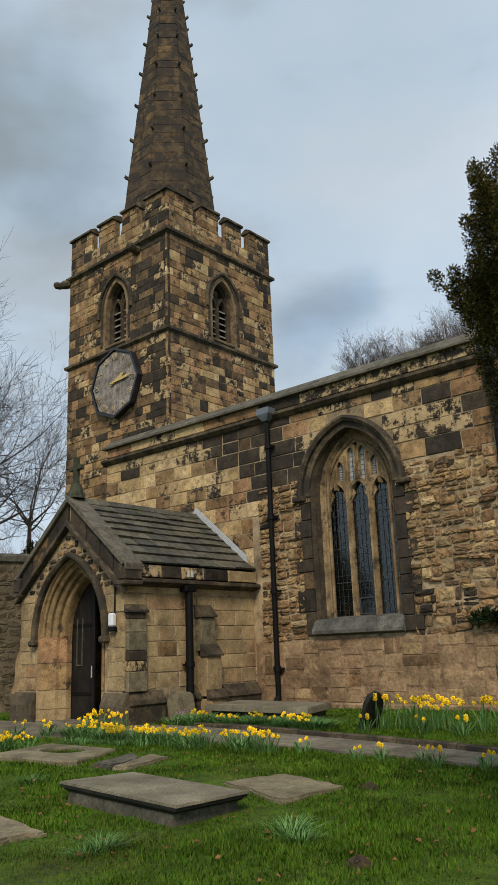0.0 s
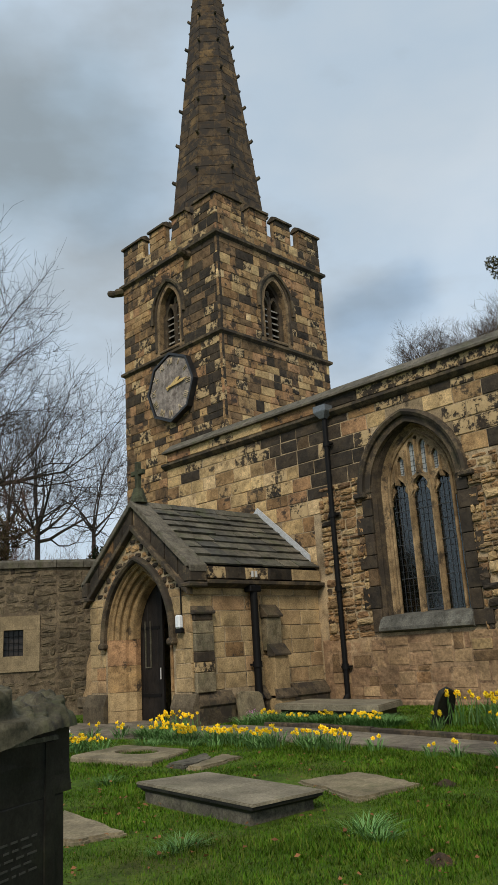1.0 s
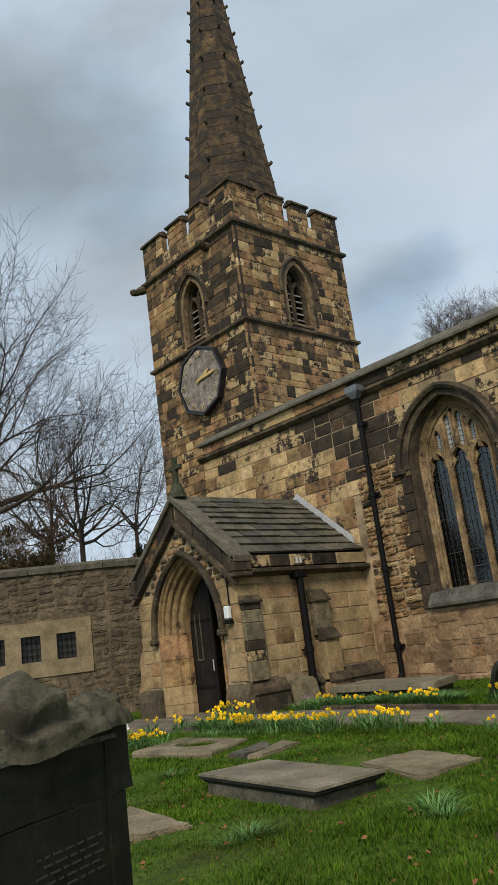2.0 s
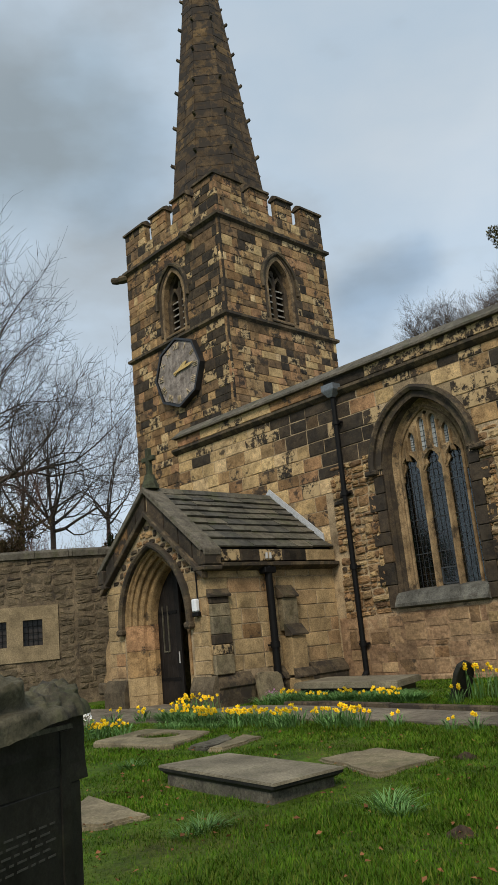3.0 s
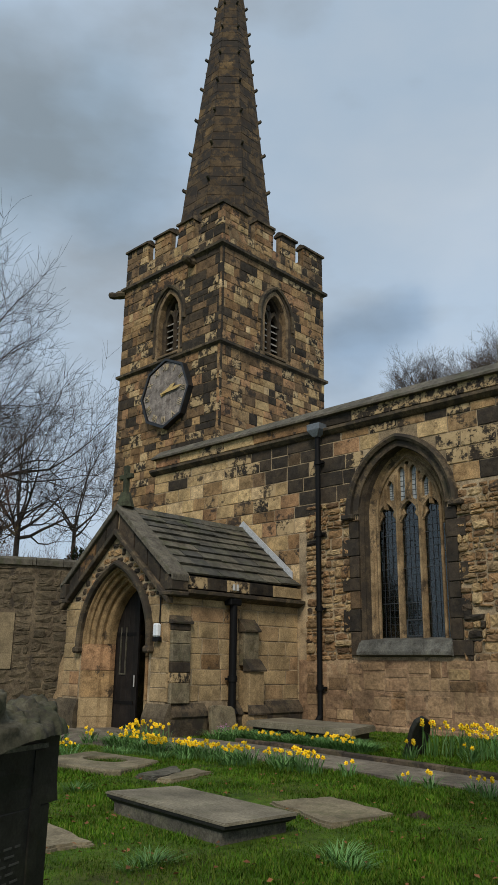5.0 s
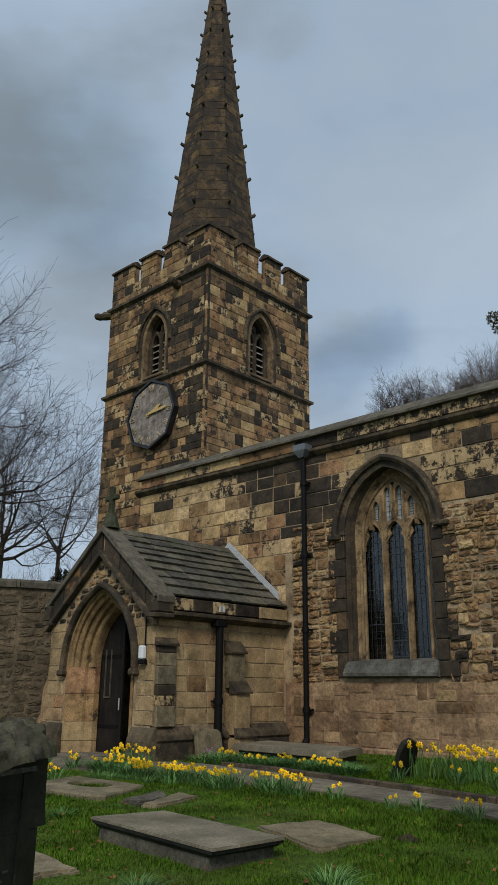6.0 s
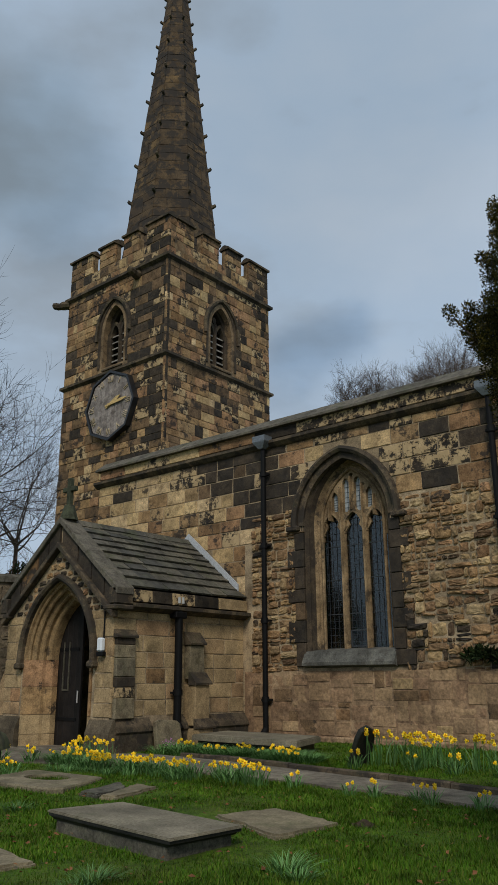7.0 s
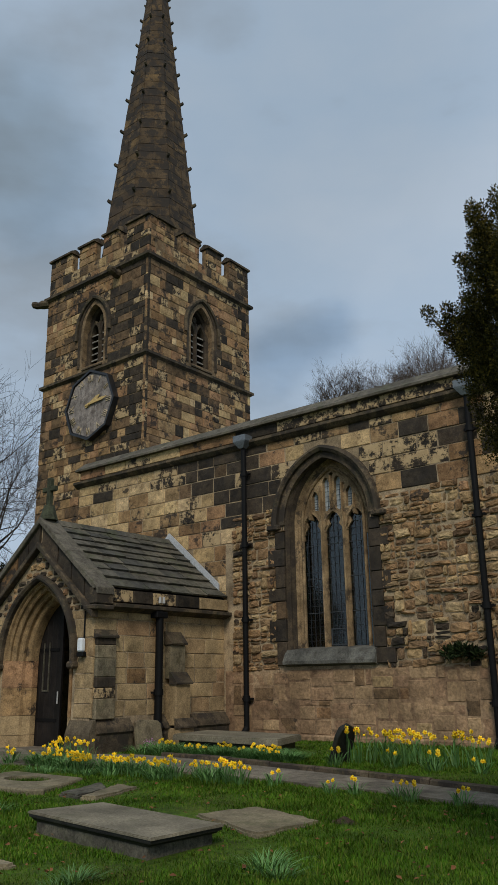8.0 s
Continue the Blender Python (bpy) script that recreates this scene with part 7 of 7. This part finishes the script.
gr = np.random.default_rng(7)
N = 900000
gx, gy = gr.uniform(-16, 0.5, N), gr.uniform(1.2, 13.0, N)
dist = np.hypot(gx, gy)
keep = gr.random(N) < np.clip(1.25 - dist / 16, 0.25, 1.0)
bearing = np.degrees(np.arctan2(-gx, gy))
keep &= (bearing > 10) & (bearing < 80)
ps = np.interp(gx, [p[0] for p in PATH_S], [p[1] for p in PATH_S])
pn = np.interp(gx, [p[0] for p in PATH_N], [p[1] for p in PATH_N])
keep &= ~((gy > ps + 0.03) & (gy < pn + 0.12))
keep &= ~((gx > -14.6) & (gx < PE + 0.16) & (gy > 9.2))
keep &= gy < 12.9


def inside_np(poly, x, y):
    hit = np.zeros(len(x), bool)
    for (x0, y0), (x1, y1) in zip(poly, poly[1:] + poly[:1]):
        if y0 != y1:
            hit ^= ((y0 > y) != (y1 > y)) & (x < (x1 - x0) * (y - y0) / (y1 - y0) + x0)
    return hit


for poly in keep_out:
    if poly is not H4:
        keep &= ~inside_np(poly, gx, gy)
keep &= ~(inside_np(H4, gx, gy) & (((gx - hc.x) / 0.40) ** 2 + ((gy - hc.y) / 0.24) ** 2 > 0.9))
gx, gy = gx[keep], gy[keep]
K = len(gx)
gz = 0.028 * gy - 0.01
clump = 0.5 + 0.5 * np.sin(gx * 3.1 + 1.3 * np.sin(gy * 2.3)) * np.sin(gy * 2.7 + np.sin(gx * 1.9))
ht = gr.uniform(0.020, 0.050, K) * (0.60 + 0.95 * clump)
ang, bend = gr.uniform(0, 2 * np.pi, K), gr.uniform(0.2, 1.1, K)
wd = gr.uniform(0.0026, 0.0050, K) * (0.7 + dist[keep] / 9)
ax_, ay_ = np.cos(ang), np.sin(ang)
V = np.empty((K, 3, 3))
V[:, 0] = np.stack([gx - ay_ * wd, gy + ax_ * wd, gz], 1)
V[:, 1] = np.stack([gx + ay_ * wd, gy - ax_ * wd, gz], 1)
V[:, 2] = np.stack([gx + ax_ * ht * bend, gy + ay_ * ht * bend, gz + ht], 1)
me = bpy.data.meshes.new("grass")
me.vertices.add(3 * K)
me.vertices.foreach_set("co", V.reshape(-1))
me.loops.add(3 * K)
me.loops.foreach_set("vertex_index", np.arange(3 * K, dtype=np.int32))
me.polygons.add(K)
me.polygons.foreach_set("loop_start", np.arange(0, 3 * K, 3, dtype=np.int32))
me.update(calc_edges=True)
me.validate()
tagged(part("grass", me, M_GRASS), "short rough green churchyard grass", "grass", kind="stuff")
